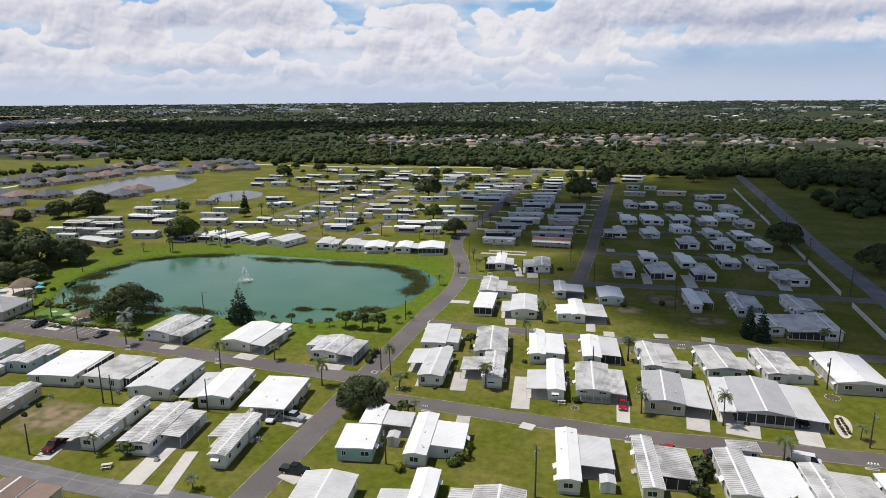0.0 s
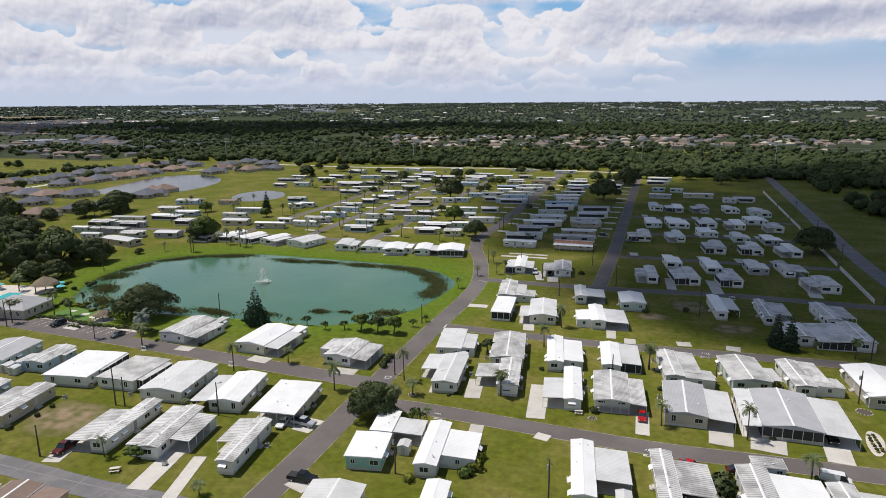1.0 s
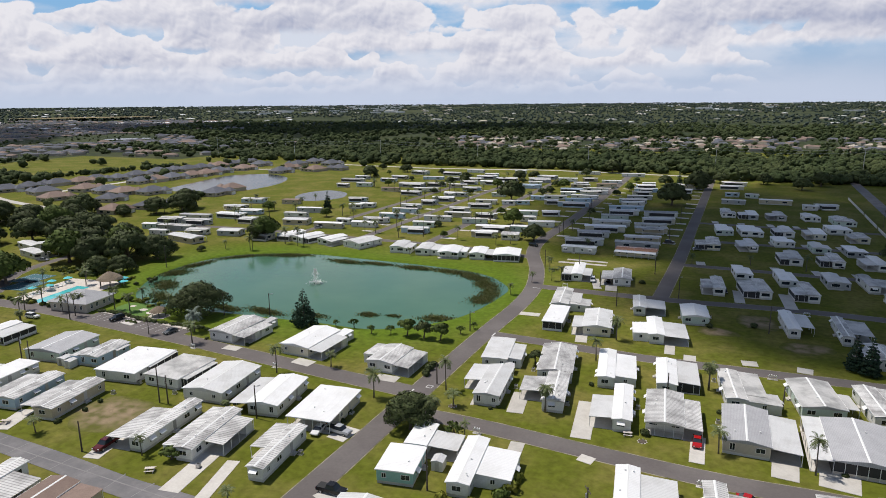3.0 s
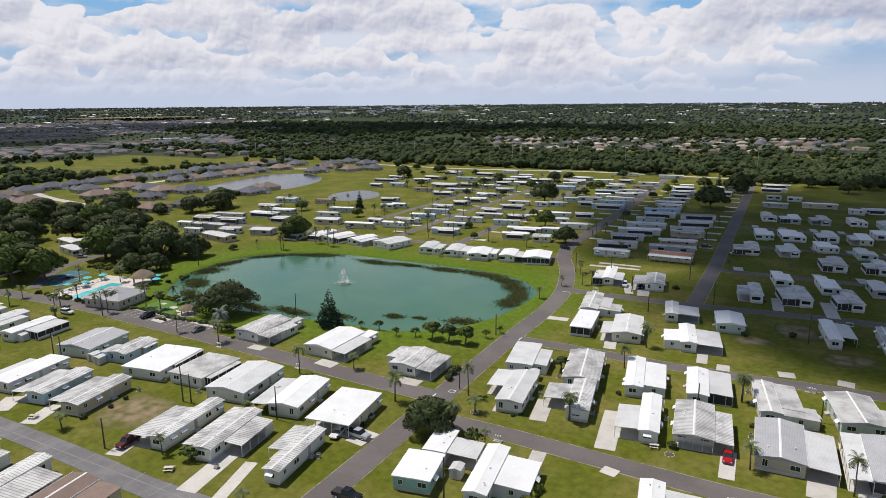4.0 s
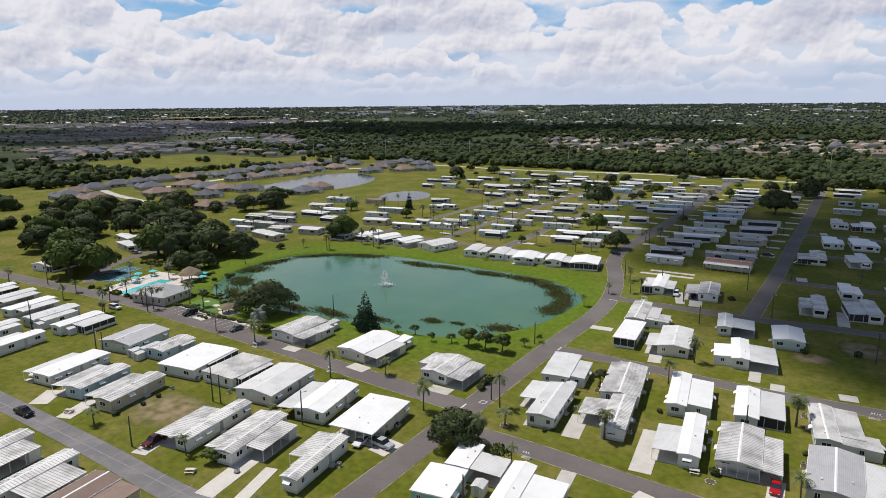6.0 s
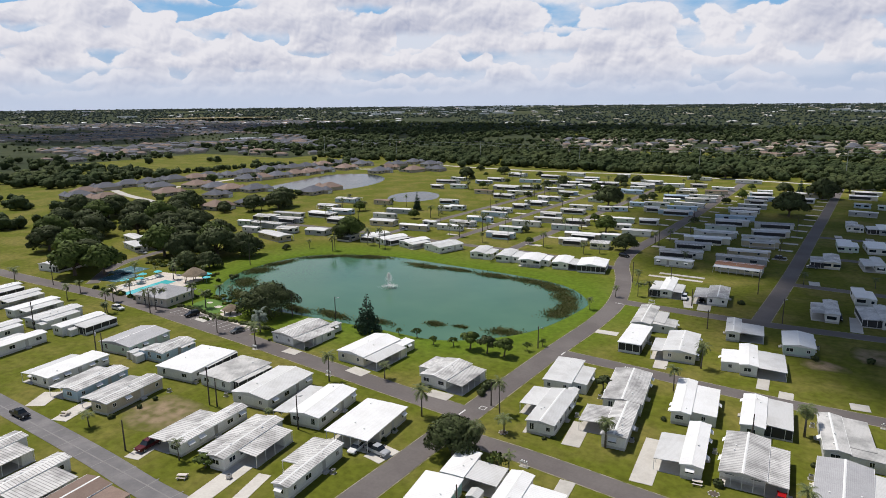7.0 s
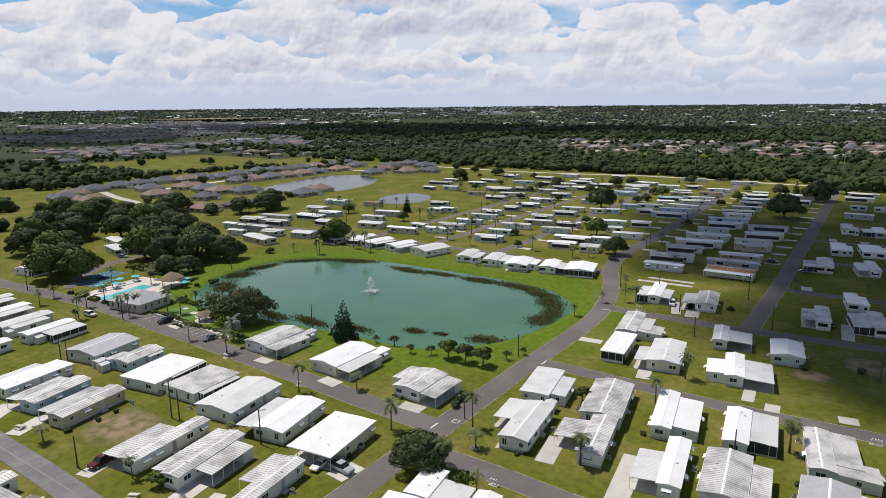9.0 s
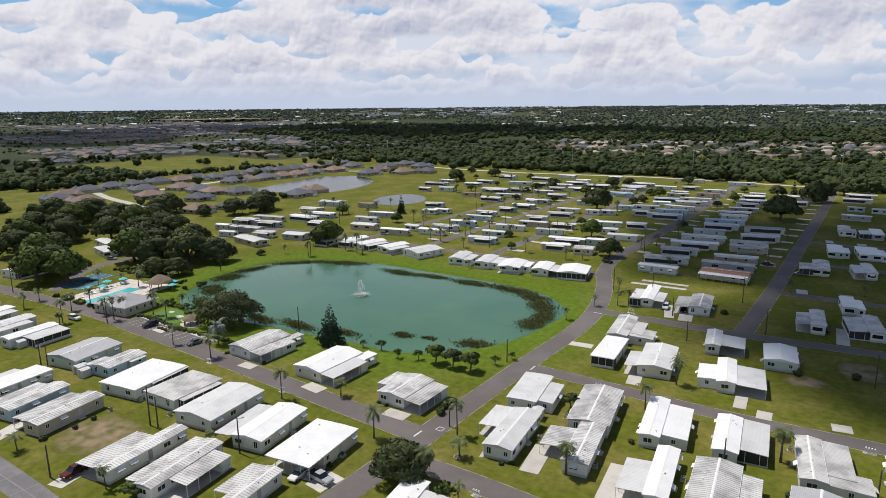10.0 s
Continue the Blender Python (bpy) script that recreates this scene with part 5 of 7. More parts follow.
def tree(kind, x, y, size, label, category="tree", group="", turn=None, tall=1.0, name="tree"):
    trunk_mesh, crown_mesh = kind
    t = base(name, x, y, 0, label, category, group)
    t.rotation_euler[2] = turn if turn is not None else (x * 12.9 + y * 7.7) % 6.28
    t.scale = (size, size, size * tall)
    placed("trunk", trunk_mesh, t)
    placed("crown", crown_mesh, t)
    return t


def palm_meshes(seed, height, fronds, length, leaf, droop=0.9, blade=0.62, bushy=False):
    """A ringed, slightly leaning trunk, and arching fronds of many leaflets."""
    r = random.Random(seed)
    lean = r.uniform(-0.05, 0.05) * height
    trunk = tube(bmesh.new(), [(0, 0, -0.1, 0.22), (lean * 0.3, 0, height * 0.35, 0.16), (lean * 0.7, 0, height * 0.7, 0.14), (lean, 0, height, 0.17 if not bushy else 0.3)], 8)
    verts, faces = [], []
    for k in range(fronds):
        a = 6.2832 * k / fronds * 1.618 * 3 + r.uniform(-0.2, 0.2)
        up = r.uniform(-0.45, 1.05)
        L = length * r.uniform(0.8, 1.1)
        steps = 7
        pts, p, e = [], Vector((lean, 0, height)), up
        for i in range(steps + 1):
            pts.append(p.copy())
            p = p + Vector((math.cos(a) * math.cos(e), math.sin(a) * math.cos(e), math.sin(e))) * L / steps
            e -= droop / steps * (1.0 + i * 0.25)
        side = Vector((-math.sin(a), math.cos(a), 0))
        for i in range(steps):
            q0, q1 = pts[i], pts[i + 1]
            w = blade * (0.55 + 0.45 * math.sin(math.pi * (i + 0.8) / (steps + 1)))
            for s in (-1, 1):
                for j in range(2):
                    c0 = q0.lerp(q1, j * 0.5)
                    c1 = q0.lerp(q1, j * 0.5 + 0.44)
                    tip = c1 + side * s * w + Vector((0, 0, -0.35 * w)) + (q1 - q0) * 0.5
                    n = len(verts)
                    verts += [c0, c1, tip]
                    faces.append((n, n + 1, n + 2))
    return baked("trunk", trunk, PALM_BARK, True), sheet("crown", [tuple(v) for v in verts], faces, leaf)


PALMS = [palm_meshes(2, 6.0, 22, 2.7, LEAF["palm"]), palm_meshes(4, 7.5, 20, 2.6, LEAF["palm"]), palm_meshes(6, 5.0, 22, 2.5, LEAF["palm"])]
FAN = [palm_meshes(9, 5.2, 40, 1.9, LEAF["palm"], 1.0, 0.55, True)]
SILVER = [palm_meshes(12, 3.6, 34, 2.6, LEAF["silver"], 0.8, 0.7, True)]
SMALL_PALM = [palm_meshes(15, 1.6, 16, 1.7, LEAF["bright"], 1.2, 0.4)]


def conifer_meshes(seed, height, spread, tiers):
    r = random.Random(seed)
    trunk = tube(bmesh.new(), [(0, 0, -0.1, 0.28), (0, 0, height * 0.5, 0.16), (0, 0, height, 0.03)], 7)
    lobes = []
    for k in range(tiers):
        f = k / (tiers - 1)
        z, rad = height * (0.1 + 0.88 * f), spread * (1 - f) ** 0.85 + 0.25
        m = max(3, int(9 * (1 - f)) + 2)
        for j in range(m):
            a = 6.2832 * j / m + k * 0.7 + r.uniform(-0.15, 0.15)
            d = rad * r.uniform(0.45, 0.95)
            lobes.append((d * math.cos(a), d * math.sin(a), z - d * 0.12, rad * 0.32 + 0.12, 0.35))
    return baked("trunk", trunk, BARK), leaf_mesh("crown", seed, lobes, 2600, 0.26, LEAF["pine"])


CONIFER = conifer_meshes(41, 10.5, 3.6, 13)
COLUMN = conifer_meshes(43, 10.0, 2.0, 12)


def bush_mesh(seed, spread, height, leaf, sprays, size):
    r = random.Random(seed)
    lobes = [(r.uniform(-0.5, 0.5) * spread, r.uniform(-0.5, 0.5) * spread, height * r.uniform(0.25, 0.5), spread * r.uniform(0.4, 0.6), height / spread * 0.8) for _ in range(7)]
    return leaf_mesh("bush", seed, lobes, sprays, size, leaf)


BUSH = {"green": bush_mesh(51, 1.0, 1.2, LEAF["oak"], 420, 0.17), "bright": bush_mesh(53, 1.0, 1.1, LEAF["bright"], 420, 0.17), "yellow": bush_mesh(55, 1.0, 1.2, LEAF["yellow"], 380, 0.17)}


def bush(kind, x, y, size, tall=1.0):
    ob = new("bush", BUSH[kind])
    ob.location, ob.scale, ob.rotation_euler[2] = (x, y, -0.03), (size, size, size * tall), (x * 3.1 + y) % 6.28
    return tagged(ob, {"green": "rounded dark green garden shrub", "bright": "fresh green garden shrub on the lawn", "yellow": "yellow-green variegated croton shrub"}[kind], "bush", "garden shrubs")


OAK_L, PALM_L = "broad dark green live oak with a spreading crown", "slender palm with an arching feathery crown"
tree(NEAR_OAK, -54.8, 121.4, 1.0, "dense dark green oak beside the lane junction", tall=0.95)
tree(FAN[0], -50.6, 122.8, 1.15, "stout cabbage palm beside the oak", "palm", tall=1.15, name="palm_tree")
tree(POND_OAK, -152.5, 161.5, 1.7, OAK_L, tall=0.76)
tree(SILVER[0], -141.8, 148.4, 1.15, "silver-blue fan palm on the verge", "palm", name="palm_tree", tall=1.3)
tree(CONIFER, -114.8, 166.2, 0.98, "dark conical pine on the pond bank", "pine", name="pine_tree", tall=1.15)
tree(COLUMN, 33.6, 193.0, 0.95, "slim dark conifer between homes", "pine", name="pine_tree")
tree(COLUMN, 36.6, 191.0, 1.0, "slim dark conifer between homes", "pine", name="pine_tree")
for k, (tx, ty) in enumerate(((-81.4, 170.6), (-76.0, 170.6), (-70.9, 171.0))):
    tree(ROUND[k % 2], tx, ty, 1.3, "clipped round-headed tree on the pond lawn", "tree", "round trees by the pond")
for tx, ty, ts in ((-99.3, 170.2, 0.9), (-92.0, 168.0, 0.8), (-86.5, 170.0, 0.85), (-67.5, 178.0, 0.8), (-65.5, 183.5, 0.7), (-105, 169.0, 0.7)):
    tree(SPARSE[0], tx, ty, ts, "young thin tree on the pond lawn", "tree", "young trees by the pond")
# oaks west of the pond and round the clubhouse
WEST_OAKS_A = ((-258, 153, 1.35, 3), (-249, 160, 1.2, 3), (-268, 163, 1.3, 0), (-258, 193, 1.4, 3), (-247, 196, 1.35, 0), (-236, 205, 1.45, 1), (-228, 213, 1.2, 2), (-247, 212, 1.3, 3), (-262, 208, 1.4, 0), (-275, 205, 1.3, 1), (-290, 170, 1.3, 3), (-300, 180, 1.2, 0), (-285, 215, 1.35, 2), (-300, 222, 1.4, 0), (-315, 215, 1.3, 1), (-325, 235, 1.4, 3), (-340, 228, 1.3, 0), (-310, 240, 1.3, 2), (-335, 250, 1.2, 1), (-355, 240, 1.4, 0))
WEST_OAKS_B = ((-367, 222, 1.3, 3), (-295, 238, 1.2, 1), (-270, 232, 1.1, 2), (-380, 235, 1.3, 1), (-350, 262, 1.1, 0), (-213, 265, 1.05, 0), (-325, 300, 1.1, 1), (-319, 315, 1.25, 2), (-366, 277, 1.25, 0), (-390, 245, 1.35, 0), (-405, 230, 1.4, 1), (-330, 200, 1.4, 2), (-345, 205, 1.4, 0), (-362, 200, 1.35, 1), (-230, 185, 0.75, 1), (-222, 190, 0.8, 2), (-315, 170, 1.3, 0), (-330, 180, 1.4, 3))
for tx, ty, ts, k in WEST_OAKS_A + WEST_OAKS_B:
    tree(OAKS[k], tx, ty, ts * 1.22, OAK_L if k < 3 else "broad fresh green oak with a spreading crown", "tree", "oaks west of the pond", tall=0.9)
# trees among the far rows
FRESH_L = "broad fresh green oak with a spreading crown"
for tx, ty, ts, k in ((-138, 431, 1.75, 0), (-109, 349, 1.0, 3), (-126, 377, 0.5, 3), (-86, 312, 1.0, 1), (-130, 303, 0.38, 3), (-303, 522, 1.3, 1), (-328, 588, 0.75, 2), (-291, 571, 0.95, 0),
                      (-169, 545, 1.05, 1), (-204, 448, 0.5, 2), (-177, 453, 0.5, 0), (-145, 328, 0.42, 1), (-322, 323, 1.65, 0), (-266, 335, 0.7, 3), (-211, 266, 1.3, 3), (-220, 331, 0.6, 3)):
    tree(FAR_OAKS[k] if ts < 0.7 or ty > 380 else OAKS[k], tx, ty, ts, OAK_L if k < 3 else FRESH_L, "tree", "trees among the homes", tall=0.95)
for tx, ty, ts, k in ((-221, 232, 0.36, 2), (-336, 286, 0.7, 0), (-51, 554, 1.05, 1), (-36, 451, 1.9, 0), (-26, 540, 1.9, 2), (-121, 508, 0.85, 3), (-107, 634, 1.6, 1), (-77, 402, 0.42, 0), (66, 320, 1.55, 0),
                      (93, 281, 1.5, 1), (-368, 283, 1.7, 2), (-380, 284, 1.2, 0), (-343, 291, 0.8, 1), (-12, 585, 1.1, 1), (20, 588, 1.2, 2), (45, 560, 1.2, 0), (60, 590, 1.4, 1)):
    tree(FAR_OAKS[k] if ts < 0.7 or ty > 380 else OAKS[k], tx, ty, ts, OAK_L if k < 3 else FRESH_L, "tree", "trees among the homes", tall=0.9)
row_rng = random.Random(61)
for k in range(26):
    tx, ty = row_rng.choice((-76, -126, -166, -210, -255, -300)) + row_rng.uniform(-5, 5), row_rng.uniform(470, 600)
    tree(FAR_OAKS[k % 4], tx, ty, row_rng.uniform(0.4, 0.85), OAK_L if k % 4 < 3 else FRESH_L, "tree", "trees among the homes", tall=row_rng.uniform(0.85, 1.1))
for tx, ty, ts in ((-213, 338, 1.0), (-261, 458, 0.9), (-151, 294, 0.8), (-100, 297, 0.8), (-94, 301, 0.7), (-233, 440, 1.0), (-220, 440, 1.0), (-187, 346, 0.8), (-201, 242, 0.95), (-272, 326, 1.0), (-274, 262, 1.0), (-320, 302, 1.1), (-64, 262, 0.8)):
    tree(PALMS[int(tx) % 3], tx, ty, ts, PALM_L, "palm", "palms", name="palm_tree", tall=1.1)
for k in range(44):
    tx = row_rng.choice((-78, -126, -163, -176, -198, -212, -250, -265)) + row_rng.uniform(-3, 3)
    tree(PALMS[k % 3], tx, row_rng.uniform(300, 560), row_rng.uniform(0.7, 1.05), PALM_L, "palm", "palms", name="palm_tree", tall=row_rng.uniform(0.9, 1.2))
tree(COLUMN, -236.7, 357, 1.1, "dark columnar cypress on the open lawn", "cypress", name="cypress_tree", tall=1.05)
tree(COLUMN, -40, 545, 1.3, "dark columnar cypress on the open lawn", "cypress", name="cypress_tree")
# palms along the lanes
LANE_PALMS_A = ((-134.8, 140.6, 0.95, 1.0), (-99.3, 133.6, 0.9, 1.0), (-88.8, 142.3, 0.8, 0.9), (-69.4, 131.2, 0.95, 1.05), (-55.8, 141.6, 0.85, 1.15), (-50.9, 134.8, 0.85, 0.75), (-27.1, 174.0, 0.85, 1.1), (-42.5, 121.3, 0.6, 0.95), (46.2, 137.0, 0.6, 0.9), (4.2, 136.9, 0.8, 1.0), (20.6, 135.9, 0.8, 1.15), (29.6, 122.8, 0.95, 1.0), (-24.9, 191.1, 0.9, 1.1), (-98, 91, 0.6, 0.9), (-72, 86.2, 0.65, 0.7), (-126, 88.5, 0.75, 0.7), (-152.4, 141.0, 0.7, 1.0), (-210, 141.5, 0.9, 1.2), (-201, 150.0, 0.75, 0.9), (-193, 149.5, 0.75, 0.9))
LANE_PALMS_B = ((-231, 141, 0.8, 1.0), (-55.5, 247, 0.85, 1.0), (-58.5, 245, 0.7, 0.9), (-67, 222, 0.7, 1.0), (-64.8, 240, 0.6, 1.0), (-225, 176, 0.8, 1.0), (-214, 182, 0.7, 1.0), (-171, 166, 0.55, 0.9), (-180, 168, 0.6, 0.8), (-232, 172, 0.7, 0.8), (-195, 260, 1.0, 1.2), (-186, 258, 1.0, 1.2), (-214, 240, 0.6, 1.2), (-253, 352, 1.0, 1.1), (-262, 300, 1.0, 1.0), (-297, 360, 1.0, 1.0), (-168, 300, 0.9, 1.1), (-121, 300, 0.9, 1.0), (-58, 305, 0.8, 1.0), (-75, 345, 0.9, 1.0))
LANE_PALMS_C = ((-72, 372, 0.9, 1.0), (-128, 262, 0.6, 1.0), (-145, 330, 0.9, 1.0), (-200, 330, 0.8, 1.0), (10, 300, 0.7, 1.0), (-12, 292, 0.7, 1.0), (30, 297, 0.8, 1.0))
for k, (tx, ty, ts, tall) in enumerate(LANE_PALMS_A + LANE_PALMS_B + LANE_PALMS_C):
    tree(PALMS[k % 3], tx, ty, ts, PALM_L, "palm", "palms", name="palm_tree", tall=tall)
for tx, ty, ts in ((-31.2, 140.2, 1.15), (0.9, 166.4, 1.25), (52, 190, 1.0), (-95.0, 110.8, 0.62), (-196, 131, 0.9), (43, 191, 0.6), (-155.5, 106, 0.5)):
    tree(FAN[0], tx, ty, ts, "cabbage palm with a dense round crown", "palm", "palms", name="palm_tree", tall=0.95)
tree(SPARSE[0], -44.6, 120.5, 1.1, "thin yellow-green tree beside the lane", "tree", tall=1.2)
tree(ROUND[0], -91.5, 92.2, 1.0, "low bushy tree in front of a home", "tree", tall=0.7)
tree(ROUND[1], -40.8, 165.0, 1.0, "small dark round-headed tree", "tree")
# palms and shrubs of the clubhouse garden
for k, (tx, ty) in enumerate(((-226.3, 133.9), (-199.8, 133.6), (-211.1, 148.5), (-195.8, 144.9), (-188.6, 144.1), (-176.3, 154.6), (-180.2, 163.2), (-228.7, 161.1), (-218.8, 170.9), (-236.3, 188.0), (-182.5, 153.9), (-266.6, 134.3))):
    tree(PALMS[k % 3], tx, ty, 0.75 + 0.12 * (k % 3), "slender palm in the clubhouse garden", "palm", "palms", name="palm_tree", tall=1.1)
# shrubs and hedges round the homes
bush_rng = random.Random(77)
SHRUBS_A = ((-29.2, 112.5, 1.7, "yellow"), (-28.6, 109.5, 1.9, "yellow"), (-29.5, 106.0, 1.6, "bright"), (-38.5, 101.8, 1.2, "yellow"), (-33.6, 102.5, 1.1, "yellow"), (14.5, 117.5, 2.2, "green"), (14.0, 113.5, 2.4, "green"), (13.2, 109.0, 2.2, "green"), (28.0, 106.5, 2.6, "green"), (-19.5, 203.5, 2.0, "green"), (-9.6, 138.6, 1.2, "green"), (-70.5, 122.5, 0.8, "green"), (-69.6, 118.5, 0.8, "green"), (-69.8, 115.5, 0.9, "bright"), (-64.5, 150.5, 1.4, "green"), (-64.2, 147.5, 1.4, "green"), (-64.6, 153.5, 1.3, "green"), (-76.5, 144.0, 0.6, "green"), (-79.0, 144.2, 0.6, "green"), (-26.5, 254.5, 1.3, "green"), (-96.8, 116.0, 0.9, "green"), (-126.0, 93.5, 0.9, "green"), (-125.5, 99.5, 0.8, "green"), (-126.0, 104.0, 0.8, "green"), (25.5, 137.6, 0.7, "green"), (31, 124, 1.1, "bright"))
SHRUBS_B = ((-41.2, 138.2, 0.7, "bright"), (-25.0, 158.0, 0.8, "green"), (11.0, 218, 1.3, "green"), (-1.2, 213, 1.2, "green"), (3.8, 155.0, 0.8, "green"), (-42.8, 136.8, 0.6, "green"), (-119.2, 145.6, 0.8, "green"), (-133.5, 144.8, 0.7, "green"))
for bx, by, bs, bk in SHRUBS_A + SHRUBS_B:
    bush(bk, bx, by, bs)
for k in range(34):
    a = k / 33
    bush("green" if k % 3 else "bright", -186 + a * 46 + bush_rng.uniform(-0.6, 0.6), 150.5 + math.sin(a * 9) * 0.8, bush_rng.uniform(0.8, 1.2), 0.8)
for k in range(48):
    bush(bush_rng.choice(("green", "bright", "yellow", "green")), -212 + bush_rng.uniform(-22, 14), bush_rng.choice((bush_rng.uniform(146.8, 148.5), bush_rng.uniform(178, 186))), bush_rng.uniform(0.7, 1.5))
for k in range(46):
    bush(bush_rng.choice(("green", "bright", "yellow")), -236 + bush_rng.uniform(-16, 10), 172 + bush_rng.uniform(8, 14), bush_rng.uniform(0.8, 1.6))
for k in range(26):
    bush(bush_rng.choice(("green", "bright", "yellow")), -178 + bush_rng.uniform(-14, 6), 163 + bush_rng.uniform(-3, 3.5), bush_rng.uniform(0.6, 1.3))


# ---- reeds in the pond ----
def reed_bed(x, y, rx, ry, turn, count, seed):
    r = np.random.default_rng(seed)
    p = r.normal(size=(count, 2)) * 0.45
    c, s = math.cos(radians(turn)), math.sin(radians(turn))
    X, Y = x + p[:, 0] * rx * c - p[:, 1] * ry * s, y + p[:, 0] * rx * s + p[:, 1] * ry * c
    a, h = r.random(count) * 3.1416, 0.42 + r.random(count) * 0.4
    w = 0.2 + r.random(count) * 0.2
    lean = r.normal(size=(count, 2)) * 0.45
    v = np.zeros((count, 3, 3))
    v[:, 0] = np.stack([X - np.cos(a) * w, Y - np.sin(a) * w, np.full(count, -0.9)], 1)
    v[:, 1] = np.stack([X + np.cos(a) * w, Y + np.sin(a) * w, np.full(count, -0.9)], 1)
    v[:, 2] = np.stack([X + lean[:, 0], Y + lean[:, 1], -0.9 + h], 1)
    me = sheet("reeds", v.reshape(-1, 3).tolist(), np.arange(count * 3).reshape(-1, 3).tolist(), LEAF["reed"])
    tagged(new("reeds", me), "clump of brownish green reeds standing in the pond", "reeds", kind="stuff")


REED_BEDS_A = ((-204, 199, 7, 3.5, 70, 900), (-193, 184, 8, 3, -40, 900), (-182, 172, 8, 2.5, -25, 800), (-206, 213, 10, 2.2, 80, 800), (-198, 233, 13, 2, 45, 900), (-180, 243, 12, 2.5, 22, 1200), (-149, 243, 10, 2.2, -3, 800), (-134, 245, 8, 1.8, 0, 600), (-115, 245, 9, 2.2, 2, 900), (-98, 245, 10, 2.4, -5, 1000), (-87, 241, 9, 2.6, -25, 1000), (-79, 232, 8, 3, -45, 1000), (-74, 222, 7, 2.5, -75, 800))
REED_BEDS_B = ((-74, 214, 6, 3, -80, 700), (-80, 189, 6, 2.4, 10, 600), (-102, 184, 4, 1.6, 0, 300), (-94, 186, 3, 1, 0, 120), (-120, 176, 7, 1.6, -3, 500), (-136, 173, 9, 1.8, -8, 700), (-151, 171, 8, 1.6, -8, 600), (-168, 168, 7, 1.4, -8, 400))
for k, (rx_, ry_, wx, wy, rt, rn) in enumerate(REED_BEDS_A + REED_BEDS_B):
    reed_bed(rx_ * 0.985 - 2.1, ry_ * 0.985 + 3.1, wx * 0.95, wy * 1.45, rt, int(rn * 2.4), 100 + k)


# ---- woodland and town out to the horizon ----
def ball(level):
    bm = bmesh.new()
    bmesh.ops.create_icosphere(bm, subdivisions=level, radius=1.0)
    v, f = np.array([p.co[:] for p in bm.verts]), np.array([[q.index for q in p.verts] for p in bm.faces])
    bm.free()
    return v, f


BALLS = {1: ball(1), 2: ball(2)}


def woods(name, seed, places, sizes, lumps, sprays, spray, label, main=2, leaf="wood", hull=0.3):
    """Countless joined tree crowns: each a heap of uneven lumps with leaf sprays standing out of it."""
    r = np.random.default_rng(seed)
    n = len(places)
    foot = np.stack([places[:, 0], places[:, 1], ground_height(places[:, 0], places[:, 1])], 1)
    tall = 0.7 + 0.45 * r.random(n)
    verts, faces, count = [], [], 0

    def heap_of(level, centre, radius, squash):
        nonlocal count
        bv, bf = BALLS[level]
        k = len(centre)
        rough = 1 + hull * r.normal(size=(k, len(bv))) * 0.6
        v = bv[None] * rough[..., None] * radius[:, None, None]
        v[..., 2] *= squash[:, None]
        v += centre[:, None, :]
        verts.append(v.reshape(-1, 3))
        faces.append((bf[None] + (np.arange(k) * len(bv))[:, None, None] + count).reshape(-1, 3))
        count += k * len(bv)

    heap_of(main, foot + np.stack([np.zeros(n), np.zeros(n), sizes * tall * 0.75], 1), sizes * 0.8, tall * 0.85)
    for k in range(lumps):
        a = r.random(n) * 6.283
        d = sizes * (0.35 + 0.35 * r.random(n))
        up = sizes * tall * (0.7 + 0.65 * r.random(n))
        heap_of(1, foot + np.stack([d * np.cos(a), d * np.sin(a), up], 1), sizes * (0.34 + 0.22 * r.random(n)), np.full(n, 0.8))
    tri_v, tri_f = np.concatenate(verts), np.concatenate(faces)
    if sprays:
        d = r.normal(size=(n, sprays, 3))
        d[..., 2] = np.abs(d[..., 2]) * 0.9 - 0.1
        d /= np.linalg.norm(d, axis=2, keepdims=True)
        c = d * (sizes[:, None] * (0.75 + 0.35 * r.random((n, sprays))))[..., None]
        c[..., 2] = c[..., 2] * tall[:, None] + (sizes * tall * 0.75)[:, None]
        c += foot[:, None, :]
        nn = d + r.normal(size=d.shape) * 0.3
        nn /= np.linalg.norm(nn, axis=2, keepdims=True)
        a = np.cross(nn, r.normal(size=d.shape))
        a /= np.linalg.norm(a, axis=2, keepdims=True)
        b = np.cross(nn, a)
        s = (spray * (0.6 + 0.8 * r.random((n, sprays))))[..., None]
        sv = np.stack([c - a * s, c + b * s, c + a * s * 0.9 - b * s * 0.5], 2).reshape(-1, 3)
        tri_f = np.concatenate([tri_f, np.arange(len(sv)).reshape(-1, 3) + len(tri_v)])
        tri_v = np.concatenate([tri_v, sv])
    me = bpy.data.meshes.new(name)
    m = len(tri_f)
    me.vertices.add(len(tri_v)), me.loops.add(m * 3), me.polygons.add(m)
    me.vertices.foreach_set("co", tri_v.ravel())
    me.loops.foreach_set("vertex_index", tri_f.ravel())
    me.polygons.foreach_set("loop_start", np.arange(m) * 3)
    me.polygons.foreach_set("use_smooth", np.ones(m, bool))
    me.update(calc_edges=True)
    me.materials.append(LEAF[leaf])
    tagged(new(name, me), label, "woodland", kind="stuff")


wr = np.random.default_rng(99)


def patchy(p, scale, cut):
    """Keeps places where a slow noise is high: gives clearings."""
    return np.array([noise.noise((x * scale, y * scale, 5.0)) > cut for x, y in p])


def strew(n, x0, x1, y0, y1):
    return np.stack([wr.uniform(x0, x1, n), wr.uniform(y0, y1, n)], 1)


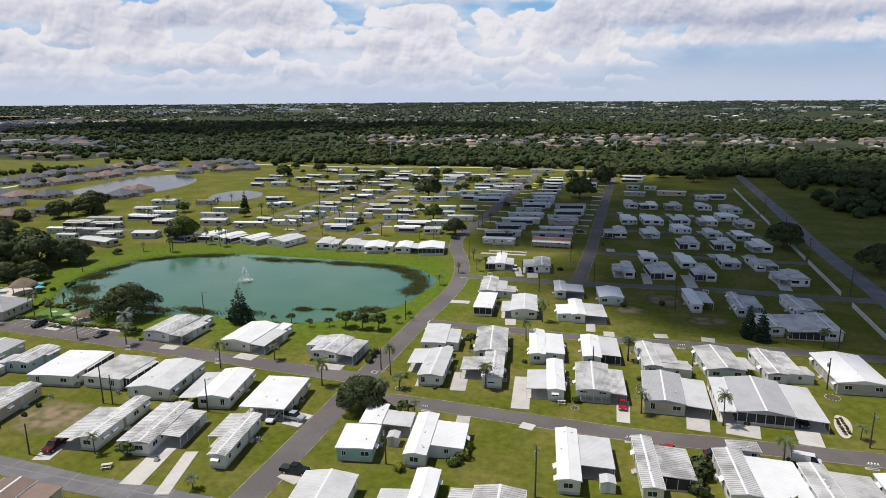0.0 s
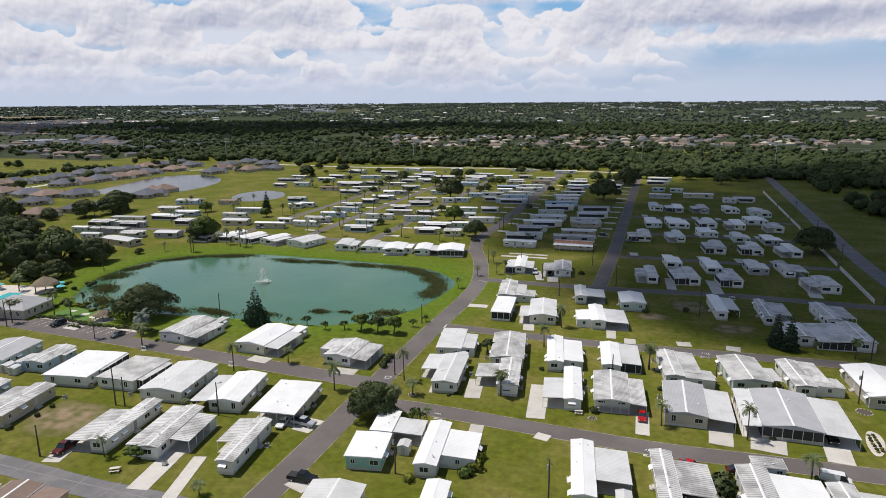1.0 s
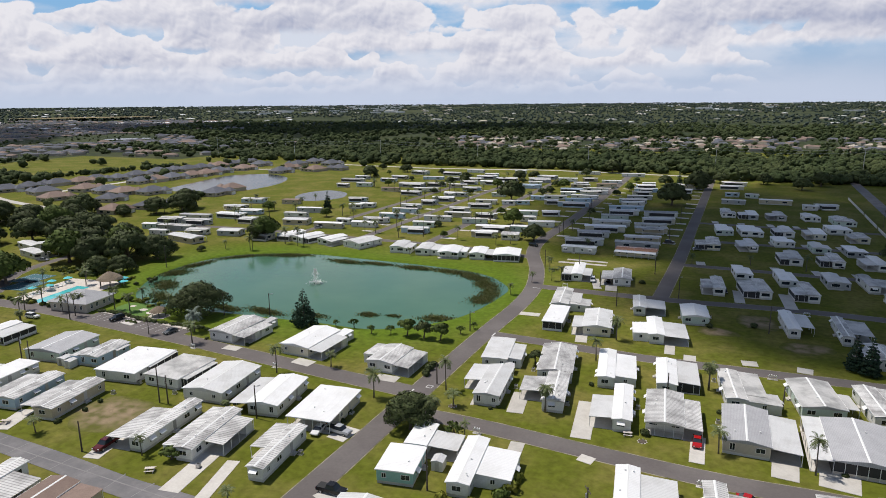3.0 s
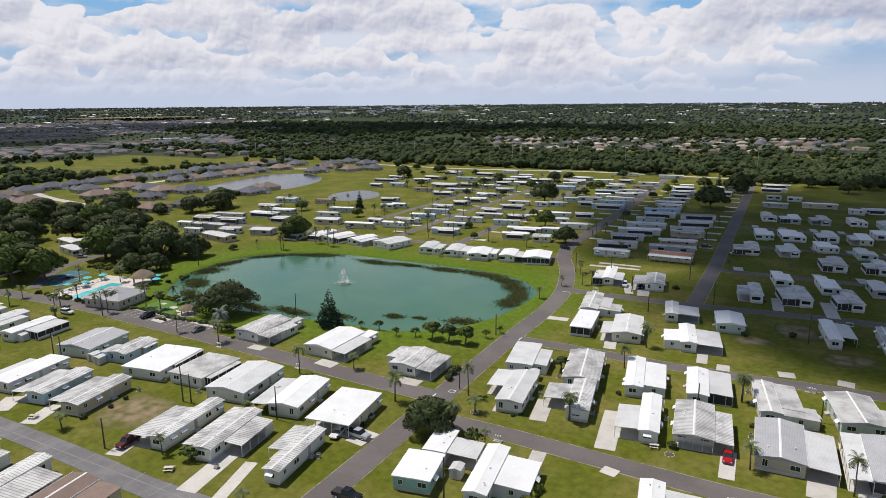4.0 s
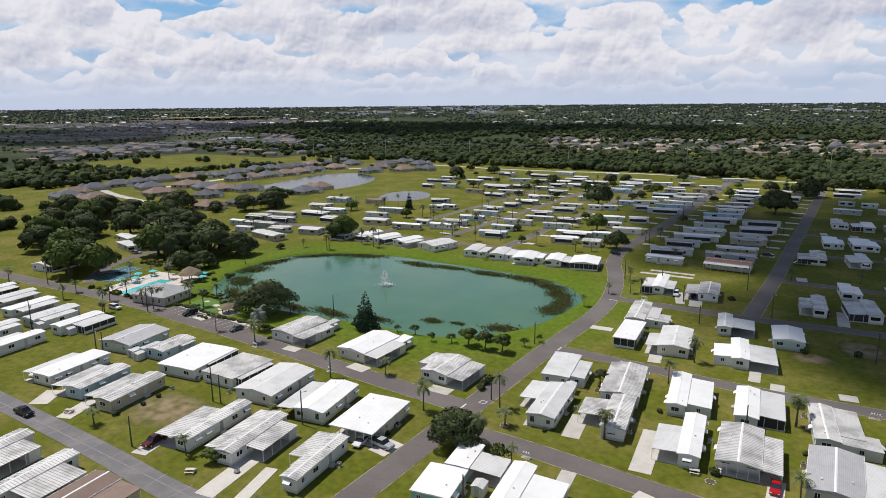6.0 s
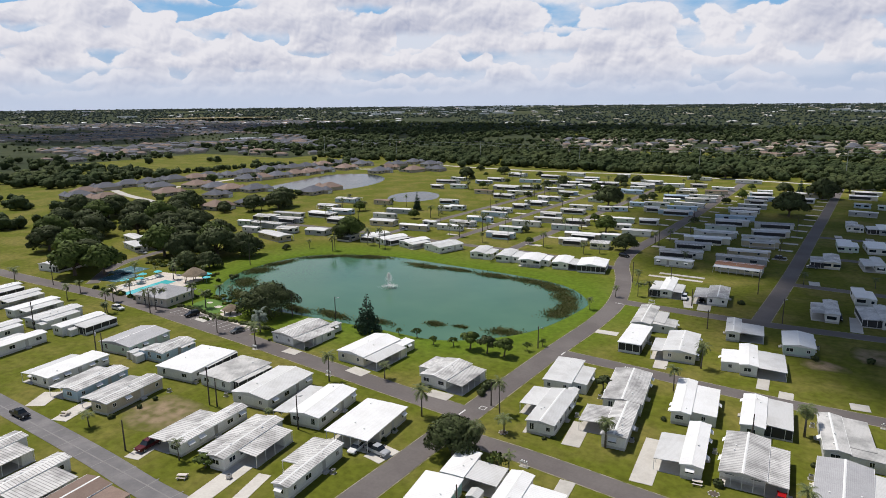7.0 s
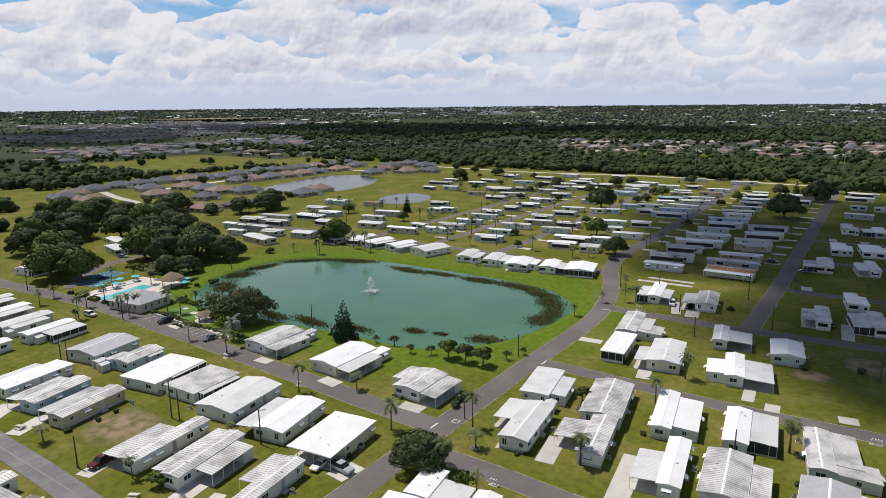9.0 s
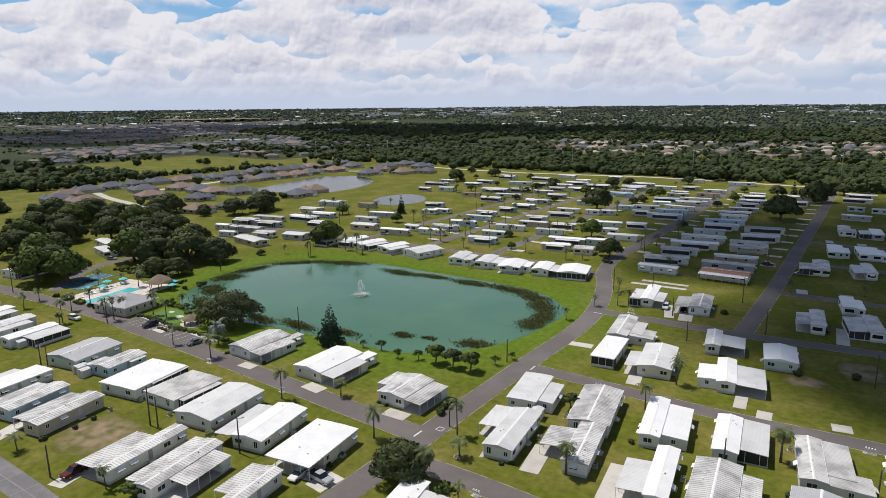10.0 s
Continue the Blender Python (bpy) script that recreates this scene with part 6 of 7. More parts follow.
def in_view(p):
    ang = np.degrees(np.arctan2(p[:, 0], p[:, 1]))
    return (ang > -76) & (ang < 27)


def estate(p):
    """The large grey estate far to the west."""
    a, r = np.degrees(np.arctan2(p[:, 0], p[:, 1])), np.hypot(p[:, 0], p[:, 1])
    wob = np.array([noise.noise((x * 0.004, y * 0.004, 9.0)) for x, y in p])
    return (a > -70) & (a < -45 + wob * 12) & (r > 1050 + wob * 200) & (r < 2500 + wob * 500)


def suburb_band(p):
    """The belt of tan-roofed houses among trees, beyond the woods north of the park."""
    a, r = np.degrees(np.arctan2(p[:, 0], p[:, 1])), np.hypot(p[:, 0], p[:, 1])
    wob = np.array([noise.noise((x * 0.006, y * 0.006, 2.0)) for x, y in p])
    return (a > -24 + wob * 8) & (a < 30) & (r > 930 + wob * 60) & (r < 1230 + wob * 120)


def crescent(p):
    """The houses round the retention pond and the meadows west of them."""
    return (p[:, 0] < -335) & (p[:, 0] > -600) & (p[:, 1] > 262) & (p[:, 1] < 625)


# nearer belts: east of the wide road, north of the park, and round the estate
belt = np.concatenate([strew(1250, 112, 380, 410, 700), strew(45, 128, 300, 250, 400), strew(1900, -340, 340, 640, 800), strew(170, -30, 110, 604, 645), strew(560, -600, -335, 632, 800),
                       strew(90, -640, -590, 150, 320), strew(110, -560, -390, 120, 235), strew(30, -590, -345, 262, 610), strew(150, -690, -555, 285, 400)])
belt = belt[patchy(belt, 0.012, -0.42) & (np.hypot(belt[:, 0] + 385, belt[:, 1] - 450) > 85)]
woods("woodland", 1, belt, wr.uniform(2.8, 5.8, len(belt)), 4, 26, 0.5, "belt of dark green broadleaf trees round the park")
u = wr.random(95)
hedge = np.stack([-606 + u * 56 + wr.normal(size=95) * 4, 325 + u * 215 + wr.normal(size=95) * 3], 1)
woods("woodland", 6, hedge, wr.uniform(1.6, 3.6, 95), 4, 26, 0.4, "uneven row of trees between a meadow and the houses")
mid = strew(9000, -1500, 900, 700, 1750)
mid = mid[patchy(mid, 0.006, -0.3) & in_view(mid) & ~estate(mid) & ~crescent(mid)]
mid = mid[~suburb_band(mid) | (wr.random(len(mid)) < 0.55)]
woods("woodland", 2, mid, wr.uniform(2.8, 6.8, len(mid)) * np.where(suburb_band(mid), 0.75, 1.0), 4, 7, 0.8, "dark green woodland beyond the park", main=1)
west = strew(2600, -1900, -640, 120, 900)
west = west[patchy(west, 0.009, -0.12) & in_view(west) & (~field(west[:, 0], west[:, 1]) | patchy(west, 0.02, 0.3)) & ~estate(west)]
woods("woodland", 3, west, wr.uniform(2.5, 6, len(west)), 3, 14, 0.7, "patches of dark woodland among distant fields")
lot = strew(1500, -2400, -680, 380, 1700)
lot = lot[estate(lot)]
woods("woodland", 7, lot, wr.uniform(1.8, 4.2, len(lot)), 2, 0, 0.7, "small trees between the houses of the far estate", main=1)
dist = np.sqrt(wr.uniform(1600 ** 2, 4700 ** 2, 17000))
ang = np.radians(wr.uniform(-76, 27, 17000))
far = np.stack([dist * np.sin(ang), dist * np.cos(ang)], 1)
far = far[patchy(far, 0.0025, -0.3) & ~estate(far)]
woods("woodland", 4, far, wr.uniform(3.2, 6.2, len(far)), 1, 0, 1.0, "dark woodland towards the horizon, tinted blue-grey for haze", main=1, leaf="hazewood", hull=0.25)


# ---- distant houses among the woods ----
def town(name, places, roofs, label, size=1.0):
    """Plain hip-roofed houses, too far off and too many to tell apart."""
    verts, faces, slots = [], [], []
    r = random.Random(len(places))
    for x, y in places:
        L, W, a = r.uniform(9, 13) * size, r.uniform(6, 8) * size, r.uniform(0, 3.14)
        h, top = 3.2, r.uniform(4.6, 5.6)
        z = float(ground_height(np.array(x), np.array(y)))
        c, s = math.cos(a), math.sin(a)

        def at(u, v, k):
            return (x + u * c - v * s, y + u * s + v * c, z + k)
        n = len(verts)
        verts += [at(-L, -W, 0), at(L, -W, 0), at(L, W, 0), at(-L, W, 0), at(-L, -W, h), at(L, -W, h), at(L, W, h), at(-L, W, h), at(-L + W, 0, top), at(L - W, 0, top)]
        faces += [(n, n + 1, n + 5, n + 4), (n + 1, n + 2, n + 6, n + 5), (n + 2, n + 3, n + 7, n + 6), (n + 3, n, n + 4, n + 7), (n + 4, n + 5, n + 9, n + 8), (n + 5, n + 6, n + 9), (n + 6, n + 7, n + 8, n + 9), (n + 7, n + 4, n + 8)]
        k = r.randrange(1, 1 + len(roofs))
        slots += [0, 0, 0, 0, k, k, k, k]
    me = sheet(name, verts, faces, WALL["stucco"])
    for m in roofs:
        me.materials.append(m)
    me.polygons.foreach_set("material_index", slots)
    tagged(new(name, me), label, "houses", kind="stuff")


suburb = strew(640, -560, 720, 860, 1380)
suburb = suburb[suburb_band(suburb) | (wr.random(640) < 0.06)]
town("distant_houses", suburb, [ROOF["brown"], ROOF["brown"], ROOF["slate"], ROOF["slate"], WALL["stucco"]], "far tan and brown roofed houses among trees", 0.72)
lots = np.array([(gx + (gy // 42 % 2) * 11, gy) for gy in range(380, 1700, 42) for gx in range(-2350, -700, 24)], float) + wr.uniform(-3, 3, (32 * 69, 2))
lots = lots[estate(lots) & patchy(lots, 0.003, -0.25)]
town("distant_houses", lots, [ROOF["slate"], ROOF["slate"], ROOF["slate"], ROOF["brown"]], "far estate of grey-roofed houses in rows", 0.8)
near_west = np.concatenate([strew(120, -1000, -620, 620, 900), strew(110, -1080, -810, 430, 680)])
town("distant_houses", near_west[patchy(near_west, 0.006, -0.1)], [ROOF["slate"], ROOF["brown"], ROOF["slate"]], "far grey and tan roofed houses beyond a meadow", 0.8)
dist = wr.uniform(1900, 4700, 330)
ang = np.radians(wr.uniform(-76, 27, 330))
town("distant_houses", np.stack([dist * np.sin(ang), dist * np.cos(ang)], 1), [ROOF["white"], WALL["stucco"], ROOF["pale"]], "tiny pale buildings scattered towards the horizon", 1.2)



def far_land(a0, a1, r0, r1, material, name, label, category, lift=0.6):
    """A level patch of open land or water between two bearings and two distances."""
    r = random.Random(int(r0))
    line = []
    for k in range(24):
        u = k / 24 * 6.2832
        w = r.uniform(0.75, 1.05)
        a, d = radians((a0 + a1) / 2 + (a1 - a0) / 2 * w * math.cos(u)), (r0 + r1) / 2 + (r1 - r0) / 2 * w * math.sin(u)
        line.append((d * math.sin(a), d * math.cos(a)))
    z = max(float(ground_height(np.array(x), np.array(y))) for x, y in line)
    return flat_shape(name, [Vector(p) for p in line], z + lift, material, label, category)


far_land(-58, -47.5, 2560, 2760, BARE, "bare_land", "strip of bare sandy building land", "soil", 7.0)
far_land(-51.5, -47.6, 1370, 1440, GREY_WATER, "water", "far pale retention pond among houses", "pond")
far_land(-47.0, -45.2, 1430, 1490, GREY_WATER, "water", "far pale retention pond among houses", "pond")
far_land(-23.5, -20, 1320, 1400, GRASS, "clearing", "far mown clearing with pale sand", "clearing", 3.0)


def warehouses(places):
    """Long low pale sheds near the horizon, too far off to tell apart."""
    r = random.Random(12)
    bm = bmesh.new()
    for a, d in places:
        x, y = d * math.sin(radians(a)), d * math.cos(radians(a))
        z, l, w, h = float(ground_height(np.array(x), np.array(y))), r.uniform(20, 80), r.uniform(12, 22), r.uniform(5, 8)
        n = len(bm.verts)
        box(bm, -l / 2, l / 2, -w / 2, w / 2, 0, h)
        bm.verts.ensure_lookup_table()
        bmesh.ops.transform(bm, matrix=pose(x, y, z, rz=-a + r.uniform(-15, 15)), verts=bm.verts[n:])
    tagged(new("distant_sheds", baked("distant_sheds", bm, ROOF["white"])), "long low pale sheds near the horizon", "buildings", kind="stuff")


shed_rng = random.Random(31)
warehouses([(shed_rng.choice((shed_rng.uniform(-10, 26), shed_rng.uniform(-40, -28), shed_rng.uniform(-76, 26))), shed_rng.uniform(2900, 4500)) for _ in range(110)])


# ---- power line across the woods ----
def pylon(x, y, height):
    p = base("transmission_pole", x, y, 0, "tall grey steel transmission pole above the trees", "pole", "power line")
    part("shaft", tube(bmesh.new(), [(0, 0, -0.2, 0.35), (0, 0, height, 0.18)], 8), STEEL, p)
    for z in (height - 1, height - 4):
        part("crossarm", box(bmesh.new(), -0.1, 0.1, -2.2, 2.2, z - 0.1, z + 0.1), STEEL, p)


LINE_Y = 668.0
for k in range(9):
    pylon(-620 + k * 120, LINE_Y + k * 3, 24)
for dz, dy in ((23, -2), (23, 2), (20, -2), (20, 2)):
    bm = bmesh.new()
    for k in range(8):
        pts = []
        for i in range(7):
            u = i / 6
            pts.append((-620 + (k + u) * 120, LINE_Y + (k + u) * 3 + dy, dz - 9.0 * u * (1 - u)))
        for p0, p1 in zip(pts, pts[1:]):
            branch(bm, p0, p1, 0.05, 0.05, 4)
    tagged(new("power_cable", baked("power_cable", bm, STEEL)), "sagging grey overhead power cable", "cable", "power line")


# ---- clubhouse, pool and courts ----
def hip_roof(bm, x0, x1, y0, y1, z, top):
    o = min(x1 - x0, y1 - y0) / 2
    a = [bm.verts.new(p) for p in ((x0, y0, z), (x1, y0, z), (x1, y1, z), (x0, y1, z))]
    if x1 - x0 >= y1 - y0:
        r = [bm.verts.new((x0 + o * 0.95, (y0 + y1) / 2, top)), bm.verts.new((x1 - o * 0.95, (y0 + y1) / 2, top))]
        fs = ((a[0], a[1], r[1], r[0]), (a[1], a[2], r[1]), (a[2], a[3], r[0], r[1]), (a[3], a[0], r[0]))
    else:
        r = [bm.verts.new(((x0 + x1) / 2, y0 + o * 0.95, top)), bm.verts.new(((x0 + x1) / 2, y1 - o * 0.95, top))]
        fs = ((a[0], a[1], r[0]), (a[1], a[2], r[1], r[0]), (a[2], a[3], r[1]), (a[3], a[0], r[0], r[1]))
    for f in fs:
        bm.faces.new(f)
    bm.faces.new(a[::-1])
    return bm


club = base("clubhouse", -196.0, 152.5, 10, "beige clubhouse with a grey hipped shingle roof beside the pool", "clubhouse")
part("wall", box(bmesh.new(), -7.2, 7.2, -6.2, 6.2, 0, 3.2), WALL["beige"], club)
part("roof", hip_roof(bmesh.new(), -8, 8, -7, 7, 3.2, 6.0), ROOF["grey"], club)
part("soffit", box(bmesh.new(), -7.9, 7.9, -6.9, 6.9, 3.05, 3.19), TRIM, club)
for k in (-5.4, -2.8, 2.6, 5.0):
    window(club, k, -6.2, 1.7, 0, "tall")
placed("door", DOORLEAF, club, (0.2, -6.2, 0), 0)
for k in (-4, -1.6, 1.6, 4.0):
    window(club, 7.2, k, 1.7, 90, "tall")

deck = part("pool_deck", box(bmesh.new(), -12, 12, -14, 14, -0.1, 0.08), SAND_PAVE, None, "pale paved pool deck", (-218, 163.5, 0), 10)
tagged(deck, "", "paving", kind="structure")
pool = base("swimming_pool", -215.6, 158.5, 10, "long turquoise swimming pool set in a pale deck", "pool", z=0.09)
part("coping", box(bmesh.new(), -3.5, 3.5, -11, 11, -0.05, 0.06), SAND_PAVE, pool)
part("water", box(bmesh.new(), -2.9, 2.9, -10.4, 10.4, -0.04, 0.066), POOL, pool, "clear turquoise water")

for cx, cy, ct in ((-247, 169, 10), (-240, 161, 10)):
    c_ob = part("court", box(bmesh.new(), -5.5, 5.5, -6, 6, -0.05, 0.07), COURT, None, "blue-green painted games court", (cx, cy, 0), ct)
    tagged(c_ob, "", "court", kind="structure")
    bm = bmesh.new()
    for a, b, c, d in ((-4.5, 4.5, -5, -4.92), (-4.5, 4.5, 4.92, 5), (-4.5, -4.42, -5, 5), (4.42, 4.5, -5, 5), (-4.5, 4.5, -0.04, 0.04), (-0.04, 0.04, -5, 5)):
        box(bm, a, b, c, d, 0.071, 0.078)
    tagged(part("court_lines", bm, WHITE_LINE, None, "white painted court lines", (cx, cy, 0), ct), "", "marking", kind="structure")


def thatched_hut(x, y, size, height, label):
    h = base("tiki_hut", x, y, 20, label, "hut")
    bm = bmesh.new()
    rings = []
    r = random.Random(3)
    for z, rad in ((height * 0.5, 1.0), (height * 0.62, 0.84), (height * 0.8, 0.5), (height * 0.95, 0.16), (height, 0.02)):
        rings.append([bm.verts.new((math.cos(k * 0.3927) * rad * size * r.uniform(0.95, 1.05), math.sin(k * 0.3927) * rad * size * r.uniform(0.95, 1.05), z + r.uniform(-0.12, 0.12))) for k in range(16)])
    for a, b in zip(rings, rings[1:]):
        for k in range(16):
            bm.faces.new((a[k], a[(k + 1) % 16], b[(k + 1) % 16], b[k]))
    bm.faces.new(rings[0][::-1])
    part("roof", bm, THATCH, h, "shaggy palm thatch")
    for k in range(6):
        a = k * 1.047
        part("post", tube(bmesh.new(), [(math.cos(a) * size * 0.8, math.sin(a) * size * 0.8, 0, 0.13), (math.cos(a) * size * 0.8, math.sin(a) * size * 0.8, height * 0.56, 0.12)], 7), POLE_WOOD, h)
    return h


thatched_hut(-208.8, 173.5, 4.7, 5.8, "large brown thatched tiki hut beside the pool")
thatched_hut(-163.7, 155.0, 2.8, 3.4, "small brown thatched shelter on the lawn")


def umbrella(x, y):
    u = base("umbrella", x, y, (x * 7) % 90, "open turquoise canvas umbrella over the pool deck", "umbrella", "umbrellas on the deck")
    part("pole", tube(bmesh.new(), [(0, 0, 0, 0.04), (0, 0, 2.5, 0.03)], 6), TRIM, u)
    bm = bmesh.new()
    top, edge = bm.verts.new((0, 0, 2.75)), [bm.verts.new((1.7 * math.cos(k * 0.7854), 1.7 * math.sin(k * 0.7854), 2.1)) for k in range(8)]
    for k in range(8):
        bm.faces.new((top, edge[k], edge[(k + 1) % 8]))
    bm.faces.new(edge[::-1])
    part("canopy", bm, CANVAS, u)


for ux, uy in ((-226.5, 155.5), (-229.0, 164.5), (-227.5, 170.0), (-207.5, 178.5), (-203.5, 175.0), (-224, 160)):
    umbrella(ux, uy)


def lounger(x, y, turn):
    l = base("sun_lounger", x, y, turn, "white sun lounger on the pool deck", "lounger", "loungers by the pool", z=0.08)
    part("frame", box(box(bmesh.new(), -0.32, 0.32, -0.9, 0.5, 0.28, 0.34), -0.32, 0.32, -0.85, -0.78, 0, 0.28), TRIM, l)
    part("backrest", prism(bmesh.new(), [(0, 0.3), (0.55, 0.75), (0.52, 0.79), (-0.03, 0.34)], -0.32, 0.32), TRIM, l, loc=(0, 0.5, 0), turn=90)


for k in range(12):
    lounger(-222.5 - k * 0.42, 151.5 + k * 1.75, 105)

putting = flat_shape("putting_green", spline([(-183, 154), (-184, 161), (-177, 163), (-171, 159), (-168.5, 152.5), (-175, 152)]), 0.05, TURF, "bright green putting green with winding edges", "lawn")
for sx, sy, sr in ((-173.5, 157.5, 1.5), (-180, 159, 1.1), (-168, 156.5, 2.2), (-163.5, 154.8, 3.6)):
    flat_shape("sand_patch", [Vector((sx + sr * math.cos(k * 0.5236) * (1.15 if k % 3 else 0.9), sy + sr * math.sin(k * 0.5236) * 0.8)) for k in range(12)], 0.07, SAND_PAVE, "pale sand patch on the green", "sand")

# ---- car park in front of the clubhouse ----
tagged(part("car_park", box(bmesh.new(), -21.5, 20.5, -3.4, 3.6, -0.06, 0.055), ASPHALT, None, "asphalt car park with white bay lines", (-163.5, 145.6, 0), -2), "", "car park", kind="structure")
for k in range(13):
    if k in (5, 6):
        continue
    tagged(part("bay_line", box(bmesh.new(), -0.06, 0.06, -2.4, 2.4, 0.058, 0.066), WHITE_LINE, None, "white painted bay line", (-181.5 + k * 2.9, 146.9 - k * 0.09, 0), -6), "", "marking", kind="structure")
tagged(part("path", box(bmesh.new(), -22, 19, -0.7, 0.7, -0.05, 0.1), SAND_PAVE, None, "pale concrete footpath along the car park", (-163.5, 150.0, 0), -2), "", "path", kind="structure")
island = part("island", box(bmesh.new(), -2.6, 2.6, -1.9, 1.9, -0.05, 0.16), CONCRETE, None, "kerbed planting island in the car park", (-166.4, 146.5, 0), -4)
tagged(island, "", "kerb", kind="structure")
for k in range(5):
    bush("green" if k % 2 else "bright", -168.2 + k * 0.9, 146.6 + (k % 2) * 0.5, 0.7)


# ---- vehicles ----
wb = bmesh.new()
bmesh.ops.create_cone(wb, cap_ends=True, segments=14, radius1=0.34, radius2=0.34, depth=0.22, matrix=Matrix.Rotation(radians(90), 4, "Y"))
TYRE = baked("tyre", wb, RUBBER)
wb = bmesh.new()
bmesh.ops.create_cone(wb, cap_ends=True, segments=12, radius1=0.2, radius2=0.2, depth=0.24, matrix=Matrix.Rotation(radians(90), 4, "Y"))
RIM = baked("rim", wb, STEEL)
LAMP = baked("headlight", box(bmesh.new(), -0.16, 0.16, -0.03, 0.03, -0.08, 0.08), surface("lamp_glass", (0.7, 0.7, 0.68), 0.1, bump=0))
TAIL = baked("tail_light", box(bmesh.new(), -0.14, 0.14, -0.03, 0.03, -0.1, 0.1), surface("tail_glass", (0.35, 0.01, 0.01), 0.15, bump=0))
BODIES = {
    # lower body and cabin as (y, z) outlines, nose towards -y
    "car": ([(-2.2, 0.35), (-2.25, 0.62), (-2.05, 0.78), (-0.95, 0.92), (1.5, 0.95), (2.15, 0.92), (2.25, 0.6), (2.2, 0.35)], [(-1.0, 0.9), (-0.3, 1.38), (0.95, 1.42), (1.75, 0.93)], 1.78),
    "suv": ([(-2.3, 0.4), (-2.35, 0.8), (-2.2, 0.98), (-1.0, 1.08), (2.3, 1.1), (2.4, 0.7), (2.35, 0.4)], [(-1.05, 1.06), (-0.45, 1.68), (1.9, 1.72), (2.3, 1.1)], 1.9),
    "pickup": ([(-2.75, 0.45), (-2.8, 0.85), (-2.65, 1.02), (-1.3, 1.1), (2.75, 1.12), (2.8, 0.7), (2.75, 0.45)], [(-1.35, 1.08), (-0.75, 1.75), (0.65, 1.78), (0.85, 1.1)], 1.95),
    "van": ([(-2.6, 0.4), (-2.65, 0.85), (-2.4, 1.05), (-1.9, 1.15), (2.6, 1.2), (2.68, 0.7), (2.62, 0.4)], [(-2.0, 1.1), (-1.35, 1.98), (2.45, 2.05), (2.6, 1.2)], 2.0),
}


def vehicle(kind, x, y, turn, paint, label, z=0.05):
    low, cab, width = BODIES[kind]
    v = base({"car": "car", "suv": "car", "pickup": "pickup_truck", "van": "van"}[kind], x, y, turn, label, {"pickup": "pickup truck", "van": "van"}.get(kind, "car"), "parked vehicles", z)

    def shell(bm, outline, w, inset):
        mid = sum(p[1] for p in outline) / len(outline)
        ring = []
        for s in (-1, 1):
            ring.append([bm.verts.new((s * (w / 2 - (inset if p[1] > mid else 0)), p[0], p[1])) for p in outline])
        n = len(outline)
        bm.faces.new(ring[0])
        bm.faces.new(ring[1][::-1])
        for i in range(n):
            bm.faces.new((ring[0][(i + 1) % n], ring[0][i], ring[1][i], ring[1][(i + 1) % n]))
        return bm
    bm = shell(bmesh.new(), low, width, 0.06)
    bmesh.ops.bevel(bm, geom=bm.edges[:], offset=0.06, segments=2, affect="EDGES")
    part("body", bm, CAR[paint], v)
    cz = max(p[1] for p in cab)
    glass = shell(bmesh.new(), cab, width - 0.14, 0.2)
    part("cabin", glass, GLASS, v, "dark glazed cabin")
    ys = sorted(p[0] for p in cab if p[1] > cz - 0.1)
    roof_bm = box(bmesh.new(), -width / 2 + 0.24, width / 2 - 0.24, ys[0] - 0.02, ys[-1] + 0.02, cz - 0.02, cz + 0.05)
    bmesh.ops.bevel(roof_bm, geom=roof_bm.edges[:], offset=0.03, segments=2, affect="EDGES")
    part("roof", roof_bm, CAR[paint], v)
    if kind == "van":
        part("side_panel", shell(bmesh.new(), [(-0.6, 1.12), (-0.6, 1.98), (2.44, 2.03), (2.58, 1.2)], width - 0.1, 0.16), CAR[paint], v)
    if kind == "pickup":
        part("bed", box(bmesh.new(), -width / 2 + 0.14, width / 2 - 0.14, 0.95, 2.65, 1.0, 1.13), RUBBER, v, "dark open load bed")
    L = low[-2][0]
    for s in (-1, 1):
        for wy in (-L * 0.64, L * 0.62):
            t = placed("wheel", TYRE, v, (s * (width / 2 - 0.1), wy, 0.34))
            placed("rim", RIM, t)
        placed("headlight", LAMP, v, (s * width * 0.36, low[1][0] + 0.02, low[1][1] + 0.02))
        placed("tail_light", TAIL, v, (s * width * 0.4, L, 0.85))
    return v


vehicle("pickup", -67.6, 114.0, 86, "silver", "silver grey pickup truck on a concrete pad")
vehicle("car", -71.8, 112.6, 8, "white", "small white car under a carport edge")
vehicle("pickup", -57.0, 95.6, 92, "black", "black pickup truck parked beside the lane")
vehicle("pickup", -107.4, 90.6, 8, "maroon", "dark maroon pickup truck on a driveway")
vehicle("car", 0.2, 138.8, 3, "red", "bright red car at a carport", 0.09)
vehicle("car", 9.6, 121.6, 80, "red", "red car beside a home")
vehicle("car", 17.8, 122.4, 100, "maroon", "dark red car half hidden by shrubs")
vehicle("van", 33.6, 124.2, 84, "white", "white panel van parked beside the lane")
vehicle("pickup", -143.6, 82.6, 92, "black", "black pickup truck on the lane", 0.07)
vehicle("suv", -172.6, 146.6, -4, "black", "black car in a parking bay", 0.06)
vehicle("car", -147.5, 144.6, -4, "grey", "dark grey car in a parking bay", 0.06)
vehicle("car", -163.8, 95.5, 10, "white", "white car under a carport", 0.1)
vehicle("car", -34.0, 205.0, 8, "black", "black car under a carport", 0.1)
vehicle("suv", 36.5, 140.5, 0, "black", "dark car in a screened carport", 0.1)
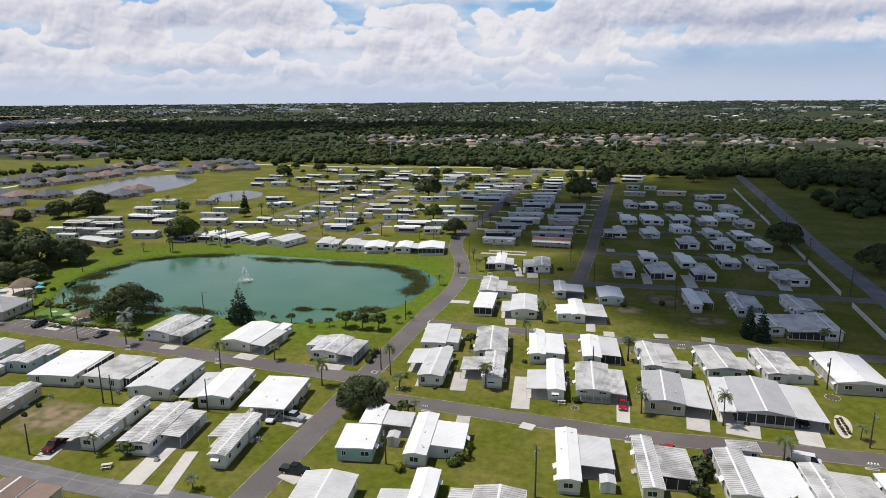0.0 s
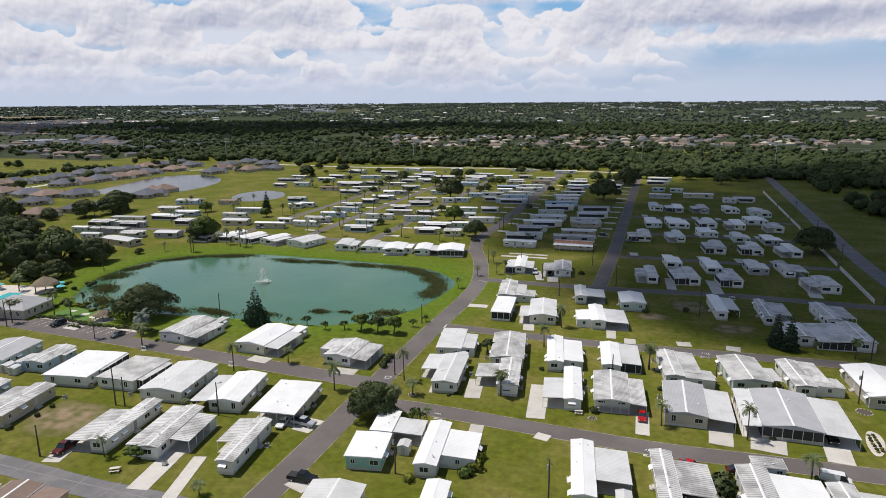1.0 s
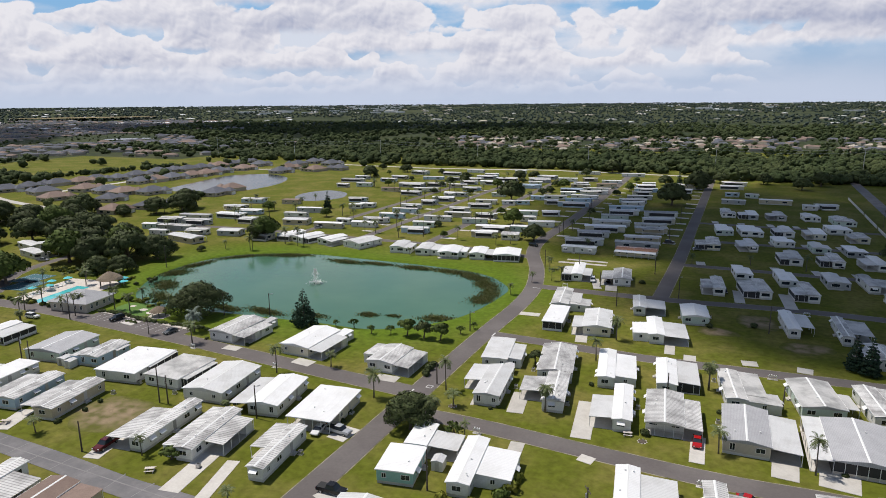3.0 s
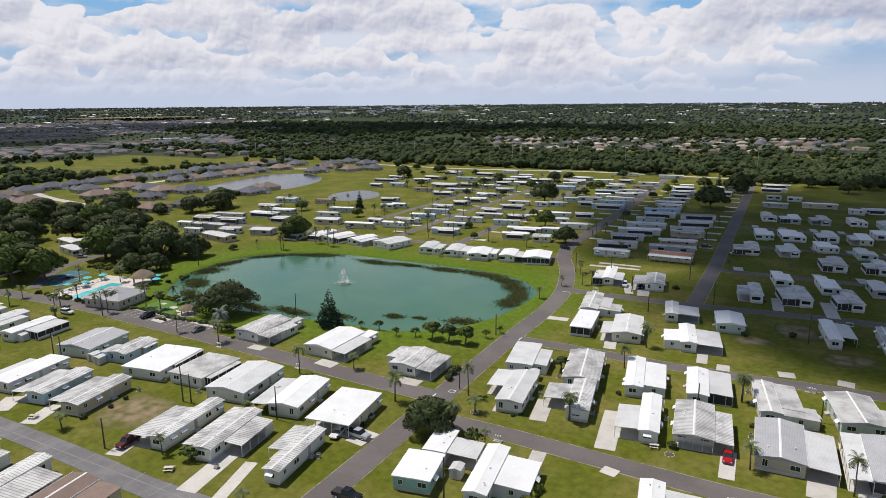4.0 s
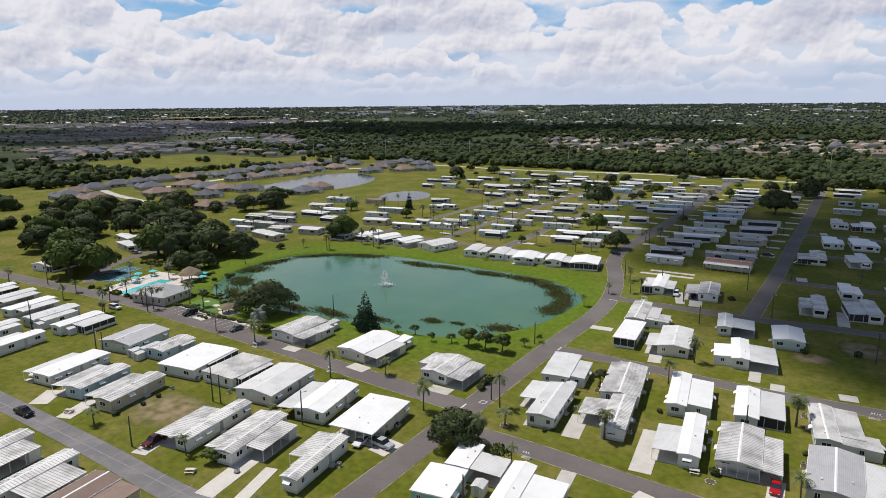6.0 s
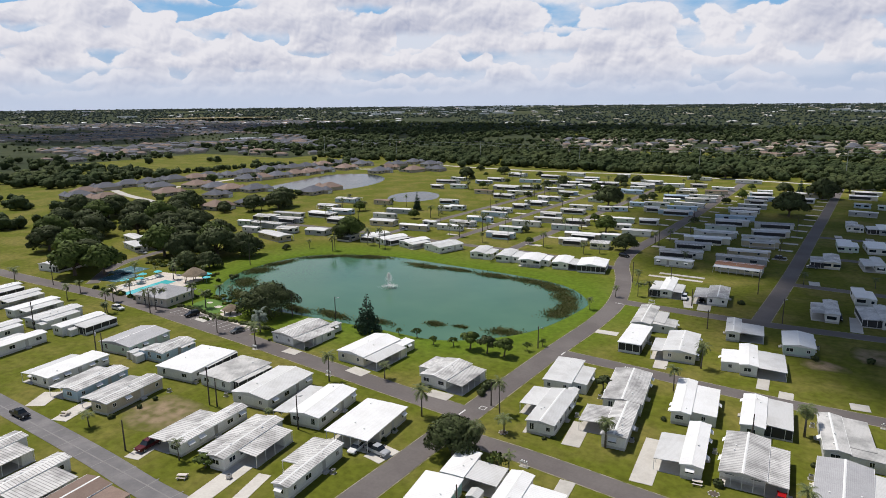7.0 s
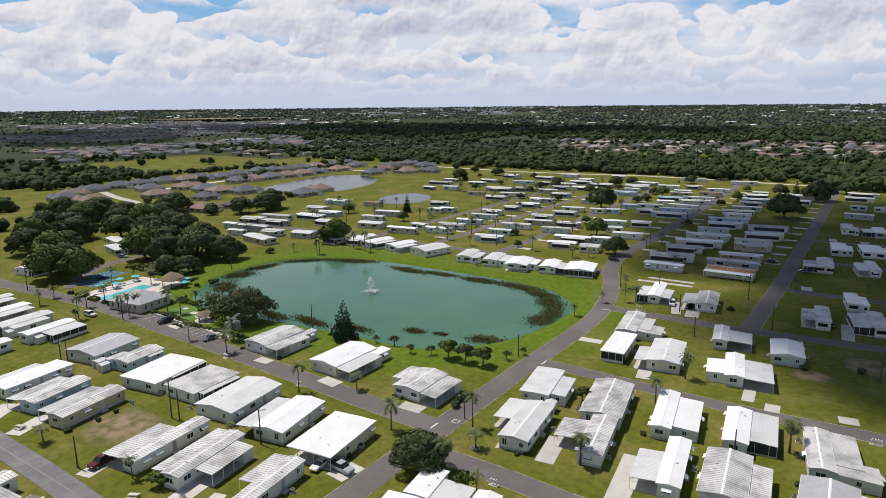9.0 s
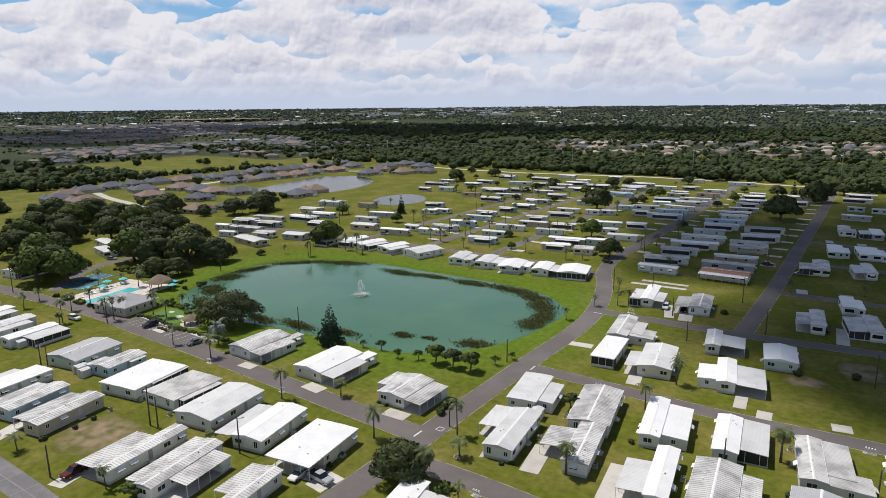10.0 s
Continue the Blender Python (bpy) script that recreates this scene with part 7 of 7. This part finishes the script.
vehicle("suv", 24.8, 140.5, 0, "black", "dark car under a wide porch roof", 0.1)
vehicle("suv", -44.0, 250.0, 10, "white", "white car on a short driveway", 0.1)
vehicle("car", -38.3, 250.0, 10, "black", "black car at a carport", 0.1)
vehicle("suv", -82.5, 300.5, 70, "black", "dark car on the lane")
vehicle("suv", -199.5, 137.2, 96, "white", "white car beside the lane")
vehicle("car", -271.0, 190.0, 120, "silver", "silver car beside the lane")
vehicle("suv", -24.8, 331, 95, "black", "dark car beside the lane")
vehicle("car", -12.0, 320.5, 95, "grey", "grey car beside a home")
vehicle("suv", 1.5, 253.5, 8, "black", "dark car under a carport")
vehicle("car", 15.5, 254.5, 8, "grey", "grey car under a carport")
vehicle("suv", 43, 309, 8, "black", "dark car under a carport")
vehicle("car", -83, 268, 100, "white", "white car beside a home")
vehicle("car", -203, 299, 100, "silver", "silver car beside a home")
vehicle("car", -88, 105, 8, "black", "black car under a ribbed carport", 0.1)


# ---- poles, lamps, letter boxes ----
def pole(x, y, height, lamp=False, tank=False, arm=False):
    p = base("street_lamp" if lamp else "utility_pole", x, y, (x * 31) % 180, "tall dark wooden pole with a street lamp" if lamp else "tall dark weathered wooden utility pole", "pole", "poles along the lanes")
    part("shaft", tube(bmesh.new(), [(0, 0, -0.1, 0.17), (0, 0, height * 0.6, 0.14), (0, 0, height, 0.11)], 8), POLE_WOOD, p)
    if lamp:
        part("arm", box(bmesh.new(), -0.04, 0.04, -1.0, 0, height - 0.5, height - 0.42), STEEL, p)
        part("lamp_head", box(bmesh.new(), -0.14, 0.14, -1.4, -0.8, height - 0.56, height - 0.4), STEEL, p)
    if tank:
        part("transformer", tube(bmesh.new(), [(0.35, 0, height - 2.2, 0.24), (0.35, 0, height - 1.3, 0.24)], 10), STEEL, p)
    if arm:
        part("crossarm", box(bmesh.new(), -1.1, 1.1, -0.06, 0.06, height - 0.5, height - 0.36), POLE_WOOD, p)


POLES_A = ((-59.2, 143.8, 5.8, 0, 0, 0), (-128.7, 167.2, 8.4, 1, 0, 0), (-144.6, 164.0, 7.5, 0, 0, 0), (-212, 203, 9.2, 0, 0, 0), (-66.0, 181.5, 6.4, 1, 0, 0), (-113.2, 109.2, 9.0, 0, 0, 0), (-111.0, 109.6, 7.0, 0, 1, 0), (-87.7, 112.2, 7.8, 1, 0, 0), (-110.2, 87.3, 6.6, 0, 0, 0), (-13.4, 100.2, 9.8, 0, 1, 1), (16.4, 163.4, 5.0, 1, 0, 0), (45.8, 160.6, 8.0, 0, 1, 0), (46.9, 133.9, 7.5, 1, 0, 0))
POLES_B = ((-7.5, 157.5, 6.5, 0, 0, 0), (73.2, 245.5, 10.5, 0, 0, 1), (70.8, 294, 10, 0, 0, 1), (14.8, 214.0, 8.4, 0, 0, 1), (55.6, 190, 7.5, 0, 0, 0), (-200.5, 243, 9.0, 0, 0, 0), (-181, 256, 9.0, 0, 0, 0), (-12.5, 240, 8.0, 1, 0, 0), (-164.5, 111, 8, 0, 1, 0), (-162.0, 111.5, 7, 0, 0, 0), (-202, 112, 9, 0, 1, 0), (-42.0, 103.0, 8.0, 0, 1, 0), (-187, 141.0, 8.5, 0, 0, 0))
POLES_C = ((-251, 141, 9, 0, 0, 0), (-66, 262, 8, 0, 0, 0), (72.5, 350, 10, 0, 0, 1), (73, 410, 10, 0, 0, 1), (-24, 270, 9, 1, 0, 0), (-25, 330, 9, 0, 0, 0), (-25, 390, 9, 0, 0, 0), (-76, 330, 9, 0, 0, 0), (-77, 400, 9, 0, 0, 0), (-140, 300, 8, 0, 0, 0), (-176, 320, 8, 0, 0, 0), (-126, 345, 8, 0, 0, 0), (-30.5, 223, 6, 0, 0, 0))
POLES_D = ((-40, 243.5, 6, 0, 0, 0), (-160, 352, 8, 0, 0, 0), (-196, 380, 8, 0, 0, 0), (-245, 310, 8, 0, 0, 0), (-52.0, 262.0, 8.0, 0, 0, 0))
for px, py, ph, pl, pt, pa in POLES_A + POLES_B + POLES_C + POLES_D:
    pole(px, py, ph, pl, pt, pa)


def letter_boxes(x, y, turn, count):
    m = base("letter_boxes", x, y, turn, "row of white letter boxes on posts beside the lane", "mailbox", "letter box rows")
    part("plinth", box(bmesh.new(), -count * 0.3, count * 0.3, -0.4, 0.4, -0.03, 0.06), CONCRETE, m)
    part("rail", box(bmesh.new(), -count * 0.28, count * 0.28, -0.05, 0.05, 0.85, 0.95), TRIM, m)
    for s in (-1, 1):
        part("post", box(bmesh.new(), s * count * 0.22 - 0.05, s * count * 0.22 + 0.05, -0.05, 0.05, 0, 0.85), TRIM, m)
    for k in range(count):
        cx = (k - (count - 1) / 2) * 0.5
        part("letter_box", prism(bmesh.new(), [(cx - 0.12, 0.95), (cx + 0.12, 0.95), (cx + 0.12, 1.15), (cx + 0.06, 1.24), (cx - 0.06, 1.24), (cx - 0.12, 1.15)], -0.25, 0.25), TRIM, m)


for mx, my, mt, mc in ((2.2, 123.6, 0, 4), (14.8, 179.0, 0, 4), (-41.5, 125.4, 0, 3), (45.0, 125.6, 0, 4), (-132.0, 138.0, 0, 3), (-102.0, 136.2, 0, 3), (26.0, 236.0, 0, 4), (-52.0, 239.5, 0, 4), (-40, 179.0, 0, 3)):
    letter_boxes(mx, my, mt, mc)

# ---- boundary wall along the wide road ----
WALL_PAINT = surface("painted_block_wall", (0.62, 0.61, 0.57), 0.8, second=(0.4, 0.39, 0.35), patch=0.5, where="world")
for wy0, wy1 in ((187, 232), (245, 292), (297, 330), (334, 372), (376, 405), (410, 450), (455, 520)):
    tagged(part("boundary_wall", box(bmesh.new(), -0.12, 0.12, -(wy1 - wy0) / 2, (wy1 - wy0) / 2, -0.1, 1.5), WALL_PAINT, None, "low pale painted block wall", (70.2, (wy0 + wy1) / 2, 0)), "", "wall", kind="structure")

# ---- fountain, sheds, garden things ----
f = base("fountain", -140.8, 208.8, 0, "floating pond fountain throwing fine white spray", "fountain", z=-0.62)
part("float", tube(bmesh.new(), [(0, 0, -0.05, 0.6), (0, 0, 0.15, 0.55)], 12), RUBBER, f)
fr = np.random.default_rng(4)
fv, ff = [], []
for k in range(2600):
    a, u = fr.random() * 6.283, fr.random()
    if k % 3 == 0:                                   # the splash ring on the water
        reach, height = 2.2 + fr.normal() * 0.7, abs(fr.normal()) * 0.25
    else:                                            # jets that rise steeply and fall outwards
        s = 0.25 + 0.75 * fr.random() ** 2
        reach, height = 2.6 * s * u, (6.2 - 2.4 * s) * (1 - (1.7 * u - 0.7) ** 2)
    c_ = Vector((reach * math.cos(a), reach * math.sin(a), max(height, 0.0) + 0.05))
    n_, w_ = len(fv), 0.035 + fr.random() * 0.05
    fv += [c_ + Vector((-w_ * math.sin(a), w_ * math.cos(a), 0)), c_ + Vector((w_ * math.sin(a), -w_ * math.cos(a), 0)), c_ + Vector((2.2 * w_ * math.cos(a), 2.2 * w_ * math.sin(a), 2.5 * w_))]
    ff.append((n_, n_ + 1, n_ + 2))
placed("spray", sheet("spray", [tuple(v) for v in fv], ff, TRIM), f, label="fine white spray")


def shed(x, y, turn, w, l, label="small white garden shed with a low roof"):
    s = base("garden_shed", x, y, turn, label, "shed", "garden sheds")
    part("wall", box(bmesh.new(), -w / 2, w / 2, -l / 2, l / 2, -0.02, 1.9), WALL["white"], s)
    part("roof", prism(bmesh.new(), [(-w / 2 - 0.1, 1.88), (w / 2 + 0.1, 1.88), (w / 2 + 0.1, 1.94), (0, 2.3), (-w / 2 - 0.1, 1.94)], -l / 2 - 0.1, l / 2 + 0.1), ROOF["pale"], s)
    part("door", box(bmesh.new(), -0.4, 0.4, -l / 2 - 0.04, -l / 2 + 0.01, 0.05, 1.75), DOOR, s)


for sx, sy, st_, sw, sl in ((-200.5, 114.5, 8, 3, 4), (-187.8, 116.5, 8, 2.6, 3.2), (-154.8, 116.0, 8, 2.4, 2.8), (-151.4, 115.2, 8, 2.0, 2.4), (-43.2, 110.5, 8, 2.2, 2.6), (-1.6, 106.0, 8, 2.6, 2.6), (31.0, 103.5, 6, 2.2, 2.6), (-45.5, 157.5, 8, 2.4, 2.6)):
    shed(sx, sy, st_, sw, sl)


def picnic_table(x, y, turn):
    p = base("picnic_table", x, y, turn, "weathered pale picnic table on the lawn", "table", "picnic tables")
    part("tabletop", box(bmesh.new(), -0.9, 0.9, -0.38, 0.38, 0.7, 0.76), SAND_PAVE, p)
    for s in (-1, 1):
        part("bench", box(bmesh.new(), -0.9, 0.9, s * 0.72 - 0.14, s * 0.72 + 0.14, 0.42, 0.47), SAND_PAVE, p)
        part("leg", box(bmesh.new(), s * 0.65 - 0.05, s * 0.65 + 0.05, -0.75, 0.75, 0.0, 0.42), SAND_PAVE, p)
        part("leg", box(bmesh.new(), s * 0.65 - 0.05, s * 0.65 + 0.05, -0.06, 0.06, 0.42, 0.7), SAND_PAVE, p)


for tx, ty, tt in ((-92.0, 87.6, 30), (-136.0, 88.5, 20), (-13.0, 137.0, 10)):
    picnic_table(tx, ty, tt)


def ring_bed(x, y, rad, flowers):
    b = base("planting_bed", x, y, 0, "round stone-edged planting bed in the lawn", "flower bed", "planting beds")
    n = max(8, int(rad * 9))
    for k in range(n):
        a = 6.2832 * k / n
        part("stone", box(bmesh.new(), -0.16, 0.16, -0.1, 0.1, -0.02, 0.14), CONCRETE, b, loc=(rad * math.cos(a), rad * math.sin(a), 0), turn=math.degrees(a) + 90)
    part("soil", tube(bmesh.new(), [(0, 0, -0.02, rad - 0.08), (0, 0, 0.06, rad - 0.1)], 14), BARK, b)


for bx, by, br in ((-42.5, 121.2, 1.0), (-9.9, 135.6, 0.9), (-51.0, 134.6, 0.9), (46.0, 156.5, 1.6)):
    ring_bed(bx, by, br, 0)
bed = flat_shape("flower_bed", spline([(43.0, 137.2), (44.6, 137.6), (46.2, 142.5), (46.0, 146.5), (44.2, 147.0), (42.8, 142.0)]), 0.05, SAND_PAVE, "long pebble flower bed with small shrubs", "flower bed")
for k in range(14):
    bush("green" if k % 3 else "yellow", 43.9 + (k % 2) * 1.0, 138.4 + k * 0.55, 0.42)


def bare_patch(x, y, rx, ry, turn, seed):
    """Worn sandy soil that fades into the lawn along a ragged edge."""
    verts, faces, fade, n = [], [], [], 40
    c, s = math.cos(radians(turn)), math.sin(radians(turn))
    for k in range(12):
        for m in range(n):
            a, f = 6.2832 * m / n, (k + 0.02) / 11
            w = f * (1 + 0.3 * noise.noise((math.cos(a) * 1.3, math.sin(a) * 1.3, seed)))
            u, v = rx * w * math.cos(a), ry * w * math.sin(a)
            verts.append((x + u * c - v * s, y + u * s + v * c, 0.03 - 0.022 * f))
            fade.append(min(1.0, max(0.0, (f - 0.5) / 0.5 + 0.4 * noise.noise((u * 0.5, v * 0.5, seed)))) * 1.17)
    for k in range(11):
        for m in range(n):
            faces.append((k * n + m, k * n + n + m, k * n + n + (m + 1) % n, k * n + (m + 1) % n))
    me = sheet("bare_ground", verts, faces, BARE)
    me.attributes.new("lush", "FLOAT", "POINT").data.foreach_set("value", fade)
    tagged(new("bare_ground", me), "dry sandy bare patch worn into the lawn", "soil", kind="structure")


bare_patch(-120, 101, 10.5, 8.5, 10, 1.5)
bare_patch(11.5, 223, 6.5, 8.0, 0, 4.5)
bare_patch(1, 210, 6.0, 4.5, 0, 7.5)
bare_patch(24, 205, 7.0, 5.0, 20, 9.5)

# ---- air conditioners and seams of the old lane ----
def air_conditioner(x, y, turn):
    a = base("air_conditioner", x, y, turn, "small grey air conditioner on a pad beside a home", "air conditioner", "air conditioners")
    part("pad", box(bmesh.new(), -0.5, 0.5, -0.5, 0.5, -0.02, 0.08), CONCRETE, a)
    bm = box(bmesh.new(), -0.38, 0.38, -0.38, 0.38, 0.08, 0.85)
    bmesh.ops.bevel(bm, geom=bm.edges[:], offset=0.04, segments=1, affect="EDGES")
    part("case", bm, STEEL, a)
    part("fan_grille", tube(bmesh.new(), [(0, 0, 0.84, 0.3), (0, 0, 0.88, 0.28)], 12), RUBBER, a)


for ax, ay in ((-96.2, 108.5), (-84.6, 92.2), (-69.9, 104.0), (-127.2, 108.3), (-126.3, 115.0), (-113.8, 114.2), (-99.4, 114.6), (-41.0, 149.5), (-27.6, 145.5), (-12.8, 150.0), (-19.5, 170.0), (-40.2, 160.8), (1.8, 172.0), (3.6, 150.0), (28.5, 160.5), (-34.2, 117.0),
               (-6.2, 118.0), (8.2, 119.5), (58.5, 165.0), (-157.0, 116.5), (-40.9, 201.0), (-27.0, 196.5), (-1.5, 222.0)):
    air_conditioner(ax, ay, 8)
SEAM = surface("tar_seam", (0.23, 0.22, 0.215), 0.9, second=(0.16, 0.155, 0.15), patch=0.5, grain=3, where="world", bump=0)
tagged(part("road_seam", box(bmesh.new(), -52, 52, -0.14, 0.14, 0.062, 0.066), SEAM, None, "pale worn seam along the old lane", (-110, 82.6, 0)), "", "marking", kind="structure")
seam_rng = random.Random(8)
for k in range(14):
    sx = -158 + k * 7.0 + seam_rng.uniform(-1, 1)
    tagged(part("road_seam", box(bmesh.new(), -0.11, 0.11, -2.4, 2.4, 0.067, 0.07), SEAM, None, "pale worn seam across the old lane", (sx, 82.7, 0), seam_rng.uniform(-6, 6)), "", "marking", kind="structure")
for u, v, w in ((0, -0.7, 0), (0, 0.7, 0), (-0.7, 0, 90), (0.7, 0, 90)):
    tagged(part("marking", box(bmesh.new(), -0.8, 0.8, -0.1, 0.1, 0.062, 0.07), WHITE_LINE, None, "pale painted square round a drain cover", (-60.2 + u, 141.8 + v, 0), w), "", "marking", kind="structure")
for mx, my, mt in ((-63.0, 137.6, 0), (-59.5, 131.6, 90), (-58.5, 181.6, 0), (-61.0, 233.5, 90)):
    tagged(part("stop_line", box(bmesh.new(), -0.2, 0.2, -1.4, 1.4, 0.062, 0.07), WHITE_LINE, None, "faded white stop line on the asphalt", (mx, my, 0), mt), "", "marking", kind="structure")
